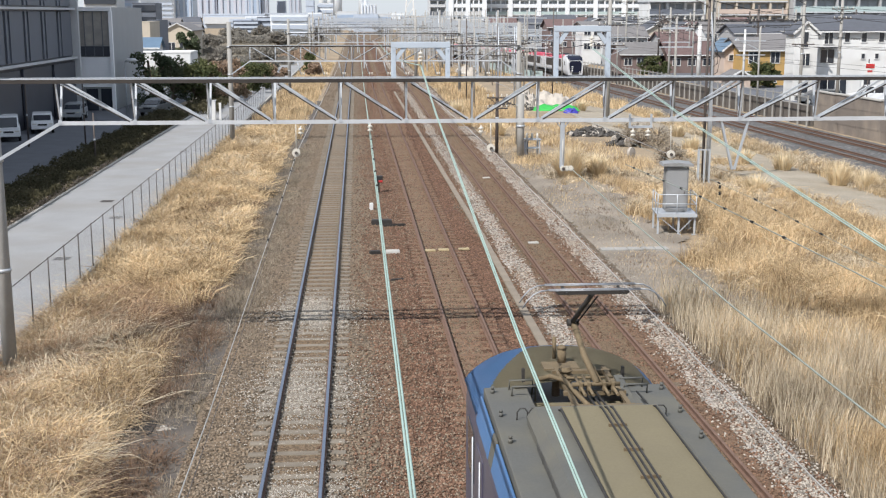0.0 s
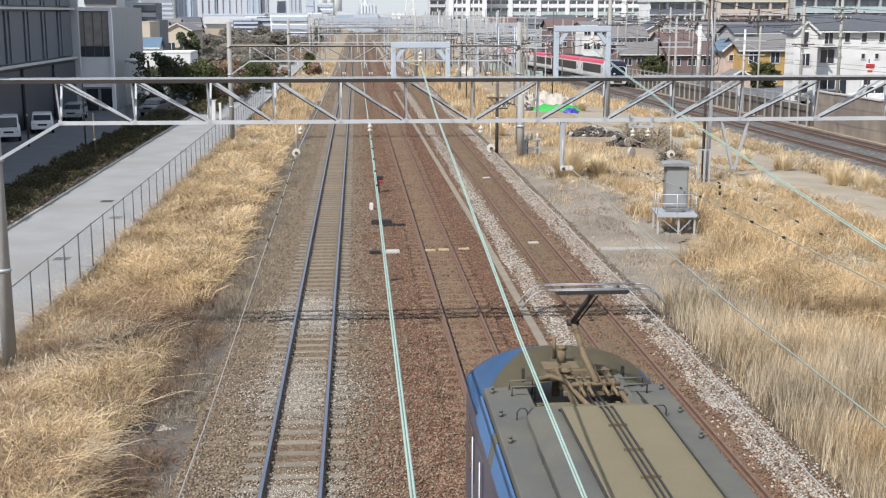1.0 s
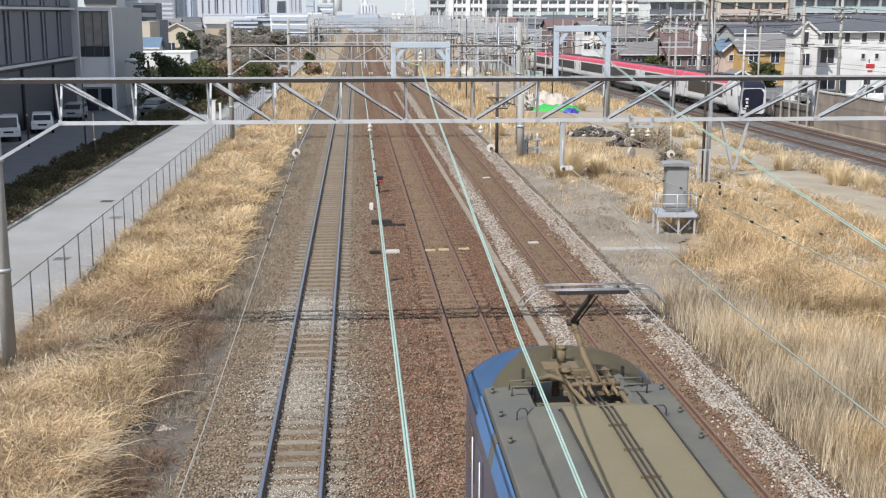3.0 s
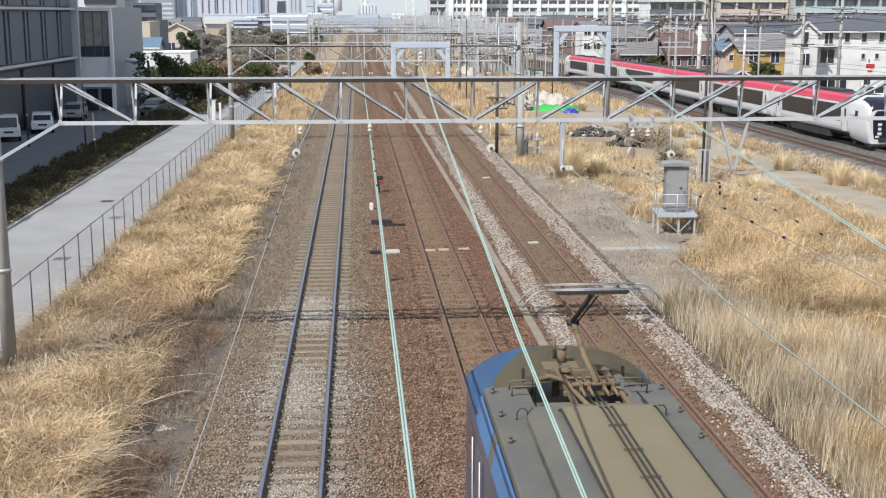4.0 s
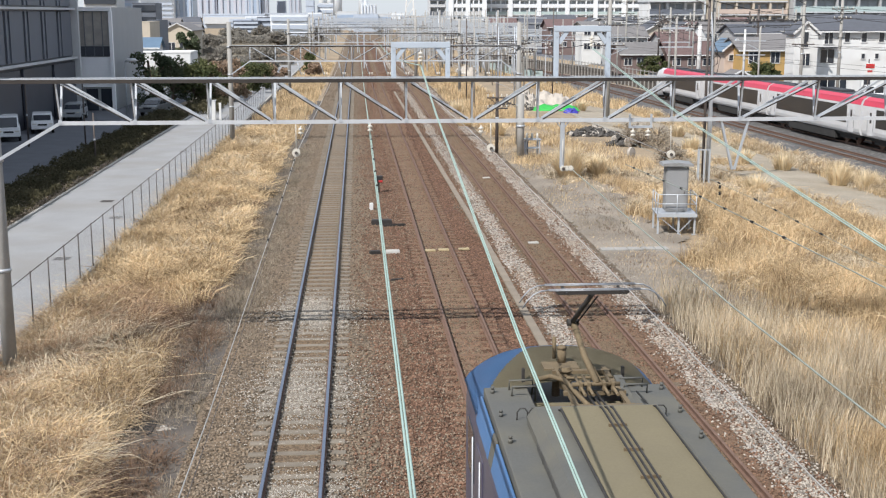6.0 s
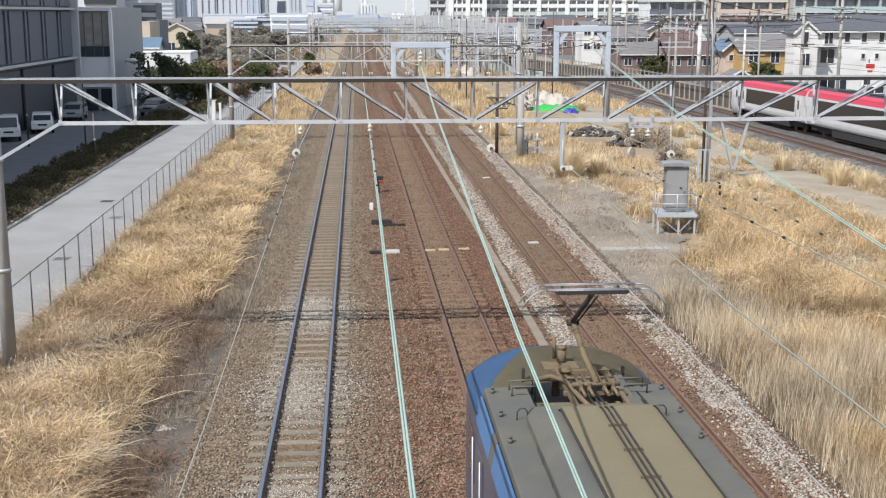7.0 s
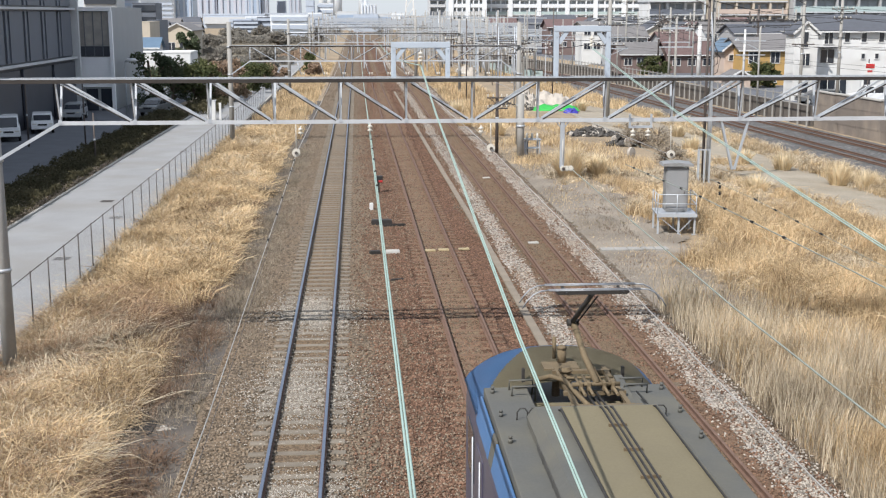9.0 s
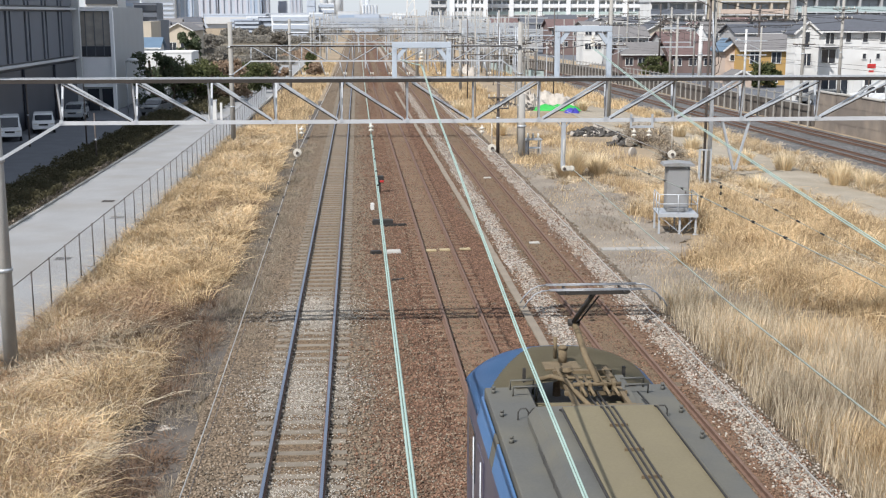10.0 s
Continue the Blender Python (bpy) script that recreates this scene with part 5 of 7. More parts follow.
def tussocks(label, x0, x1, y0, y1, m, k, h, mat, seed, width=0.008, spread=0.22, near=1.5, sparse=0.1, s=1.0, droop=1.0):
    """Tangled hummocks: stalks fan out from many centres and droop."""
    r = np.random.default_rng(seed)
    cx, cy = r.uniform(x0, x1, m), y0 + (y1 - y0) * r.uniform(0, 1, m) ** near
    f = field(cx, cy, s)
    keep = r.uniform(0, 1, m) < np.clip((f - sparse) * 1.7, 0.02, 1)
    c, strip = bare(cx, cy)
    keep &= ~(c | (strip & (r.uniform(0, 1, m) < 0.94)))
    cx, cy = cx[keep], cy[keep]
    m = len(cx)
    hz = np.array([land(a, b) for a, b in zip(cx, cy)])
    hh = h * r.uniform(0.4, 1.5, m)
    wind = r.normal(0, 0.6, (m, 2))
    c = np.repeat(np.stack([cx, cy, hz], 1), k, 0)
    H = np.repeat(hh, k)
    W = np.repeat(wind, k, 0)
    n = m * k
    a, q = r.uniform(0, math.tau, n), np.sqrt(r.uniform(0, 1, n)) * spread * 1.6
    out = np.stack([np.cos(a), np.sin(a), np.zeros(n)], 1)
    out[:, :2] += W
    lean = r.uniform(0.0, 0.9, n)[:, None]
    L = (H * r.uniform(0.35, 1.25, n))[:, None]
    b = c + np.stack([np.cos(a) * q, np.sin(a) * q, np.full(n, -0.04)], 1)
    turn = r.normal(0, 0.5, (n, 2))
    out2 = out.copy()
    out2[:, :2] += turn
    curl = r.uniform(0.3, 1.3, n)[:, None] * droop
    up = np.array([0, 0, 1.0])
    m1 = b + (out * lean * 0.7 + up) * L * 0.42
    m2 = m1 + (out2 * (lean * 0.7 + 0.45 * curl) + up * (0.75 - 0.45 * curl)) * L * 0.38
    tip = m2 + (out2 * (0.5 + 0.5 * curl) + up * (0.35 - 1.0 * curl)) * L * 0.32
    wd = width * (1 + np.clip((b[:, 1:2] - 35) / 80, 0, 3)) * r.uniform(0.6, 1.5, (n, 1))
    side = np.stack([-np.sin(a + 0.5), np.cos(a + 0.5), r.normal(0, 0.3, n)], 1) * wd
    v = np.stack([b - side, b + side, m1 + side, m1 - side, m2 + side * 0.8, m2 - side * 0.8, tip], 1).reshape(-1, 3)
    i = np.arange(n)[:, None] * 7
    idx = np.concatenate([i + np.array([0, 1, 2, 3]), i + np.array([3, 2, 4, 5]), i + np.array([5, 4, 6])], 1).ravel()
    return tagged(raw("dry_grass", v, (np.tile([4, 4, 3], n), idx), mat), label, "grass", kind="stuff")


# verge between path and shiny track
meadow("golden dry grass on the verge beside the path", -9.6, -5.2, 20, 95, 64000, 0.5, MAT["straw"], 101, sparse=0.0, lean=0.45, bend=1.0, near=1.1)
tussocks("tangled hummocks of golden dead grass", -9.5, -5.5, 19.5, 66, 2300, 54, 0.72, MAT["straw"], 121, sparse=0.12, spread=0.2, width=0.0068)
tussocks("tangled hummocks of pale dead grass", -9.4, -5.6, 19.5, 44, 1500, 46, 0.66, MAT["straw_pale"], 122, sparse=0.2, s=1.7, width=0.0058)
tussocks("brown dead weed tangles on the verge", -7.2, -4.2, 19, 52, 600, 40, 0.4, MAT["twig"], 123, sparse=0.35, s=0.8)
tussocks("golden grass edge farther along", -6.2, -4.9, 38, 66, 420, 46, 0.7, MAT["straw"], 132, sparse=0.1, s=0.7)
tussocks("grey weed tangles at the ballast edge", -5.6, -3.9, 19, 60, 380, 40, 0.3, MAT["straw_grey"], 133, sparse=0.15, s=0.7)
tussocks("reddish brown dead grass near the path", -9.5, -6.4, 20, 40, 1000, 46, 0.68, MAT["straw_red"], 126, sparse=0.2, s=1.3, width=0.006)
# dark stalks added as shade pockets among the paler clumps
tussocks("dark brown dead stalks deepening the shade of hollows", -9.0, -4.6, 19.5, 58, 1300, 44, 0.6, MAT["twig"], 127, sparse=0.25, s=0.6, width=0.006)
meadow("grey dead weeds at the edge of the ballast", -5.6, -3.5, 18, 75, 30000, 0.24, MAT["straw_grey"], 103, sparse=0.05, s=0.7, lean=0.7, edge=0.5)
meadow("grey dead weeds creeping over the ballast shoulder", -4.7, -2.9, 33, 85, 44000, 0.17, MAT["straw_grey"], 116, zf=-0.23, sparse=0.12, s=0.6, lean=0.9, edge=0.5, near=1.2)
meadow("golden dry grass farther along the line", -9.4, -4.2, 90, 230, 40000, 0.7, MAT["straw"], 104, sparse=0.0, width=0.012, near=1.2)
tussocks("golden dead grass along the path fence", -9.5, -5.0, 40, 96, 2300, 48, 0.72, MAT["straw"], 141, sparse=-0.1, spread=0.2, near=1.2, droop=0.6)
tussocks("pale dead grass along the path fence", -9.3, -5.4, 44, 96, 700, 40, 0.72, MAT["straw_pale"], 142, sparse=0.1, spread=0.2, near=1.2, droop=0.6)
# verge on the far side of the siding
meadow("tall bleached reeds beside the siding", 9.3, 14.0, 18, 36, 46000, 1.05, MAT["straw_pale"], 105, sparse=0.05, lean=0.2, bend=0.3, width=0.0085, wind=(0.0, 0.0))
meadow("golden stalks among the reeds", 9.6, 14.0, 18, 38, 34000, 0.95, MAT["straw"], 143, sparse=0.1, lean=0.3, bend=0.6, width=0.008, s=0.6, wind=(0.0, 0.0))
meadow("grey stalks among the reeds", 9.2, 13.0, 18, 40, 12000, 0.8, MAT["straw_grey"], 112, sparse=0.1, lean=0.28, bend=0.5, width=0.008, wind=(0.0, 0.0))
meadow("golden dry grass behind the reeds", 12.0, 23.0, 22, 60, 95000, 0.8, MAT["straw"], 106, sparse=0.05, lean=0.35, bend=0.9)
tussocks("tangled hummocks of golden dead grass", 12.0, 22.5, 24, 60, 2300, 36, 0.9, MAT["straw"], 124, sparse=0.1)
tussocks("tangled hummocks of pale dead grass", 10.6, 21.5, 30, 70, 1300, 40, 0.55, MAT["straw_pale"], 125, sparse=0.2, s=0.8)
meadow("grey dead weeds near the siding", 9.3, 13.8, 34, 80, 26000, 0.2, MAT["straw_grey"], 107, sparse=0.25, s=0.8, lean=0.9, edge=0.5)
meadow("short trampled straw on bare ground", 9.4, 16.0, 38, 100, 34000, 0.16, MAT["straw"], 113, sparse=0.25, s=1.2, lean=1.2, edge=0.6)
meadow("scraps of dead brown weed on trampled ground", 9.2, 15.0, 36, 72, 26000, 0.15, MAT["twig"], 115, sparse=0.35, s=0.5, lean=1.0, edge=0.4)
meadow("sparse dry grass on trampled ground", 9.8, 19.0, 58, 100, 36000, 0.42, MAT["straw"], 108, sparse=0.3, lean=0.5)
meadow("dry grass beside the dirt road", 28.0, 31.5, 50, 130, 24000, 0.55, MAT["straw"], 109, sparse=0.2, lean=0.4, s=1.4)
meadow("dry grass along the sidings", 9.5, 15.5, 100, 260, 40000, 0.8, MAT["straw"], 110, sparse=0.1, width=0.012, near=1.2)
meadow("dry grass beside the far line", 23.0, 31.5, 128, 250, 16000, 0.8, MAT["straw"], 114, sparse=0.1, width=0.012, near=1.2)
meadow("dry grass between the far tracks", 9.5, 14.0, 200, 420, 12000, 0.8, MAT["straw"], 111, sparse=0.0, width=0.016, near=1.0)
tussocks("pale dead grass along the dirt road", 28.2, 31.6, 52, 118, 420, 40, 0.75, MAT["straw_pale"], 128, sparse=0.15, near=1.2)
tussocks("golden dead grass along the dirt road", 28.4, 31.6, 50, 118, 300, 40, 0.6, MAT["straw"], 129, sparse=0.1, s=0.7, near=1.2)
tussocks("stray dead grass on the dirt road edge", 21.0, 25.0, 48, 100, 420, 36, 0.45, MAT["straw"], 130, sparse=0.3, near=1.2)
meadow("short straw scattered over the dirt road", 20.5, 28.5, 46, 130, 26000, 0.09, MAT["straw_pale"], 131, sparse=0.35, lean=1.4, s=0.8)
TUFTS = [(-4.7, 61.0, 0.9, 600), (12.1, 67.0, 2.2, 1500), (14.0, 68.5, 1.5, 700), (15.2, 58.0, 1.0, 400), (16.3, 56.2, 1.1, 450), (17.6, 57.3, 0.9, 350),
         (25.2, 76.0, 1.3, 450), (27.0, 73.5, 1.4, 450), (27.8, 66.5, 1.7, 600), (28.6, 64.5, 1.5, 500), (24.0, 84.0, 1.2, 400), (26.0, 95.0, 1.3, 400), (21.0, 61.0, 1.3, 450),
         (8.9, 98.0, 1.3, 350), (10.9, 92.0, 1.5, 400), (11.4, 101.0, 1.4, 350), (9.4, 112.0, 1.6, 350), (22.3, 118.0, 1.4, 350), (29.5, 116.0, 1.3, 350), (30.5, 61.0, 1.2, 350)]
for k, (x, y, h, n) in enumerate(TUFTS):
    tuft("clump of tall straw-coloured pampas grass", x, y, land(x, y), h, n, MAT["straw_grey"] if k == 0 else MAT["pampas"], 200 + k, 0.3)
r6 = np.random.default_rng(61)
for k in range(9):
    x, y = r6.uniform(19.4, 22.6), r6.uniform(72, 88)
    tree("bare_shrub", "leafless grey-brown shrub on waste ground", x, y, land(x, y), r6.uniform(0.8, 1.5), r6.uniform(1.2, 2.2), MAT["straw_grey"], 1100, 300 + k, 0.05, 0.0)

# planting along the path
hedge("dark shaded hedge between path and car park", -18.5, -15.4, 40, 112, -0.36, 0.75, MAT["leaf_hedge"], 60000, 401)
hedge("brown leaf litter hedge at the path edge", -16.2, -15.3, 40, 75, -0.36, 0.4, MAT["leaf_rust"], 7000, 402, 0.05)
hedge("green hedge along the path", -16.5, -13.2, 112, 170, -0.36, 0.9, MAT["leaf_hedge"], 16000, 403, 0.12)
TREES = [(-20.6, 122, 5.9, 3.6, "leaf_dark", "dense dark evergreen tree crown"), (-18.9, 124, 5.3, 3.6, "leaf_dark", "dense dark evergreen tree"), (-17.0, 126, 4.6, 3.4, "leaf_green", "rounded green shrub by the path"),
         (-15.6, 128, 4.6, 3.2, "leaf_green", "loose green shrub by the path"), (-14.4, 129, 4.6, 2.8, "leaf_red", "reddish brown winter shrub"), (-13.4, 131, 4.8, 2.8, "leaf_red", "tall reddish brown winter shrub"),
         (-13.9, 135, 3.2, 3.0, "leaf_green", "rounded green shrub by the path"), (-12.9, 142, 3.6, 3.2, "leaf_green", "rounded green shrub by the path"), (-12.2, 150, 3.4, 3.2, "leaf_green", "rounded green shrub"),
         (-33.2, 240, 6.0, 4.4, "leaf_dark", "dark round tree before a warehouse"), (-7.4, 190, 3.2, 1.5, "leaf_green", "small dark conifer by the line"), (-6.2, 176, 2.4, 1.6, "leaf_red", "small reddish winter shrub"),
         (-21, 330, 4.4, 4.6, "leaf_far", "bare grey-brown winter tree"), (-36, 300, 4.2, 4.6, "leaf_far", "bare grey-brown winter tree"), (-12, 360, 5, 4, "leaf_far", "bare grey-brown winter tree"),
         (-24.5, 158, 2.6, 4.2, "leaf_dark", "dark evergreen shrub by the shed"), (-21.8, 150, 2.8, 4.0, "leaf_green", "rounded green shrub by the shed"), (-17.5, 165, 2.6, 4.6, "leaf_red", "brown winter shrub by the shed"),
         (-25, 210, 3.0, 5, "leaf_far", "bare brown winter shrub"), (-16, 200, 3.0, 5, "leaf_far", "bare brown shrub"), (-11.5, 170, 2.2, 3, "leaf_red", "low reddish winter shrub")]
for k, (x, y, h, w, m, text) in enumerate(TREES):
    tree("tree" if h > 3 else "shrub", text, x, y, -0.4, h, w, MAT[m], 2600, 420 + k, 0.15 if y < 160 else 0.3, 0.05)

# ---------------------------------------------------------------- things by the siding
# cable trough between the tracks
trough = thing("cable_trough", "line of concrete cable trough lids beside the track", "cable trough", (0, 0, 0), kind="structure")
bm = B()
box(bm, (0, 0, 0), (0.25, 0.985, 0.06), bevel=0.008)
lid_me = mesh_of(bm, "lid", MAT["lid_concrete"])
for k in range(120):
    shared("lid", lid_me, trough, pose(5.08 - 0.0072 * max(0, k - 26) + random.uniform(-0.01, 0.01), 22 + k, -0.145 + random.uniform(-0.008, 0.004), 0, 0, random.uniform(-0.5, 0.5)))

MAT["cabinet_grey"] = material("weathered_grey_cabinet_paint", (0.24, 0.245, 0.25), 0.55, var=0.12, scale=1.2, bump=0.03, dirt=(0.17, 0.16, 0.145), dirt_scale=1.6, dirt_amt=0.5)
cabinet = thing("equipment_cabinet", "grey metal signalling cabinet on a raised steel platform", "cabinet", (13.68, 50.2, -0.42), -6)
bm = B()
box(bm, (0.05, 0, 1.93), (0.95, 0.85, 1.95), bevel=0.02)
body = part("body", bm, MAT["cabinet_grey"], cabinet)
bm = B()
box(bm, (0.05, -0.44, 1.93), (0.84, 0.03, 1.80), bevel=0.008)
door = part("door", bm, MAT["cabinet_grey"], cabinet, "grey cabinet door")
bm = B()
box(bm, (0.36, -0.475, 1.75), (0.04, 0.05, 0.16), bevel=0.005)
part("handle", bm, MAT["galv_dark"], door)
bm = B()
extrude(bm, [(-0.62, 2.92), (0.72, 2.92), (0.68, 3.02), (0.05, 3.08), (-0.58, 3.02)], -0.6, 0.52)
part("lid", bm, MAT["cabinet_grey"], cabinet, "overhanging grey lid")
bm = B()
box(bm, (0, -0.15, 0.90), (1.7, 1.65, 0.06), bevel=0.01)
box(bm, (0, -0.985, 0.86), (1.72, 0.05, 0.15))
part("platform", bm, MAT["galv"], cabinet)
for sx in (-0.78, 0.1, 0.78):
    for sy in (-0.85, 0.55):
        bm = B()
        beam(bm, (sx, sy, 0), (sx, sy, 0.88), 0.08, 0.08)
        box(bm, (sx, sy, 0.02), (0.2, 0.2, 0.03))
        part("leg", bm, MAT["galv"], cabinet)
for a, b in ((-0.78, 0.1), (0.78, 0.1)):
    bm = B()
    beam(bm, (a, -0.88, 0.82), (b, -0.88, 0.1), 0.05, 0.03)
    part("brace", bm, MAT["galv"], cabinet)
for zz in (1.35, 1.75):
    part("guard_rail", tube(B(), [(-0.82, 0.6, zz), (-0.82, -0.92, zz), (0.82, -0.92, zz), (0.82, 0.6, zz)], 0.022), MAT["galv"], cabinet)
for sx, sy in ((-0.82, 0.6), (-0.82, -0.15), (-0.82, -0.92), (0.0, -0.92), (0.82, -0.92), (0.82, 0.6)):
    part("guard_post", bar(B(), (sx, sy, 0.9), (sx, sy, 1.75), 0.022, n=6), MAT["galv"], cabinet)

bm = B()
for k in range(5):
    box(bm, (9.9 + 0.55 * k, 46.0 + 0.02 * k, -0.37), (0.52, 0.5, 0.12), bevel=0.01)
tagged(part("concrete_slab", bm, MAT["concrete_pole"], None, "short row of pale concrete slabs on the ground"), category="slab")

# track magnets and boxes on the ballast between the tracks
MAT["red"] = material("red_plastic", (0.45, 0.03, 0.03), 0.5, var=0.1, bump=0.02)
MAT["yellow"] = material("yellow_paint", (0.36, 0.29, 0.17), 0.7, var=0.15, bump=0.03)
stand = thing("shunt_signal", "small dark ground signal with red housing", "railway signal", (1.05, 61.0, -0.19))
bm = B()
bar(bm, (0, 0, 0), (0, 0, 0.55), 0.05, n=10)
part("stem", bm, MAT["galv_dark"], stand)
part("housing", box(B(), (0, -0.05, 0.72), (0.42, 0.3, 0.34), bevel=0.03), MAT["black"], stand)
part("lens_plate", box(B(), (0.1, -0.21, 0.62), (0.2, 0.03, 0.1), bevel=0.008), MAT["red"], stand)
for k, (x, y, w, d, h, m) in enumerate(((1.0, 51.5, 0.9, 0.35, 0.22, "loco_black"), (1.55, 51.0, 1.0, 0.06, 0.10, "loco_black"), (0.6, 45.0, 0.42, 0.22, 0.12, "loco_black"), (1.3, 45.2, 0.55, 0.5, 0.07, "concrete"),
                                        (0.6, 55.6, 0.16, 0.2, 0.3, "white_wall"), (1.3, 40.3, 0.5, 0.08, 0.05, "loco_black"))):
    b = B()
    box(b, (0, 0, h / 2), (w, d, h), bevel=0.012)
    t = thing("track_box", "small dark lineside box on the ballast" if m == "loco_black" else "small pale lineside block on the ballast", "lineside box", (x, y, -0.2), 8 * (k % 3), "lineside boxes")
    part("case", b, MAT[m], t)
    b = B()
    box(b, (0, 0, h + 0.012), (w * 0.9, d * 0.9, 0.024), bevel=0.006)
    part("lid", b, MAT[m], t)
for x, y in ((2.75, 45.3), (3.3, 45.4), (7.0, 46.6), (7.2, 66.0), (4.1, 45.5)):
    b = B()
    box(b, (0, 0, 0), (0.42, 0.3, 0.05), bevel=0.012)
    box(b, (0.12, 0, 0.03), (0.08, 0.2, 0.03), bevel=0.006)
    ob = part("track_marker", b, MAT["yellow"] if x < 5 else MAT["concrete"], None, "worn yellowish marker plate between the rails" if x < 5 else "pale marker plate between the rails")
    tagged(ob, category="track marker")
    ob.matrix_basis = pose(x, y, -0.145)
# striped post
post = thing("striped_post", "black and yellow striped marker post in the grass", "post", (17.6, 56.3, -0.42))
for k in range(7):
    b = B()
    bar(b, (0, 0, 0.16 * k), (0, 0, 0.16 * k + 0.158), 0.055, n=12)
    part("band", b, MAT["yellow"] if k % 2 else MAT["black"], post)

# ---------------------------------------------------------------- dirt road and rubbish
road = B()
rows = [(33 + 6 * k) for k in range(19)]
rings = []
for y in rows:
    wide = 1.9 + 2.6 * min(max((y - 55) / 35, 0), 1)
    c = 26.2 - 0.6 * (wide - 1.9)
    rings.append([road.verts.new((c + dx, y, land(c + dx, y) + 0.03)) for dx in (-wide + 0.5 * math.sin(y * 0.4), -wide / 2, 0, wide / 2, wide + 0.4 * math.sin(y * 0.3))])
for a, b in zip(rings, rings[1:]):
    for k in range(4):
        road.faces.new((a[k], a[k + 1], b[k + 1], b[k]))
tagged(part("dirt_road", road, MAT["dirt_road"], None, "packed pale dirt road through waste ground", "structure"), category="road")
MAT.update(tarp_green=material("green_tarpaulin", (0.035, 0.36, 0.065), 0.55, var=0.2, scale=2.0, bump=0.3, dist=0.03),
           tarp_white=material("dirty_white_sheeting", (0.42, 0.38, 0.335), 0.7, var=0.25, scale=2.0, bump=0.4, dist=0.04),
           tarp_blue=material("blue_tarpaulin", (0.06, 0.06, 0.38), 0.5, var=0.2, scale=2.0, bump=0.3, dist=0.03),
           rubble=material("dark_rubble", (0.07, 0.065, 0.06), 0.9, var=0.5, scale=3.0, bump=0.5, island=0.4))


def heap(name, label, cat, x, y, w, d, h, mat, seed, rough=0.25):
    """A crumpled sheet over a pile."""
    r = np.random.default_rng(seed)
    n = 26
    g = np.linspace(-1, 1, n)
    X, Y = np.meshgrid(g, g)
    base = np.clip(1 - (np.abs(X) ** 3 + np.abs(Y) ** 3), 0, 1) ** 0.6
    Z = h * base * (0.75 + rough * (np.sin(X * 5 + seed) * np.cos(Y * 4 + seed * 2) + r.normal(0, 0.35, X.shape)))
    v = np.stack([X * w / 2 + r.normal(0, 0.05, X.shape), Y * d / 2, np.maximum(Z, -0.05)], -1).reshape(-1, 3)
    i = np.arange((n - 1) * n).reshape(n - 1, n)[:, :-1].ravel()
    q = np.stack([i, i + 1, i + n + 1, i + n], -1)
    ob = raw(name, v, (np.full(len(q), 4), q.ravel()), mat)
    ob.matrix_basis = pose(x, y, land(x, y))
    return tagged(ob, label, cat)


heap("tarpaulin", "bright green tarpaulin over a rubbish heap", "tarpaulin", 19.5, 116.6, 4.7, 2.2, 0.62, MAT["tarp_green"], 1, 0.2)
heap("tarpaulin", "blue tarpaulin bundle beside the heap", "tarpaulin", 20.5, 113.6, 1.3, 1.0, 0.45, MAT["tarp_blue"], 2, 0.35)
heap("sheeted_mound", "heap of dirty white sacks and sheeting", "rubbish heap", 19.9, 122.0, 4.3, 3.6, 1.35, MAT["tarp_white"], 3, 0.38)
heap("sheeted_mound", "heap of dirty white sacks and sheeting", "rubbish heap", 17.3, 121.5, 1.9, 2.4, 1.5, MAT["tarp_white"], 4, 0.4)
heap("sheeted_mound", "pale sacks piled by a pole", "rubbish heap", 16.7, 184.0, 3.6, 3, 1.3, MAT["tarp_white"], 5, 0.4)
heap("sheeted_mound", "white sack lying beside the tarpaulin", "rubbish heap", 21.6, 119.0, 1.5, 1.4, 0.8, MAT["tarp_white"], 6, 0.35)


def rubble(x, y, w, d, n, seed):
    r = np.random.default_rng(seed)
    bm = B()
    for k in range(n):
        a, q = r.uniform(0, math.tau), math.sqrt(r.uniform(0, 1))
        px, py = math.cos(a) * q * w / 2, math.sin(a) * q * d / 2
        s = r.uniform(0.12, 0.45)
        box(bm, (px, py, max(0.05, 0.8 * (1 - q) * r.uniform(0.3, 1))), (s, s * r.uniform(0.4, 1), s * r.uniform(0.3, 0.7)), r.uniform(0, 180), 0, r.uniform(-40, 40), r.uniform(-40, 40), int(r.uniform() < 0.16))
    ob = part("rubble_heap", bm, [MAT["rubble"], MAT["tarp_white"]], None, "heap of dark broken rubble with pale scraps", "stuff")
    ob.matrix_basis = pose(x, y, land(x, y))
    return tagged(ob, category="rubble")


rubble(18.5, 92.0, 4.4, 3.0, 260, 31)
rubble(19.0, 84.5, 2.2, 1.8, 60, 32)
rubble(14.9, 119.5, 3.6, 3.0, 200, 33)
rubble(16.6, 117.0, 2.0, 2.0, 90, 34)
for k, (x, y) in enumerate(((18.7, 85.0), (19.3, 83.5), (18.0, 77.0))):
    bm = B()
    bar(bm, (0, -0.1, 0.35), (0, 0.1, 0.35), 0.34, n=18)
    bar(bm, (0, -0.12, 0.35), (0, 0.12, 0.35), 0.2, n=14)
    ob = tagged(part("discarded_drum", bm, MAT["tarp_white"], None, "pale discarded cable drum on waste ground"), category="drum")
    ob.matrix_basis = pose(x, y, land(x, y), 0, 0, 20 * k)

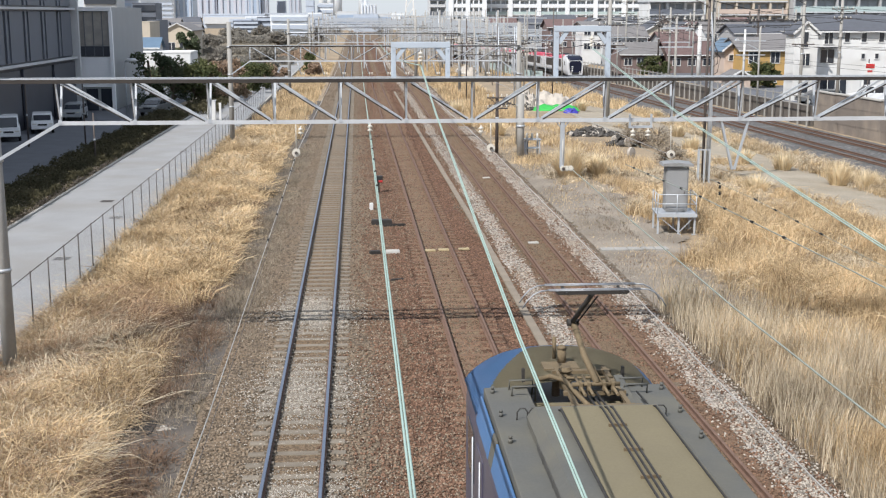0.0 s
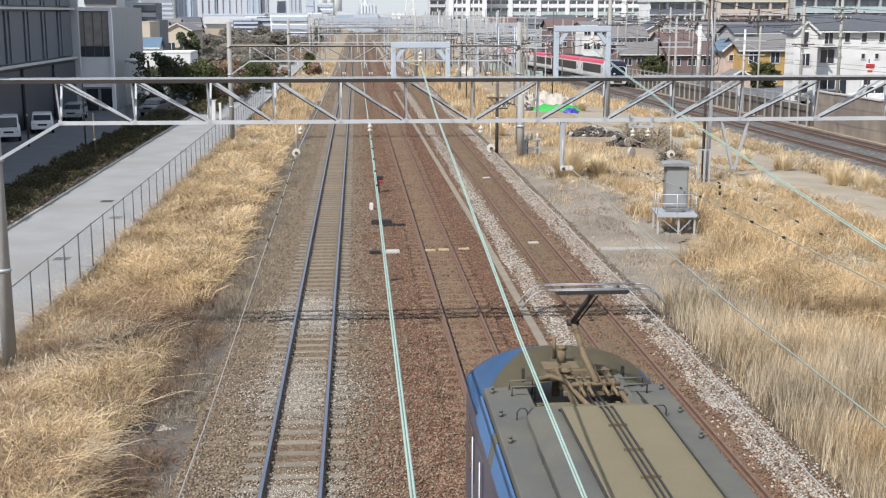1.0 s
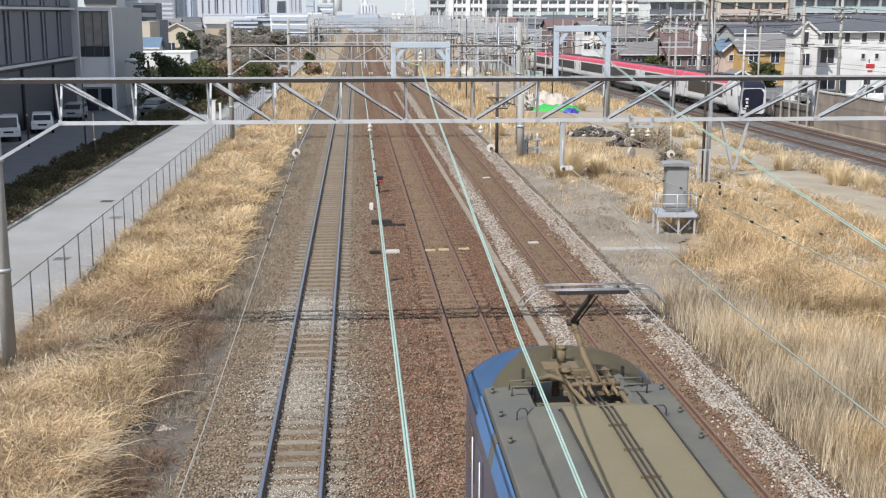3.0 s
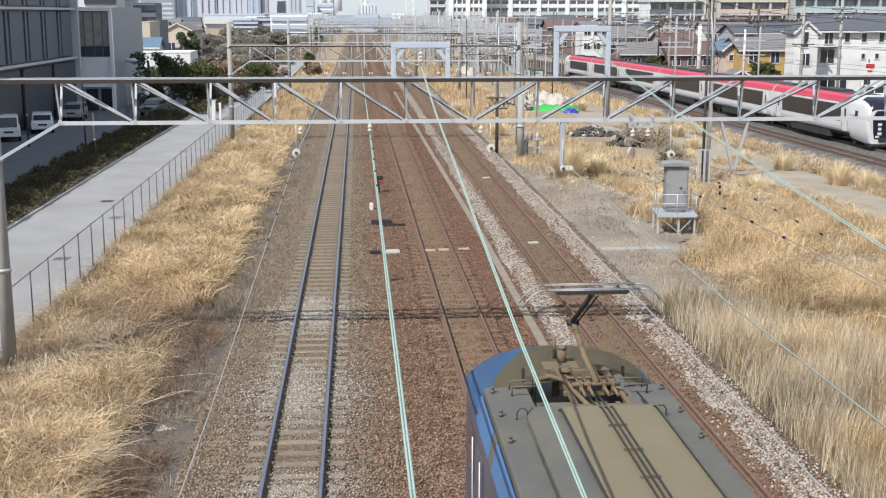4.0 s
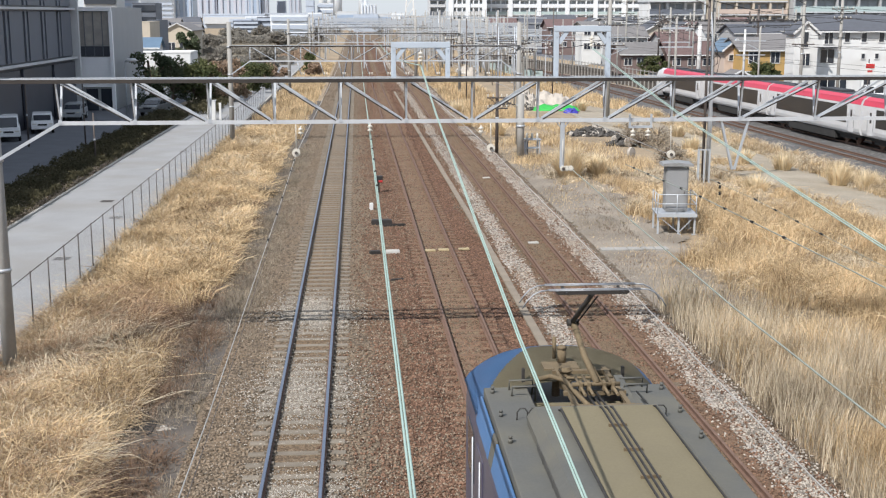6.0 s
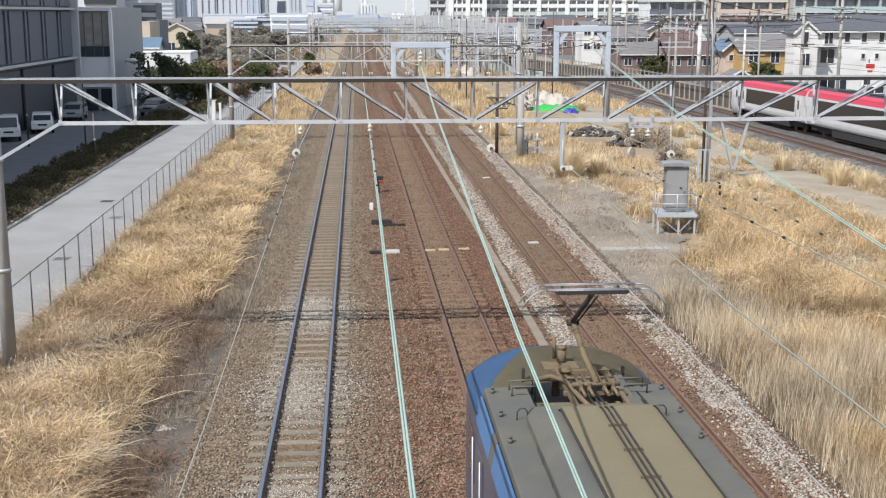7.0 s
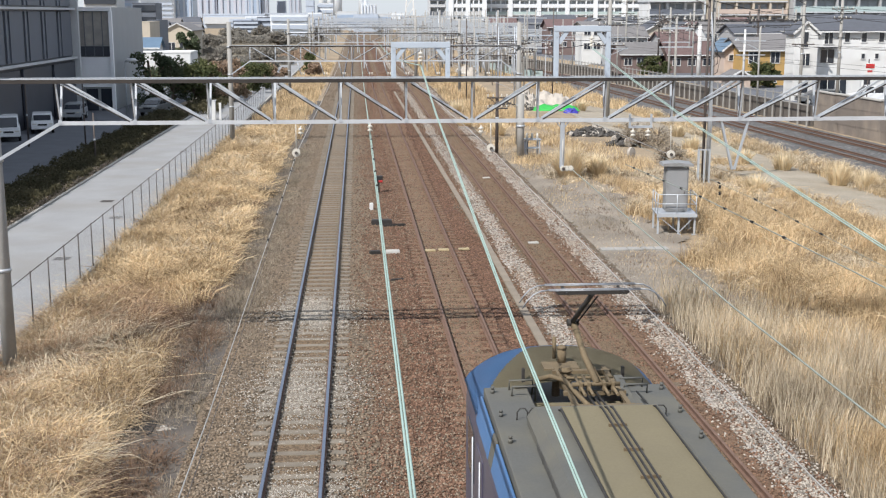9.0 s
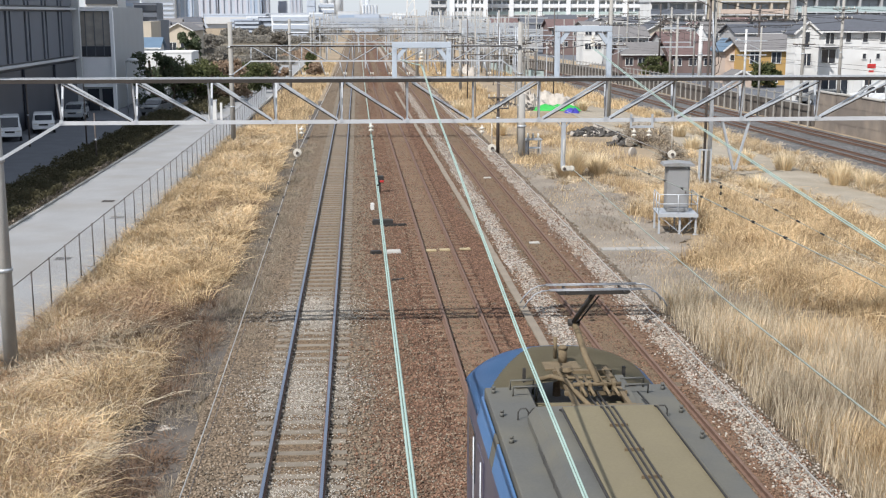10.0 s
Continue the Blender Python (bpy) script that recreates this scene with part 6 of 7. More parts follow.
# ---------------------------------------------------------------- poles
def pole(label, x, y, h, r=0.16, arms=(), mat="concrete_pole", steel=False):
    """A line pole with bands, crossarms and insulators."""
    p = thing("line_pole", label, "pole", (x, y, land(x, y) - 0.05), group="line poles")
    bm = B()
    bar(bm, (0, 0, 0), (0, 0, h), r, r * 0.8, n=12)
    part("shaft", bm, MAT[mat], p)
    for zz, w, sy in arms:
        bm = B()
        box(bm, (0, -r - 0.03, zz), (w, 0.08, 0.09))
        beam(bm, (-w * 0.4, -r, zz), (0, -r, zz - 0.45), 0.04, 0.04)
        arm = part("crossarm", bm, MAT["galv_dark"], p)
        for sx in (-0.45, -0.2, 0.2, 0.45):
            bm = B()
            bar(bm, (sx * w, -r - 0.03, zz + 0.04), (sx * w, -r - 0.03, zz + 0.24), 0.05, 0.03, n=8)
            part("insulator", bm, MAT["ceramic"], arm)
    bm = B()
    bar(bm, (0, 0, h * 0.5), (0, 0, h * 0.5 + 0.12), r * 1.08, n=12)
    part("band", bm, MAT["galv"], p)
    return p


PA = pole("dark cable pole with bundled leads and steel foot", 19.35, 65.2, 11.5, 0.085, ((10.2, 2.4, 0),), "galv_dark")
for a in range(4):
    bm = B()
    tube(bm, [(0.16 + 0.07 * a, -0.1, 0.2), (0.18 + 0.06 * a, -0.12, 4.0), (0.24 + 0.05 * math.sin(a * 2), -0.14, 7.5), (0.1, -0.1, 9.5)], 0.024)
    part("lead_cable", bm, MAT["galv"], PA)
bm = B()
for sx in (-0.28, 0.05, 0.34):
    box(bm, (sx, -0.06, 0.95), (0.10, 0.14, 1.9), bevel=0.01)
box(bm, (0.03, -0.06, 1.9), (0.75, 0.12, 0.08))
part("steel_foot", bm, MAT["galv"], PA)
for k in range(3):
    bm = B()
    tube(bm, [(0.05, -0.1, 7.6 + 0.5 * k), (0.7 - 0.2 * k, -0.1, 7.0 + 0.4 * k), (0.55, -0.1, 6.2 + 0.5 * k), (0.1, -0.1, 5.9 + 0.4 * k)], 0.022)
    part("cable_loop", bm, MAT["galv_dark"], PA)
pole("concrete pole beside the gantry lead", 19.75, 65.6, 11.5, 0.12, (), "concrete_pole")
pole("concrete line pole on waste ground", 22.6, 106.5, 12.0, 0.2, ((8.6, 2.2, 0), (6.8, 2.8, 0)))
pole("short thick concrete stub pole", 10.6, 76.8, 4.3, 0.26, ())
pole("grey line pole by the siding", 9.3, 79.0, 5.0, 0.12, ((3.9, 1.4, 0), (3.2, 1.4, 0)), "galv_dark")
pole("concrete utility pole before the white house", 46.5, 113.0, 10.5, 0.17, ((9.4, 2.2, 0), (8.5, 1.8, 0)))
pole("concrete utility pole by the wall", 42.4, 112.0, 12.5, 0.17, ((11.4, 2.4, 0), (7.2, 2.2, 0)))
pole("white painted pole among houses", 45.0, 137.0, 7.2, 0.15, (), "white_wall")
pole("white painted pole among houses", 44.0, 152.0, 7.6, 0.3, (), "white_wall")
pole("concrete utility pole among the houses", 42.2, 160.0, 11.5, 0.17, ((10.0, 2.4, 0), (8.0, 2.4, 0)))
pole("concrete utility pole among the houses", 43.0, 190.0, 12.0, 0.17, ((10.8, 2.6, 0), (9.0, 2.6, 0)))
pole("street lamp pole by the path", -19.0, 84.5, 5.0, 0.06, (), "galv_dark")
pole("thin pole by the car park", -16.2, 74.5, 3.4, 0.06, (), "galv_dark")
pole("thin pole by the car park", -23.3, 86.0, 4.6, 0.07, (), "galv_dark")
lamp = thing("street_lamp", "street lamp with a round white head", "street lamp", (-21.5, 113.5, -0.4))
part("shaft", bar(B(), (0, 0, 0), (0, 0, 5.0), 0.07, 0.05, n=10), MAT["galv"], lamp)
part("head", bar(bar(B(), (0.6, 0, 5.0), (0.6, 0, 5.25), 0.62, 0.35, n=18), (0, 0, 4.95), (0.7, 0, 5.0), 0.04), MAT["panel_pale"], lamp)
booth = thing("meter_box", "white utility boxes beside the path", "utility box", (-12.9, 107, -0.35))
part("case", box(B(), (0, 0, 0.85), (0.7, 0.5, 1.7), bevel=0.02), MAT["white_wall"], booth)
part("post", box(B(), (0.75, 0, 0.75), (0.2, 0.2, 1.5), bevel=0.02), MAT["white_wall"], booth)
part("lid", box(B(), (0, 0, 1.73), (0.78, 0.58, 0.06), bevel=0.01), MAT["panel_pale"], booth)

for k, (x, y) in enumerate(((-11.4, 45.6), (-11.2, 55.0), (-11.8, 82.0), (-12.6, 60.0))):
    cover = thing("drain_cover", "grey iron drain cover in the path", "drain cover", (x, y, -0.325))
    part("plate", box(B(), (0, 0, 0), (0.6, 0.6, 0.02), bevel=0.005), MAT["galv_dark"], cover)
    for q in range(4):
        part("slot", box(B(), (-0.2 + 0.13 * q, 0, 0.012), (0.05, 0.45, 0.012)), MAT["black"], cover)
    part("rim", box(B(), (0, 0.33, 0), (0.72, 0.06, 0.03)), MAT["concrete"], cover)
rack = thing("switch_rack", "grey steel rack with white insulators by a stub pole", "switchgear", (11.5, 77.8, -0.45), 8)
for sx in (-0.45, 0.45):
    for sy in (-0.25, 0.25):
        part("leg", box(B(), (sx, sy, 0.6), (0.09, 0.09, 1.2)), MAT["galv"], rack)
part("top_frame", box(B(), (0, 0, 1.22), (1.1, 0.7, 0.08), bevel=0.01), MAT["galv"], rack)
part("mid_frame", box(B(), (0, 0, 0.65), (1.0, 0.6, 0.06), bevel=0.01), MAT["galv"], rack)
for sx in (-0.35, 0.0, 0.35):
    part("insulator", bar(B(), (sx, 0, 1.26), (sx, 0, 1.62), 0.10, 0.06, n=12), MAT["ceramic"], rack)
case = thing("relay_case", "small dark grey relay case on waste ground", "lineside box", (10.95, 77.9, -0.45), 4)
part("body", box(B(), (0, 0, 0.55), (0.55, 0.45, 1.1), bevel=0.02), MAT["panel_grey"], case)
part("lid", box(B(), (0, 0, 1.13), (0.62, 0.52, 0.06), bevel=0.01), MAT["panel_pale"], case)
# masts of the yard in the distance
r7 = np.random.default_rng(71)
mast = thing("catenary_mast", "grey overhead line mast with crossarms in the yard", "railway mast", (8.5, 170, -0.5), group="yard masts")
part("shaft", bar(B(), (0, 0, 0), (0, 0, 9), 0.11, 0.09, n=8), MAT["concrete_pole"], mast)
for zz in (6.2, 7.6):
    b = B()
    box(b, (0.9, 0, zz), (3.0, 0.1, 0.1))
    beam(b, (0, 0, zz - 0.9), (2.0, 0, zz), 0.06, 0.06)
    part("crossarm", b, MAT["galv"], mast)
portal = thing("yard_portal", "pale portal frame over yard tracks", "railway portal", (4.5, 205, -0.5), group="yard portals")
for sx in (-3.2, 3.2):
    part("leg", box(B(), (sx, 0, 3.9), (0.22, 0.22, 7.8)), MAT["galv"], portal)
part("beam", box(B(), (0, 0, 7.8), (6.8, 0.24, 0.3)), MAT["galv"], portal)
dark = thing("catenary_mast", "slim overhead line mast in the yard", "railway mast", (12.5, 180, -0.5), group="yard masts")
part("shaft", bar(B(), (0, 0, 0), (0, 0, 10), 0.1, 0.08, n=8), MAT["concrete_pole"], dark)
for zz in (7.0, 8.8):
    part("crossarm", box(B(), (0, 0, zz), (3.4, 0.1, 0.12)), MAT["galv"], dark)
for k in range(110):
    y = 165 + 2.9 * k + r7.uniform(-3, 3)
    x = r7.choice([-9.5, 9.2, 12.5, 15.5, 19.0, 23.0, 25.0, 27.0]) + r7.uniform(-1, 1) + 0.01 * (y - 165)
    copy_thing(mast if k % 2 else dark, pose(x, y, -0.5, 0, 0, 180 if r7.uniform() < 0.4 else 0))
for k, (x, y) in enumerate(((9.5, 250), (3.5, 290), (15, 235), (22, 270), (12, 330), (-3, 380), (24, 340), (30, 300))):
    copy_thing(portal, pose(x, y, -0.5))

wide = thing("yard_portal", "wide grey portal frame over yard tracks", "railway portal", (17.0, 172, -0.5), group="yard portals")
for sx in (-7.5, 7.5):
    part("leg", box(B(), (sx, 0, 4.2), (0.2, 0.2, 8.4)), MAT["concrete_pole"], wide)
for zz in (7.2, 8.1):
    part("beam", box(B(), (0, 0, zz), (15.4, 0.12, 0.12)), MAT["galv"], wide)
for q in range(10):
    part("brace", beam(B(), (-7.4 + 1.5 * q, 0, 7.2 if q % 2 else 8.1), (-5.9 + 1.5 * q, 0, 8.1 if q % 2 else 7.2), 0.06, 0.06), MAT["galv"], wide)
for q in range(7):
    part("hanger", bar(B(), (-6 + 2 * q, 0, 7.2), (-6 + 2 * q, 0, 5.9), 0.05, n=6), MAT["galv"], wide)
for k, y in enumerate((188, 204, 222, 242, 262, 284, 308, 334, 362, 392)):
    copy_thing(wide, pose(18.5 + 1.5 * (k % 3), y, -0.9))
    if k % 2:
        copy_thing(wide, pose(1.0, y + 6, -0.5))
# masts and contact wires of the far line
for k in range(8):
    y = 118 + 32 * k
    for side, turned in ((2.3, 180), (-6.2, 0)):
        x = curve_x(y) + side
        copy_thing(mast if (k + (side > 0)) % 2 else dark, pose(x, y, grade(y) - 0.4, 0, 0, turned))
for off in (0.0, -3.75):
    for h, r in ((5.755, 0.012), (7.155, 0.014)):
        pts = [(curve_x(y) + off + 0.2 * (i % 2) - 0.1, y, grade(y) + h) for i, y in enumerate(range(54, 375, 32))]
        wire("bare overhead wire of the far line", pts, r, "galv_dark", 0.0)

# scraps on the verge soil
bm = B()
box(bm, (0, 0, 0.04), (0.62, 0.85, 0.05), 12, bevel=0.01, ry=4)
sheet = tagged(part("scrap_sheet", bm, MAT["loco_black"], None, "dark weathered board lying in the verge"), category="board")
sheet.matrix_basis = pose(-5.02, 26.1, -0.37, 0, 0, -14)
heap("rag", "dirty white plastic rag on ashy soil", "rag", -4.42, 26.05, 0.42, 0.3, 0.1, MAT["tarp_white"], 9, 0.5)

# ---------------------------------------------------------------- wall and fence beyond the far line
MAT["wall_brown"] = material("stained_concrete_wall", (0.18, 0.152, 0.13), 0.9, var=0.2, scale=0.6, fine=14, bump=0.25, dist=0.01, dirt=(0.30, 0.25, 0.20), dirt_scale=0.5, dirt_amt=0.7)
MAT["wall_dark"] = material("dark_stained_wall", (0.115, 0.10, 0.088), 0.9, var=0.3, scale=0.6, fine=14, bump=0.2, dist=0.01)
wall = thing("wall_east", "brown stained concrete retaining wall along the line", "wall", kind="structure")
for k in range(12):
    y = 105.5 - 4.6 * k
    bm = B()
    box(bm, (41.6, y - 2.3, grade(y) + 1.15), (0.35, 4.57, 3.4), bevel=0.02)
    part("wall_panel", bm, MAT["wall_brown"], wall)
bm = B()
for k in range(12):
    y = 105.5 - 4.6 * k
    box(bm, (41.6, y - 2.3, grade(y) + 2.9), (0.5, 4.6, 0.12), bevel=0.015)
part("coping", bm, MAT["concrete"], wall)
far_wall = thing("wall_far", "low dark concrete wall along the line", "wall", kind="structure")
fence2 = thing("concrete_fence", "concrete post and rail fence along the far line", "fence")
for k in range(92):
    y = 106.4 + 2.3 * k
    x, z = curve_x(y) + 3.1, grade(y)
    y2 = y + 2.3
    d = Vector((curve_x(y2) + 3.1, y2, grade(y2))) - Vector((x, y, z))
    b = B()
    box(b, (x, y, z + 1.0), (0.13, 0.13, 2.9), bevel=0.01)
    part("post", b, MAT["concrete_pole"], fence2)
    b = B()
    for zz in (1.55, 2.25):
        beam(b, (x, y, z + zz), (x + d.x, y + d.y, z + d.z + zz), 0.07, 0.09)
    part("rail", b, MAT["concrete_pole"], fence2)
    b = B()
    beam(b, (x + 0.55, y, z + 0.45), (x + 0.55 + d.x, y + d.y, z + 0.45 + d.z), 0.2, 2.1)
    part("wall_panel", b, MAT["wall_dark"], far_wall)

bm = B()
rings = []
for k in range(29):
    y = 112 + 8 * k
    x = curve_x(y) + 5.6
    rings.append([bm.verts.new((x + dx, y, 0.03)) for dx in (0, 30, 150)])
for a, b in zip(rings, rings[1:]):
    for k in range(2):
        bm.faces.new((a[k], a[k + 1], b[k + 1], b[k]))
tagged(part("town_pavement", bm, MAT["asphalt"], None, "grey asphalt yards between the houses", "structure"), category="pavement")

# ---------------------------------------------------------------- houses
def windows_on(parent, face, us, zs, w, h, at, frame_mat="white_wall"):
    """Framed panes on a wall: face 'y' looks towards the line's start, 'x' towards the tracks."""
    for zc in zs:
        for u in us:
            c = (u, at, zc) if face == "y" else (at, u, zc)
            s = (lambda a, b, d: (a, d, b)) if face == "y" else (lambda a, b, d: (d, a, b))
            o = Vector((0, -1, 0)) if face == "y" else Vector((-1, 0, 0))
            b = B()
            for dz in (-h / 2, h / 2):
                p = Vector(c) + o * 0.03
                box(b, (p.x, p.y, zc + dz), s(w + 0.12, 0.07, 0.12))
            for du in (-w / 2, 0, w / 2) if w > 0.9 else (-w / 2, w / 2):
                p = Vector(c) + o * 0.03
                q = (p.x + du, p.y, zc) if face == "y" else (p.x, p.y + du, zc)
                box(b, q, s(0.07, h, 0.11))
            fr = part("window", b, MAT[frame_mat], parent)
            b = B()
            p = Vector(c) + o * 0.02
            box(b, (p.x, p.y, zc), s(w - 0.05, h - 0.05, 0.04))
            part("pane", b, MAT["glass"], fr)


def house(label, x0, x1, y0, depth, eave, ridge, wall_mat, roof_mat, along="x", rows=(), side=(), cat="house", over=0.45, base=-0.2):
    """A house: walls with gables, overhanging roof slabs, windows by rows of (x list, z, w, h)."""
    h = thing("house", label, cat, ((x0 + x1) / 2, y0 + depth / 2, 0), group="houses")
    W, D = (x1 - x0) / 2, depth / 2
    bm = B()
    if along == "x":
        extrude(bm, [(-D, base), (D, base), (D, eave), (0, ridge - 0.12), (-D, eave)], -W, W, axis="x")
    else:
        extrude(bm, [(-W, base), (W, base), (W, eave), (0, ridge - 0.12), (-W, eave)], -D, D)
    part("wall", bm, MAT[wall_mat], h)
    R, L = (D, W) if along == "x" else (W, D)
    sl = (ridge - eave) / R
    for s in (-1, 1):
        prof = [(0, ridge), (s * (R + over), ridge - sl * (R + over)), (s * (R + over), ridge - sl * (R + over) - 0.14), (0, ridge - 0.14)]
        part("roof", extrude(B(), prof, -L - over, L + over, axis="x" if along == "x" else "y"), MAT[roof_mat], h)
    bm = B()
    if along == "x":
        box(bm, (0, -D - over, ridge - sl * (R + over) - 0.08), (2 * (W + over), 0.12, 0.14))
    else:
        for s in (-1, 1):
            beam(bm, (0, -D - over - 0.02, ridge - 0.05), (s * (R + over), -D - over - 0.02, ridge - sl * (R + over) - 0.05), 0.05, 0.2)
    part("eaves_trim", bm, MAT["white_wall"], h)
    for us, zc, w, hh in rows:
        windows_on(h, "y", [u - (x0 + x1) / 2 for u in us], [zc], w, hh, -D)
    for us, zc, w, hh in side:
        windows_on(h, "x", [u - y0 - depth / 2 for u in us], [zc], w, hh, -W)
    return h


WH = house("large white rendered house with dark slate roof", 48.55, 62.0, 124.0, 6.0, 7.35, 8.85, "white_wall", "slate", "x",
           (((49.75,), 6.4, 0.95, 1.25), ((51.75, 53.6, 55.5, 58.4), 6.5, 0.6, 1.1), ((49.7,), 4.5, 1.55, 1.5), ((53.6, 55.1, 58.6), 4.5, 0.45, 0.6), ((49.9,), 1.3, 1.7, 2.0), ((51.6, 54.2), 1.3, 0.8, 2.0)))
house("white gabled bay of the white house", 45.1, 47.6, 121.4, 2.5, 7.1, 8.15, "white_wall", "slate", "y",
      (((46.2,), 6.3, 0.8, 1.6), ((46.35,), 4.25, 0.95, 1.3), ((46.4,), 1.4, 0.8, 1.2)), over=0.22)
bm = B()
box(bm, (53.0, 123.9, 1.05), (0.9, 0.06, 2.1), bevel=0.01)
tagged(part("door_1", bm, MAT["white_wall"], WH, "white front door"), "")
bm = B()
bm = box(bm, (49.7, 123.6, 5.45), (1.9, 0.8, 0.08))
canopy = part("window_canopy", bm, MAT["slate"], WH)
for ob in (bpy.data.objects["door_1"], canopy):
    ob.matrix_basis = Matrix.Translation(-WH.location)
house("ochre house with grey tiled roof", 48.2, 54.0, 148.0, 8.0, 4.6, 6.0, "ochre_wall", "tile_roof", "x", (((49.8, 52.6), 3.5, 1.2, 1.4), ((49.2, 52.2), 1.1, 1.4, 1.4)))
house("peach gabled house with blue roof edge", 47.0, 49.9, 151.0, 6.0, 4.6, 5.8, "peach_wall", "blue_roof", "y", (((47.9,), 3.4, 0.6, 0.8),))
house("small peach lean-to with grey roof", 45.4, 47.9, 143.0, 3.5, 1.5, 2.2, "peach_wall", "tile_roof", "y")
HOUSES = [(40.6, 46.6, 182, 8, 3.0, 4.6, "brown_wall", "tile_roof", "x", "brown house behind the line fence"),
          (47.5, 54.5, 180, 8, 3.0, 4.8, "brown_wall", "red_roof", "x", "brown house with red-brown roof"),
          (50.5, 56.5, 196, 8, 4.6, 6.0, "grey_wall", "red_roof", "x", "grey house with red-brown roof"),
          (44.0, 50.0, 205, 8, 5.2, 6.8, "grey_wall", "tile_roof", "x", "grey house with grey tiled roof"),
          (40.5, 44.0, 214, 7, 7.0, 7.6, "white_wall", "tile_roof", "x", "tall white house with a flat grey roof"),
          (46.5, 49.5, 222, 8, 7.6, 8.2, "white_wall", "tile_roof", "x", "tall white house with a flat grey roof"),
          (54.0, 60.0, 225, 8, 5.6, 7.2, "beige_wall", "slate", "y", "beige gabled house with slate roof"),
          (61.0, 66.0, 228, 8, 5.8, 7.4, "white_wall", "slate", "y", "white gabled house with slate roof"),
          (57.0, 63.5, 178, 8, 6.2, 7.4, "grey_wall", "slate", "x", "grey house with dark slate roof"),
          (65.0, 72.0, 190, 8, 6.4, 7.8, "white_wall", "slate", "x", "white house with dark slate roof"),
          (66.0, 74.0, 168, 8, 5.0, 6.4, "beige_wall", "tile_roof", "x", "beige house with grey tiled roof"),
          (56.0, 62.0, 160, 8, 4.8, 6.2, "peach_wall", "tile_roof", "x", "peach house with grey tiled roof"),
          (34.0, 40.0, 268, 9, 4.6, 6.4, "grey_wall", "slate", "x", "grey house near the yard"),
          (42.0, 49.0, 262, 9, 6.2, 7.8, "brown_wall", "red_roof", "x", "brown house with red-brown roof"),
          (51.0, 58.0, 270, 9, 6.4, 8.0, "grey_wall", "slate", "y", "grey gabled house among others"),
          (26.0, 33.0, 300, 9, 5.0, 6.8, "brown_wall", "red_roof", "x", "brown house with red-brown roof near the yard"),
          (60.0, 68.0, 290, 9, 6.8, 8.2, "white_wall", "slate", "x", "white house with dark slate roof"),
          (36.0, 44.0, 330, 9, 6.0, 8.0, "brown_wall", "red_roof", "x", "brown house with red-brown roof"),
          (46.0, 55.0, 335, 9, 6.6, 8.2, "grey_wall", "slate", "x", "grey house with dark slate roof")]
rh = np.random.default_rng(91)
WALLS = [("white", "white_wall"), ("beige", "beige_wall"), ("grey", "grey_wall"), ("peach", "peach_wall"), ("white", "white_wall")]
ROOFS = [("slate", "slate"), ("grey tiled", "tile_roof"), ("red-brown", "red_roof"), ("grey tiled", "tile_roof")]
for y in (205, 218, 234, 250):
    x = 60.0 + rh.uniform(0, 3)
    while x < 0.44 * y:
        w = rh.uniform(5, 8)
        wa, ro = WALLS[rh.integers(5)], ROOFS[rh.integers(4)]
        e = rh.uniform(5.6, 6.6)
        HOUSES.append((x, x + w, y + rh.uniform(-2, 2), 8, e, e + rh.uniform(1.0, 1.8), wa[1], ro[1], "x" if rh.uniform() < 0.65 else "y", wa[0] + " town house with " + ro[0] + " roof"))
        x += w + rh.uniform(0.6, 1.6)
for x0, x1, y0, d, e, rg, wm, rm, al, text in HOUSES:
    n = 3 if x1 - x0 > 4 else 2
    us = [x0 + (x1 - x0) * (i + 0.5) / n for i in range(n)]
    rows = [(us, e - 1.3, 1.2, 1.1)] + ([(us, e - 3.8, 1.2, 1.1)] if e > 4.2 else [])
    house(text, x0, x1, y0, d, e, rg, wm, rm, al, rows)
for k, (x, y, h) in enumerate(((43.6, 178.0, 2.6), (45.4, 177.0, 2.4), (49.5, 144.0, 3.0), (50.6, 144.5, 2.4))):
    tree("shrub", "rounded yellow-green garden shrub", x, y, 0.0, h, h * 1.05, MAT["leaf_green"], 2000, 600 + k, 0.16, 0.0)
ra = np.random.default_rng(95)
for x0, x1, y0, d, e, rg, wm, rm, al, text in HOUSES[:34]:
    ant = thing("roof_antenna", "thin metal television antenna on a roof", "antenna", (x0 + (x1 - x0) * ra.uniform(0.3, 0.7), y0 + d / 2, rg - 0.15), ra.uniform(-40, 40), "roof antennas")
    hh = ra.uniform(1.0, 1.9)
    part("mast", bar(B(), (0, 0, 0), (0, 0, hh), 0.03, n=5), MAT["galv_dark"], ant)
    part("boom", bar(B(), (-0.6, 0, hh - 0.1), (0.6, 0, hh - 0.1), 0.025, n=5), MAT["galv_dark"], ant)
    for q in range(4):
        part("rod", bar(B(), (-0.5 + 0.33 * q, -0.35, hh - 0.1), (-0.5 + 0.33 * q, 0.35, hh - 0.1), 0.02, n=5), MAT["galv_dark"], ant)
TOWN = [(46 + 7 * (k % 5) + ra.uniform(-2, 2), 158 + 22 * (k // 5) + ra.uniform(-5, 5)) for k in range(16)]
for k, (x, y) in enumerate(TOWN):
    pole("grey utility pole among the houses", x, y, ra.uniform(8.5, 10.5), 0.14, ((8.0, 2.2, 0), (7.2, 1.8, 0)), ["concrete_pole", "galv_dark"][k % 2])
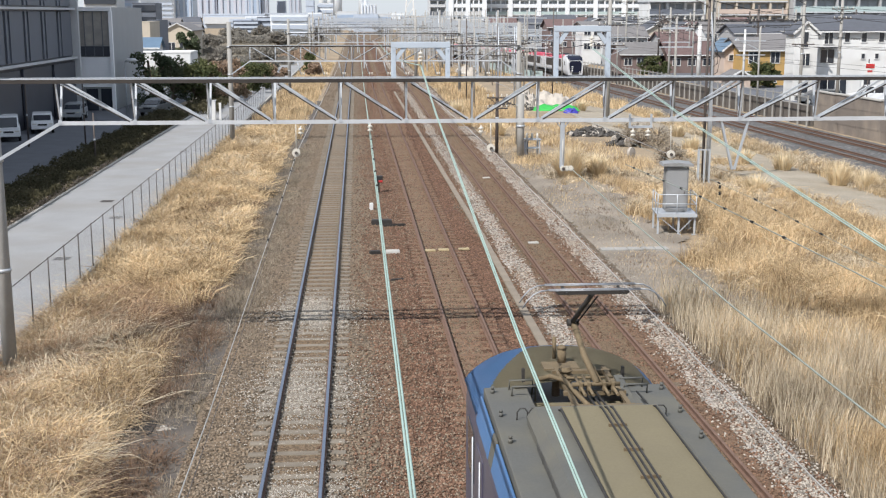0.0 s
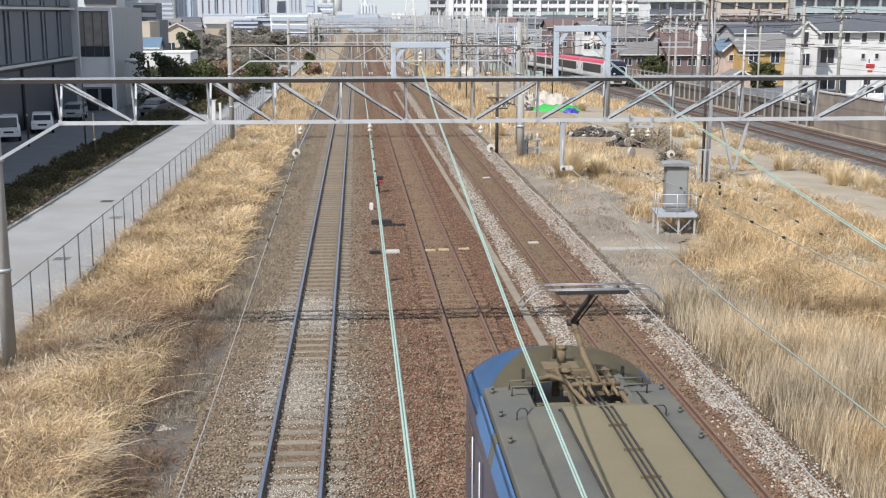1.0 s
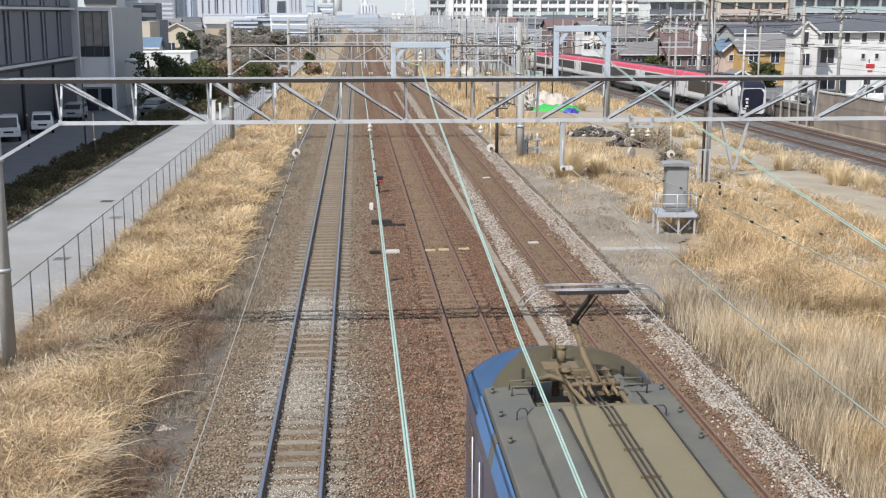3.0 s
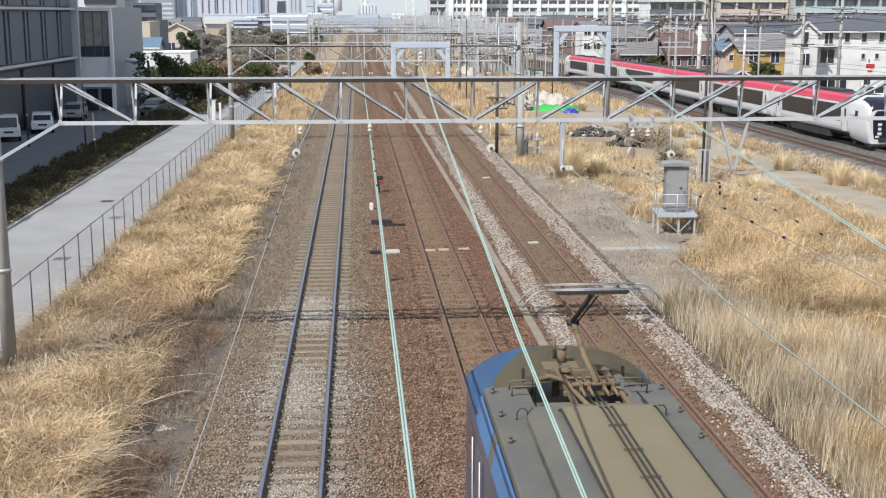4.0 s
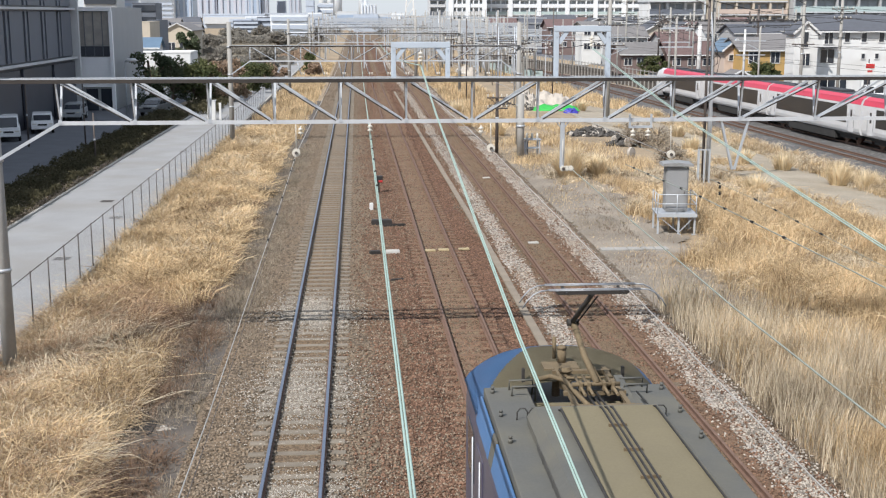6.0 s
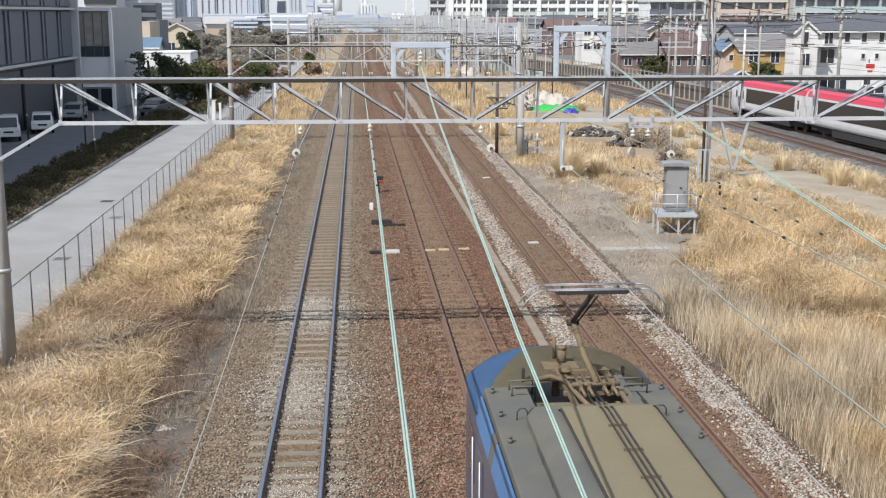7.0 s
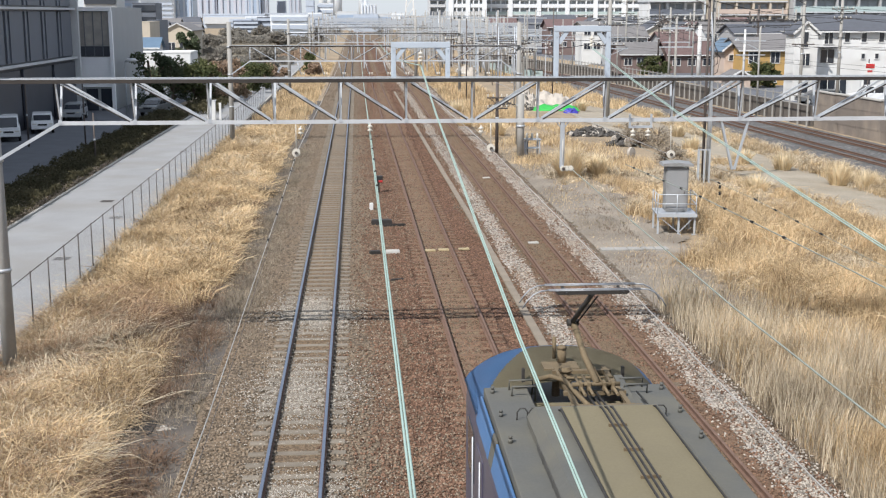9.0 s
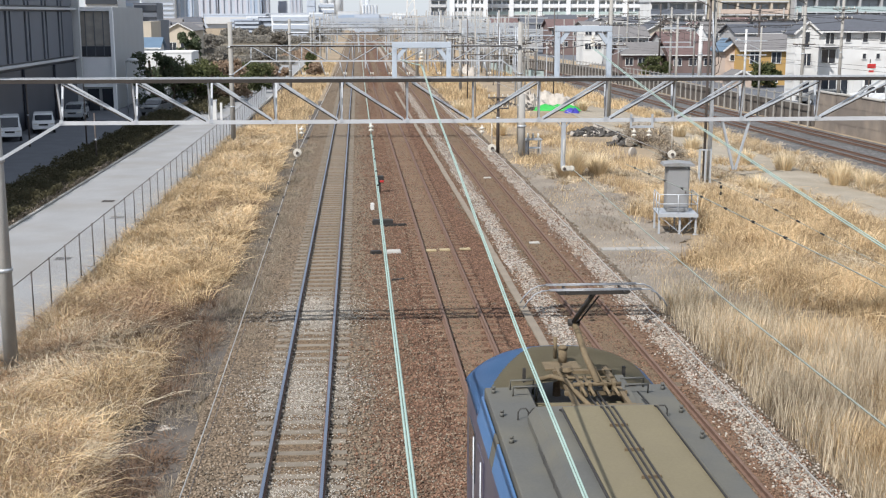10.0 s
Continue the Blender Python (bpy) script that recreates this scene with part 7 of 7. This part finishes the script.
for k in range(15):
    a, b = TOWN[k], TOWN[k + 1]
    for zz in (8.2, 7.4):
        wire("thin black utility wire over the houses", [(a[0] + 0.5, a[1] - 0.2, zz), (b[0] + 0.5, b[1] - 0.2, zz)], 0.02, "black", 0.3)
sign = thing("shop_sign", "white and red sign board on a post", "sign", (49.5, 113.0, 0))
part("post", bar(B(), (0, 0, 0), (0, 0, 4.6), 0.06, n=10), MAT["galv_dark"], sign)
part("board", box(B(), (0.1, -0.08, 3.6), (0.95, 0.06, 1.25), bevel=0.01), MAT["white_wall"], sign)
for zz, m, w, h in ((3.95, "red", 0.85, 0.42), (3.45, "red", 0.5, 0.2), (3.06, "yellow", 0.85, 0.14)):
    part("bar", box(B(), (0.1, -0.12, zz), (w, 0.012, h)), MAT[m], sign)
car("parked_car", "grey car parked behind the wall", (46.2, 116.8, 0.0), 178, MAT["car_grey"])
car("parked_van", "white van parked before the white house", (52.4, 118.6, 0.0), 176, MAT["car_white"], True)


def apartment(label, x0, x1, y, depth, floor_h, floors, bays, wall_mat, slab_mat, rail_mat, base=-0.3):
    """A slab block: piers, balcony slabs with parapets, recessed glazed wall behind."""
    a = thing("apartment_block", label, "apartment building", (x0, y, base))
    W, Hh = x1 - x0, floor_h * floors
    part("wall", box(B(), (W / 2, depth / 2 + 1.2, Hh / 2), (W, depth, Hh)), MAT[wall_mat], a)
    part("roof", box(B(), (W / 2, depth / 2, Hh + 0.4), (W + 0.6, depth + 2.6, 0.8)), MAT[slab_mat], a)
    for k in range(bays + 1):
        wide_pier = bays > 5 and k % 3 == 0
        part("pier", box(B(), (W * k / bays, 0.15 if wide_pier else 0.42, Hh / 2), (1.7 if wide_pier else 0.5, 1.7 if wide_pier else 1.1, Hh)), MAT[wall_mat], a)
    for f in range(floors):
        z = f * floor_h
        b = box(B(), (W / 2, 0.45, z), (W, 1.5, 0.3))
        balcony = part("balcony", b, MAT[slab_mat], a)
        part("parapet", box(B(), (W / 2, -0.25, z + 0.7), (W, 0.12, 1.15)), MAT[rail_mat if f % 2 else wall_mat], balcony)
    for f in range(floors):
        for k in range(bays):
            w = W / bays
            for q in (0.28, 0.72):
                part("window", box(B(), (w * (k + q), 1.16, f * floor_h + floor_h * 0.48), (w * 0.36, 0.1, floor_h * 0.66)), MAT["shade_glass"], a)
    return a


# distance haze is mixed into this pale cladding colour
MAT["far_pale"] = material("haze_pale_cladding", (0.66, 0.68, 0.70), 0.7, var=0.05, scale=0.05, fine=0.5, bump=0)
MAT["shade_glass"] = material("pale_far_window", (0.34, 0.36, 0.375), 0.4, var=0.2, scale=0.3, bump=0)
MAT["teal_rail"] = material("pale_green_parapet", (0.38, 0.46, 0.45), 0.7, var=0.06, bump=0)
apartment("long white apartment block with stacked balconies", 50.0, 134.0, 480, 12, 2.95, 12, 22, "far_pale", "far_pale", "teal_rail")
apartment("white apartment tower with balconies", 37.0, 50.0, 470, 14, 2.95, 12, 6, "far_pale", "far_pale", "panel_pale")
apartment("grey apartment tower with rounded balconies", 30.5, 37.0, 500, 14, 2.95, 12, 2, "panel_pale", "panel_grey", "panel_grey")
apartment("peach apartment block with balconies", 84.0, 100.0, 275, 10, 3.0, 5, 4, "beige_wall", "panel_pale", "peach_wall")
apartment("dark apartment block with pale green parapets", 100.5, 126.0, 272, 10, 3.2, 6, 5, "grey_wall", "panel_pale", "teal_rail")
apartment("grey apartment block behind houses", 70.0, 83.0, 285, 10, 3.0, 4, 3, "white_wall", "panel_pale", "panel_grey")


# ---------------------------------------------------------------- left distance and skyline
def block(name, label, x0, x1, y, d, h, mat, bands=0, fins=0, band_mat="far_glass", base=-0.4):
    """A plain distant building with real floor bands or fins."""
    b = thing(name, label, "building", ((x0 + x1) / 2, y, base))
    W = x1 - x0
    part("wall", box(B(), (0, d / 2, h / 2), (W, d, h), bevel=min(0.2, W * 0.02)), MAT[mat], b)
    part("parapet", box(B(), (0, d / 2, h + W * 0.01), (W * 1.01, d * 1.01, W * 0.03)), MAT[mat], b)
    for k in range(bands):
        part("window_band", box(B(), (0, -0.02 * W, h * (k + 0.6) / bands), (W * 0.94, 0.06 * W, h / bands * 0.5)), MAT[band_mat], b)
    for k in range(fins):
        part("facade_strip", box(B(), (-W / 2 + W * (k + 0.5) / fins, -0.03 * W, h / 2), (W / fins * 0.35, 0.08 * W, h * 0.98)), MAT[band_mat], b)
    return b


# skyline blocks are hazed by base colour alone
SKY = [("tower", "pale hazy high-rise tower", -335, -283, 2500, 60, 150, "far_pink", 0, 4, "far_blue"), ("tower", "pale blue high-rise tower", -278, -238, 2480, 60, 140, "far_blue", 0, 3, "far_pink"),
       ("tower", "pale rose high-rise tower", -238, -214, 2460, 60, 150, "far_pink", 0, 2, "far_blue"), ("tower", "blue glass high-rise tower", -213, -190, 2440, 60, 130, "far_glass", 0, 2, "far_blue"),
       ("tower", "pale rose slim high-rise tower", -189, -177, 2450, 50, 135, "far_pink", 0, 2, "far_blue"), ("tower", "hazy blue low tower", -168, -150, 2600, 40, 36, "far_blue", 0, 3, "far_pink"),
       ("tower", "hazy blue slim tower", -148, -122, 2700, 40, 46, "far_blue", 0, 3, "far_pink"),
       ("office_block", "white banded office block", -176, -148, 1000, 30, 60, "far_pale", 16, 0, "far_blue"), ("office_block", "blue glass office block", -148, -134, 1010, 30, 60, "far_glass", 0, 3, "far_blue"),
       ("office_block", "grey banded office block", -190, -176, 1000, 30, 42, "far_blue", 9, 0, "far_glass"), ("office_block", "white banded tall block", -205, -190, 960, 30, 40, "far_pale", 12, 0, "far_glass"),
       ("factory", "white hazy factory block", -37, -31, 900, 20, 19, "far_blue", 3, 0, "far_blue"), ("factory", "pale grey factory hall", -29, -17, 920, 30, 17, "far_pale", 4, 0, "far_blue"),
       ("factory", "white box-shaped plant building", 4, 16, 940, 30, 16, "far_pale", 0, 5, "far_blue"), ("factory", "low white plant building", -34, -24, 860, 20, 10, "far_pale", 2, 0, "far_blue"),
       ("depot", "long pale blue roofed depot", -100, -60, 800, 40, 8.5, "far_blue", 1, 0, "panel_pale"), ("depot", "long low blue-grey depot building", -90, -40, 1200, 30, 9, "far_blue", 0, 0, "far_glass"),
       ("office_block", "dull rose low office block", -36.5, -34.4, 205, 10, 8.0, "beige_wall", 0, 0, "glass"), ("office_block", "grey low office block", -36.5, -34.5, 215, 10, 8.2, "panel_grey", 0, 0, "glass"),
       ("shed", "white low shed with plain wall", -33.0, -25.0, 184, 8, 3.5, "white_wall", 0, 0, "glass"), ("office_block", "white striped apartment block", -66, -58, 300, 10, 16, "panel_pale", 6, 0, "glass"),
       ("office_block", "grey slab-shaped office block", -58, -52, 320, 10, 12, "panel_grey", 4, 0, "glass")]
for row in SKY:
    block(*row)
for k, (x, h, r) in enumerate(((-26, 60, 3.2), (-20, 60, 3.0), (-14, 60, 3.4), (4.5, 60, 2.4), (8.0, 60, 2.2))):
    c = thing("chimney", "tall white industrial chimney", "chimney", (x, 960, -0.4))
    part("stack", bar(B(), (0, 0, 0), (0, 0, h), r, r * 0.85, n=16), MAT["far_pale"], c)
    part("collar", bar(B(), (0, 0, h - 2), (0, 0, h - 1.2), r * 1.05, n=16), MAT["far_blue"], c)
pylon = thing("lattice_pylon", "white lattice pylon on the skyline", "pylon", (35.5, 800, -0.4))
for s in (-1, 1):
    part("leg", beam(B(), (s * 3.2, 0, 0), (s * 0.8, 0, 44), 0.9, 0.9), MAT["white_wall"], pylon)
for k in range(6):
    part("brace", beam(B(), (-3.2 + 0.36 * k, 0, 6.5 * k), (2.8 - 0.36 * k, 0, 6.5 * (k + 1)), 0.5, 0.5), MAT["white_wall"], pylon)
for k in range(2):
    house("beige warehouse with shallow gabled roof", -46.8 + 5.8 * k, -41.3 + 5.8 * k, 262, 20, 5.6, 7.0, "beige_wall", "tile_roof", "y", (((-45.4 + 5.8 * k, -42.9 + 5.8 * k), 1.6, 1.6, 2.6),), cat="warehouse")
house("low shed with a bright blue roof", -33.4, -30.9, 190, 5, 4.0, 5.3, "white_wall", "blue_roof", "x", cat="shed")
rd = np.random.default_rng(83)
for k in range(34):
    y = rd.uniform(430, 900)
    x = rd.uniform(-0.11, 0.10) * y
    if -14 < x < 22:
        continue
    w = rd.uniform(7, 15)
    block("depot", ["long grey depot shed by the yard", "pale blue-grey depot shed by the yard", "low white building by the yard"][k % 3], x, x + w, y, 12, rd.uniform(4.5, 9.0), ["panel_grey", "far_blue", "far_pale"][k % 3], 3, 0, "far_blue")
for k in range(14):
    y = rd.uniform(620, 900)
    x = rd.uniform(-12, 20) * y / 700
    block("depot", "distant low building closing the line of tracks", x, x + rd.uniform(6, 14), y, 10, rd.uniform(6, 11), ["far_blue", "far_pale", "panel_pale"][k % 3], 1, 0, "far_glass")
# these far trees have haze put into their greyed leaf colour
for k in range(26):
    y = rd.uniform(380, 640)
    x = rd.choice([-1, 1]) * rd.uniform(0.02, 0.11) * y
    tree("tree", "hazy grey-green tree beyond the yard", x, y, -0.5, rd.uniform(2.6, 4.6), rd.uniform(5, 9), MAT["leaf_far"], 1300, 700 + k, 0.45, 0.0)
r8 = np.random.default_rng(81)
for k in range(26):
    x, y = r8.uniform(-130, -35), r8.uniform(330, 640)
    w, h = r8.uniform(8, 18), r8.uniform(5, 8.5)
    x -= max(0.0, x + w + 0.128 * y)
    house("distant low house under hazy sky", x, x + w, y, 9, h * 0.75, h, ["white_wall", "beige_wall", "grey_wall"][k % 3], ["slate", "tile_roof", "tile_roof"][k % 3], "x",
          (([x + w * 0.3, x + w * 0.7], h * 0.5, 1.6, 1.2),))
for k in range(18):
    x, y = r8.uniform(40, 130), r8.uniform(350, 455)
    w, h = r8.uniform(8, 15), r8.uniform(6, 9)
    house("distant house below the apartment blocks", x, x + w, y, 9, h * 0.75, h, ["white_wall", "peach_wall", "grey_wall"][k % 3], ["slate", "red_roof", "tile_roof"][k % 3], "x",
          (([x + w * 0.3, x + w * 0.7], h * 0.5, 1.6, 1.2),))
for k, (a, b) in enumerate((((19.35, 65.2, 10.2), (42.4, 112, 11.2)), ((19.6, 65.2, 9.6), (46.5, 113, 9.0)), ((22.6, 106.5, 8.4), (42.2, 160, 9.6)), ((42.4, 112, 11.2), (43, 190, 10.6)), ((22.6, 106.5, 6.6), (9, 170, 6.5)),
                            ((46.5, 113, 9.2), (62, 112, 9.0)), ((46.5, 113, 8.6), (62, 112, 8.3)), ((42.4, 112, 7.0), (62, 108, 7.0)), ((22.6, 106.5, 8.4), (46.5, 113, 8.2)), ((10.6, 85, 6.6), (22.6, 106.5, 6.8)))):
    wire("thin black utility wire between poles", [a, b], 0.025, "black", 0.5)
# the road bridge under the eye and its parapet, behind and below the view
bridge = thing("bridge_deck", "concrete road bridge deck over the railway", "bridge", kind="structure")
part("deck", box(B(), (0, -6.2, 7.2), (80, 11.0, 0.5)), MAT["concrete"], bridge)
part("parapet", box(B(), (0, -0.75, 7.9), (80, 0.18, 1.0)), MAT["concrete"], bridge)

# tangle of masts and leads beyond the sidings
rm = np.random.default_rng(97)
YARD = sorted((rm.uniform(118, 235), rm.uniform(11.5, 21.0)) for k in range(14))
for k, (y, x) in enumerate(YARD):
    pole("slim grey lead mast beyond the sidings", x, y, rm.uniform(7.0, 10.0), 0.075, ((6.2, rm.uniform(1.2, 2.4), 0), (5.3, rm.uniform(1.0, 2.0), 0)), ["galv", "concrete_pole", "galv_dark"][k % 3])
for k in range(13):
    (ya, xa), (yb, xb) = YARD[k], YARD[k + 1]
    for e in (-0.5, 0.5):
        wire("thin grey lead between yard masts", [(xa + e, ya, 6.3), (xb + e, yb, 6.3)], 0.018, "black", 0.4)
for z0 in (9.6, 8.7, 7.5, 6.7, 5.9):
    wire("thin black utility wire before the houses", [(42.4, 111.8, z0), (46.5, 112.8, z0 - 0.1)], 0.02, "black", 0.12)
    wire("thin black utility wire before the houses", [(46.5, 112.8, z0 - 0.1), (66.0, 119.0, z0 + 0.2)], 0.02, "black", 0.5)
    wire("thin black utility wire along the wall", [(42.4, 112.2, z0), (42.2, 160.0, z0 + 0.2)], 0.02, "black", 0.8)
    wire("thin black utility wire along the wall", [(42.2, 160.0, z0 + 0.2), (43.0, 190.0, z0 + 0.3)], 0.022, "black", 0.5)


# switchgear yard: steel frames with hanging insulators beyond the sidings
def yard_frame(x, y, w, h, mat):
    f = thing("switchgear_gantry", "grey steel switchgear frame with white insulators", "switchgear frame", (x, y, land(x, y)), rm.uniform(-12, 12), "switchgear frames")
    for s in (-1, 1):
        part("leg", beam(B(), (s * w / 2, 0, -0.1), (s * w / 2, 0, h), 0.11, 0.11), MAT[mat], f)
    for z in (h - 0.1, h * 0.68):
        part("crossbeam", beam(B(), (-w / 2 - 0.4, 0, z), (w / 2 + 0.4, 0, z), 0.1, 0.13), MAT[mat], f)
    part("brace", beam(B(), (-w / 2, 0, h * 0.68), (w / 2, 0, h - 0.1), 0.05, 0.05), MAT[mat], f)
    for e in (-0.3, 0.0, 0.3):
        bm = B()
        bar(bm, (e * w, -0.1, h - 0.75), (e * w, -0.1, h - 0.15), 0.06, n=6)
        for q in (0.3, 0.45, 0.6):
            bar(bm, (e * w, -0.1, h - 0.15 - q), (e * w, -0.1, h - 0.1 - q), 0.12, n=8)
        part("insulator", bm, MAT["ceramic"], f)


for k in range(30):
    y = rm.uniform(175, 330)
    x = rm.uniform(13.0, curve_x(y) - 7.5)
    if x > 12.5:
        yard_frame(x, y, rm.uniform(1.6, 3.4), rm.uniform(4.0, 7.5), ["galv", "galv_dark", "galv"][k % 3])
for k in range(12):
    y = rm.uniform(180, 260)
    x = curve_x(y) - rm.uniform(7.5, 11.0)
    case_unit = thing("transformer_box", "grey-green switchgear box on a plinth", "switchgear box", (x, y, land(x, y)), rm.uniform(-10, 10), "switchgear boxes")
    part("plinth", box(B(), (0, 0, 0.1), (1.7, 1.3, 0.3)), MAT["concrete"], case_unit)
    part("case", box(B(), (0, 0, 1.1), (1.5, 1.1, 1.8), bevel=0.04), MAT[["teal_rail", "cabinet_grey"][k % 2]], case_unit)
    part("lid", box(B(), (0, 0, 2.05), (1.65, 1.25, 0.1), bevel=0.02), MAT["galv_dark"], case_unit)
# weedy ground beside the far yard, with scrub
weeds = zone_sheet("yard_ground", -60, -10.2, 165, 700, -0.37, MAT["yard_soil"], 9, 120, 1.5, 0.03, 85)
tagged(weeds, "dull grey-brown weedy ground beside the yard", "soil", kind="structure")
for k, (xa, xb, ya, yb, h, m) in enumerate(((-40, -24, 172, 180, 1.6, "leaf_hedge"), (-30, -12, 222, 234, 1.4, "leaf_far"), (-44, -14, 280, 296, 1.8, "leaf_far"), (-16, -9.8, 240, 330, 1.0, "leaf_red"), (-50, -12, 380, 400, 2.4, "leaf_far"))):
    hedge("low scrub along the far yard", xa, xb, ya, yb, -0.4, h, MAT[m], 9000, 450 + k, 0.16 + 0.04 * k)


def busbar_frame(x, y, w, h, mat):
    """A long two-rail steel frame on slim legs, with insulators in rows."""
    f = thing("busbar_frame", "long pale steel busbar frame with white insulators", "switchgear frame", (x, y, land(x, y)), group="busbar frames")
    legs = max(2, int(w / 4))
    for k in range(legs + 1):
        part("leg", beam(B(), (-w / 2 + w * k / legs, 0, -0.1), (-w / 2 + w * k / legs, 0, h), 0.14, 0.14), MAT[mat], f)
    for z in (h, h - 0.75):
        part("crossbeam", beam(B(), (-w / 2 - 0.3, 0, z), (w / 2 + 0.3, 0, z), 0.13, 0.14), MAT[mat], f)
    for k in range(int(w / 1.1)):
        x0 = -w / 2 + 1.1 * (k + 0.5)
        part("brace", beam(B(), (x0 - 0.5, 0, h - 0.75 * (k % 2)), (x0 + 0.5, 0, h - 0.75 * ((k + 1) % 2)), 0.05, 0.05), MAT[mat], f)
        bm = B()
        for q in (0.16, 0.3, 0.44):
            bar(bm, (x0, -0.05, h - 0.78 - q), (x0, -0.05, h - 0.70 - q), 0.12, n=8)
        bar(bm, (x0, -0.05, h - 1.35), (x0, -0.05, h - 0.8), 0.03, n=6)
        part("insulator", bm, MAT["ceramic"], f)


rf = np.random.default_rng(131)
FRAMES = []
for k in range(16):
    y = 168 + 11 * k + rf.uniform(-3, 3)
    w = rf.uniform(6, 12)
    x = rf.uniform(13 + w / 2, max(14 + w / 2, curve_x(y) - 7.5 - w / 2))
    FRAMES.append((x, y, w, rf.uniform(5.2, 8.0)))
    busbar_frame(*FRAMES[-1], ["galv_bright", "white_steel", "galv", "concrete_pole"][k % 4])
for k, (xa, ya, wa, ha) in enumerate(FRAMES):
    for step in (1, 2):
        if k + step < len(FRAMES):
            xb, yb, wb, hb = FRAMES[k + step]
            for e in (-0.5, 0.0, 0.5):
                wire("thin lead strung across the yard", [(xa + e * wa, ya, land(xa, ya) + ha), (xb - e * wb, yb, land(xb, yb) + hb)], 0.017, ["black", "galv_dark", "weathered_wire"][k % 3], 0.4)
for k in range(len(TOWN) - 5):
    a, b = TOWN[k], TOWN[k + 5]
    for zz in (8.1, 7.3):
        wire("thin black utility wire over the houses", [(a[0] - 0.5, a[1] - 0.2, zz), (b[0] - 0.5, b[1] - 0.2, zz)], 0.016, "black", 0.35)
    a, b = TOWN[k], TOWN[k + 3]
    wire("thin black utility wire over the houses", [(a[0] + 0.2, a[1] - 0.2, 8.1), (b[0] + 0.2, b[1] - 0.2, 8.1)], 0.016, "black", 0.35)
# ---------------------------------------------------------------- sleepers, piece by piece
for (track, sl_mat), drop in zip(SLEEPERS, (0.0, 0.012, 0.02)):
    bm = B()
    box(bm, (0, 0, -0.215), (2.05, 0.23, 0.13), bevel=0.015)
    if sl_mat == "sleeper_con":
        for sx in (-0.566, 0.566):
            for d in (-0.095, 0.095):
                box(bm, (sx + d, 0, -0.125), (0.06, 0.10, 0.05))
    me = mesh_of(bm, "sleeper", MAT[sl_mat])
    for k in range(210):
        shared("sleeper", me, track, pose(drift(track.location.x, 15.5 + 0.64 * k) + random.uniform(-0.015, 0.015), 15.5 + 0.64 * k, -drop - random.uniform(0, 0.012), 0, 0, random.uniform(-0.5, 0.5)))

motions()
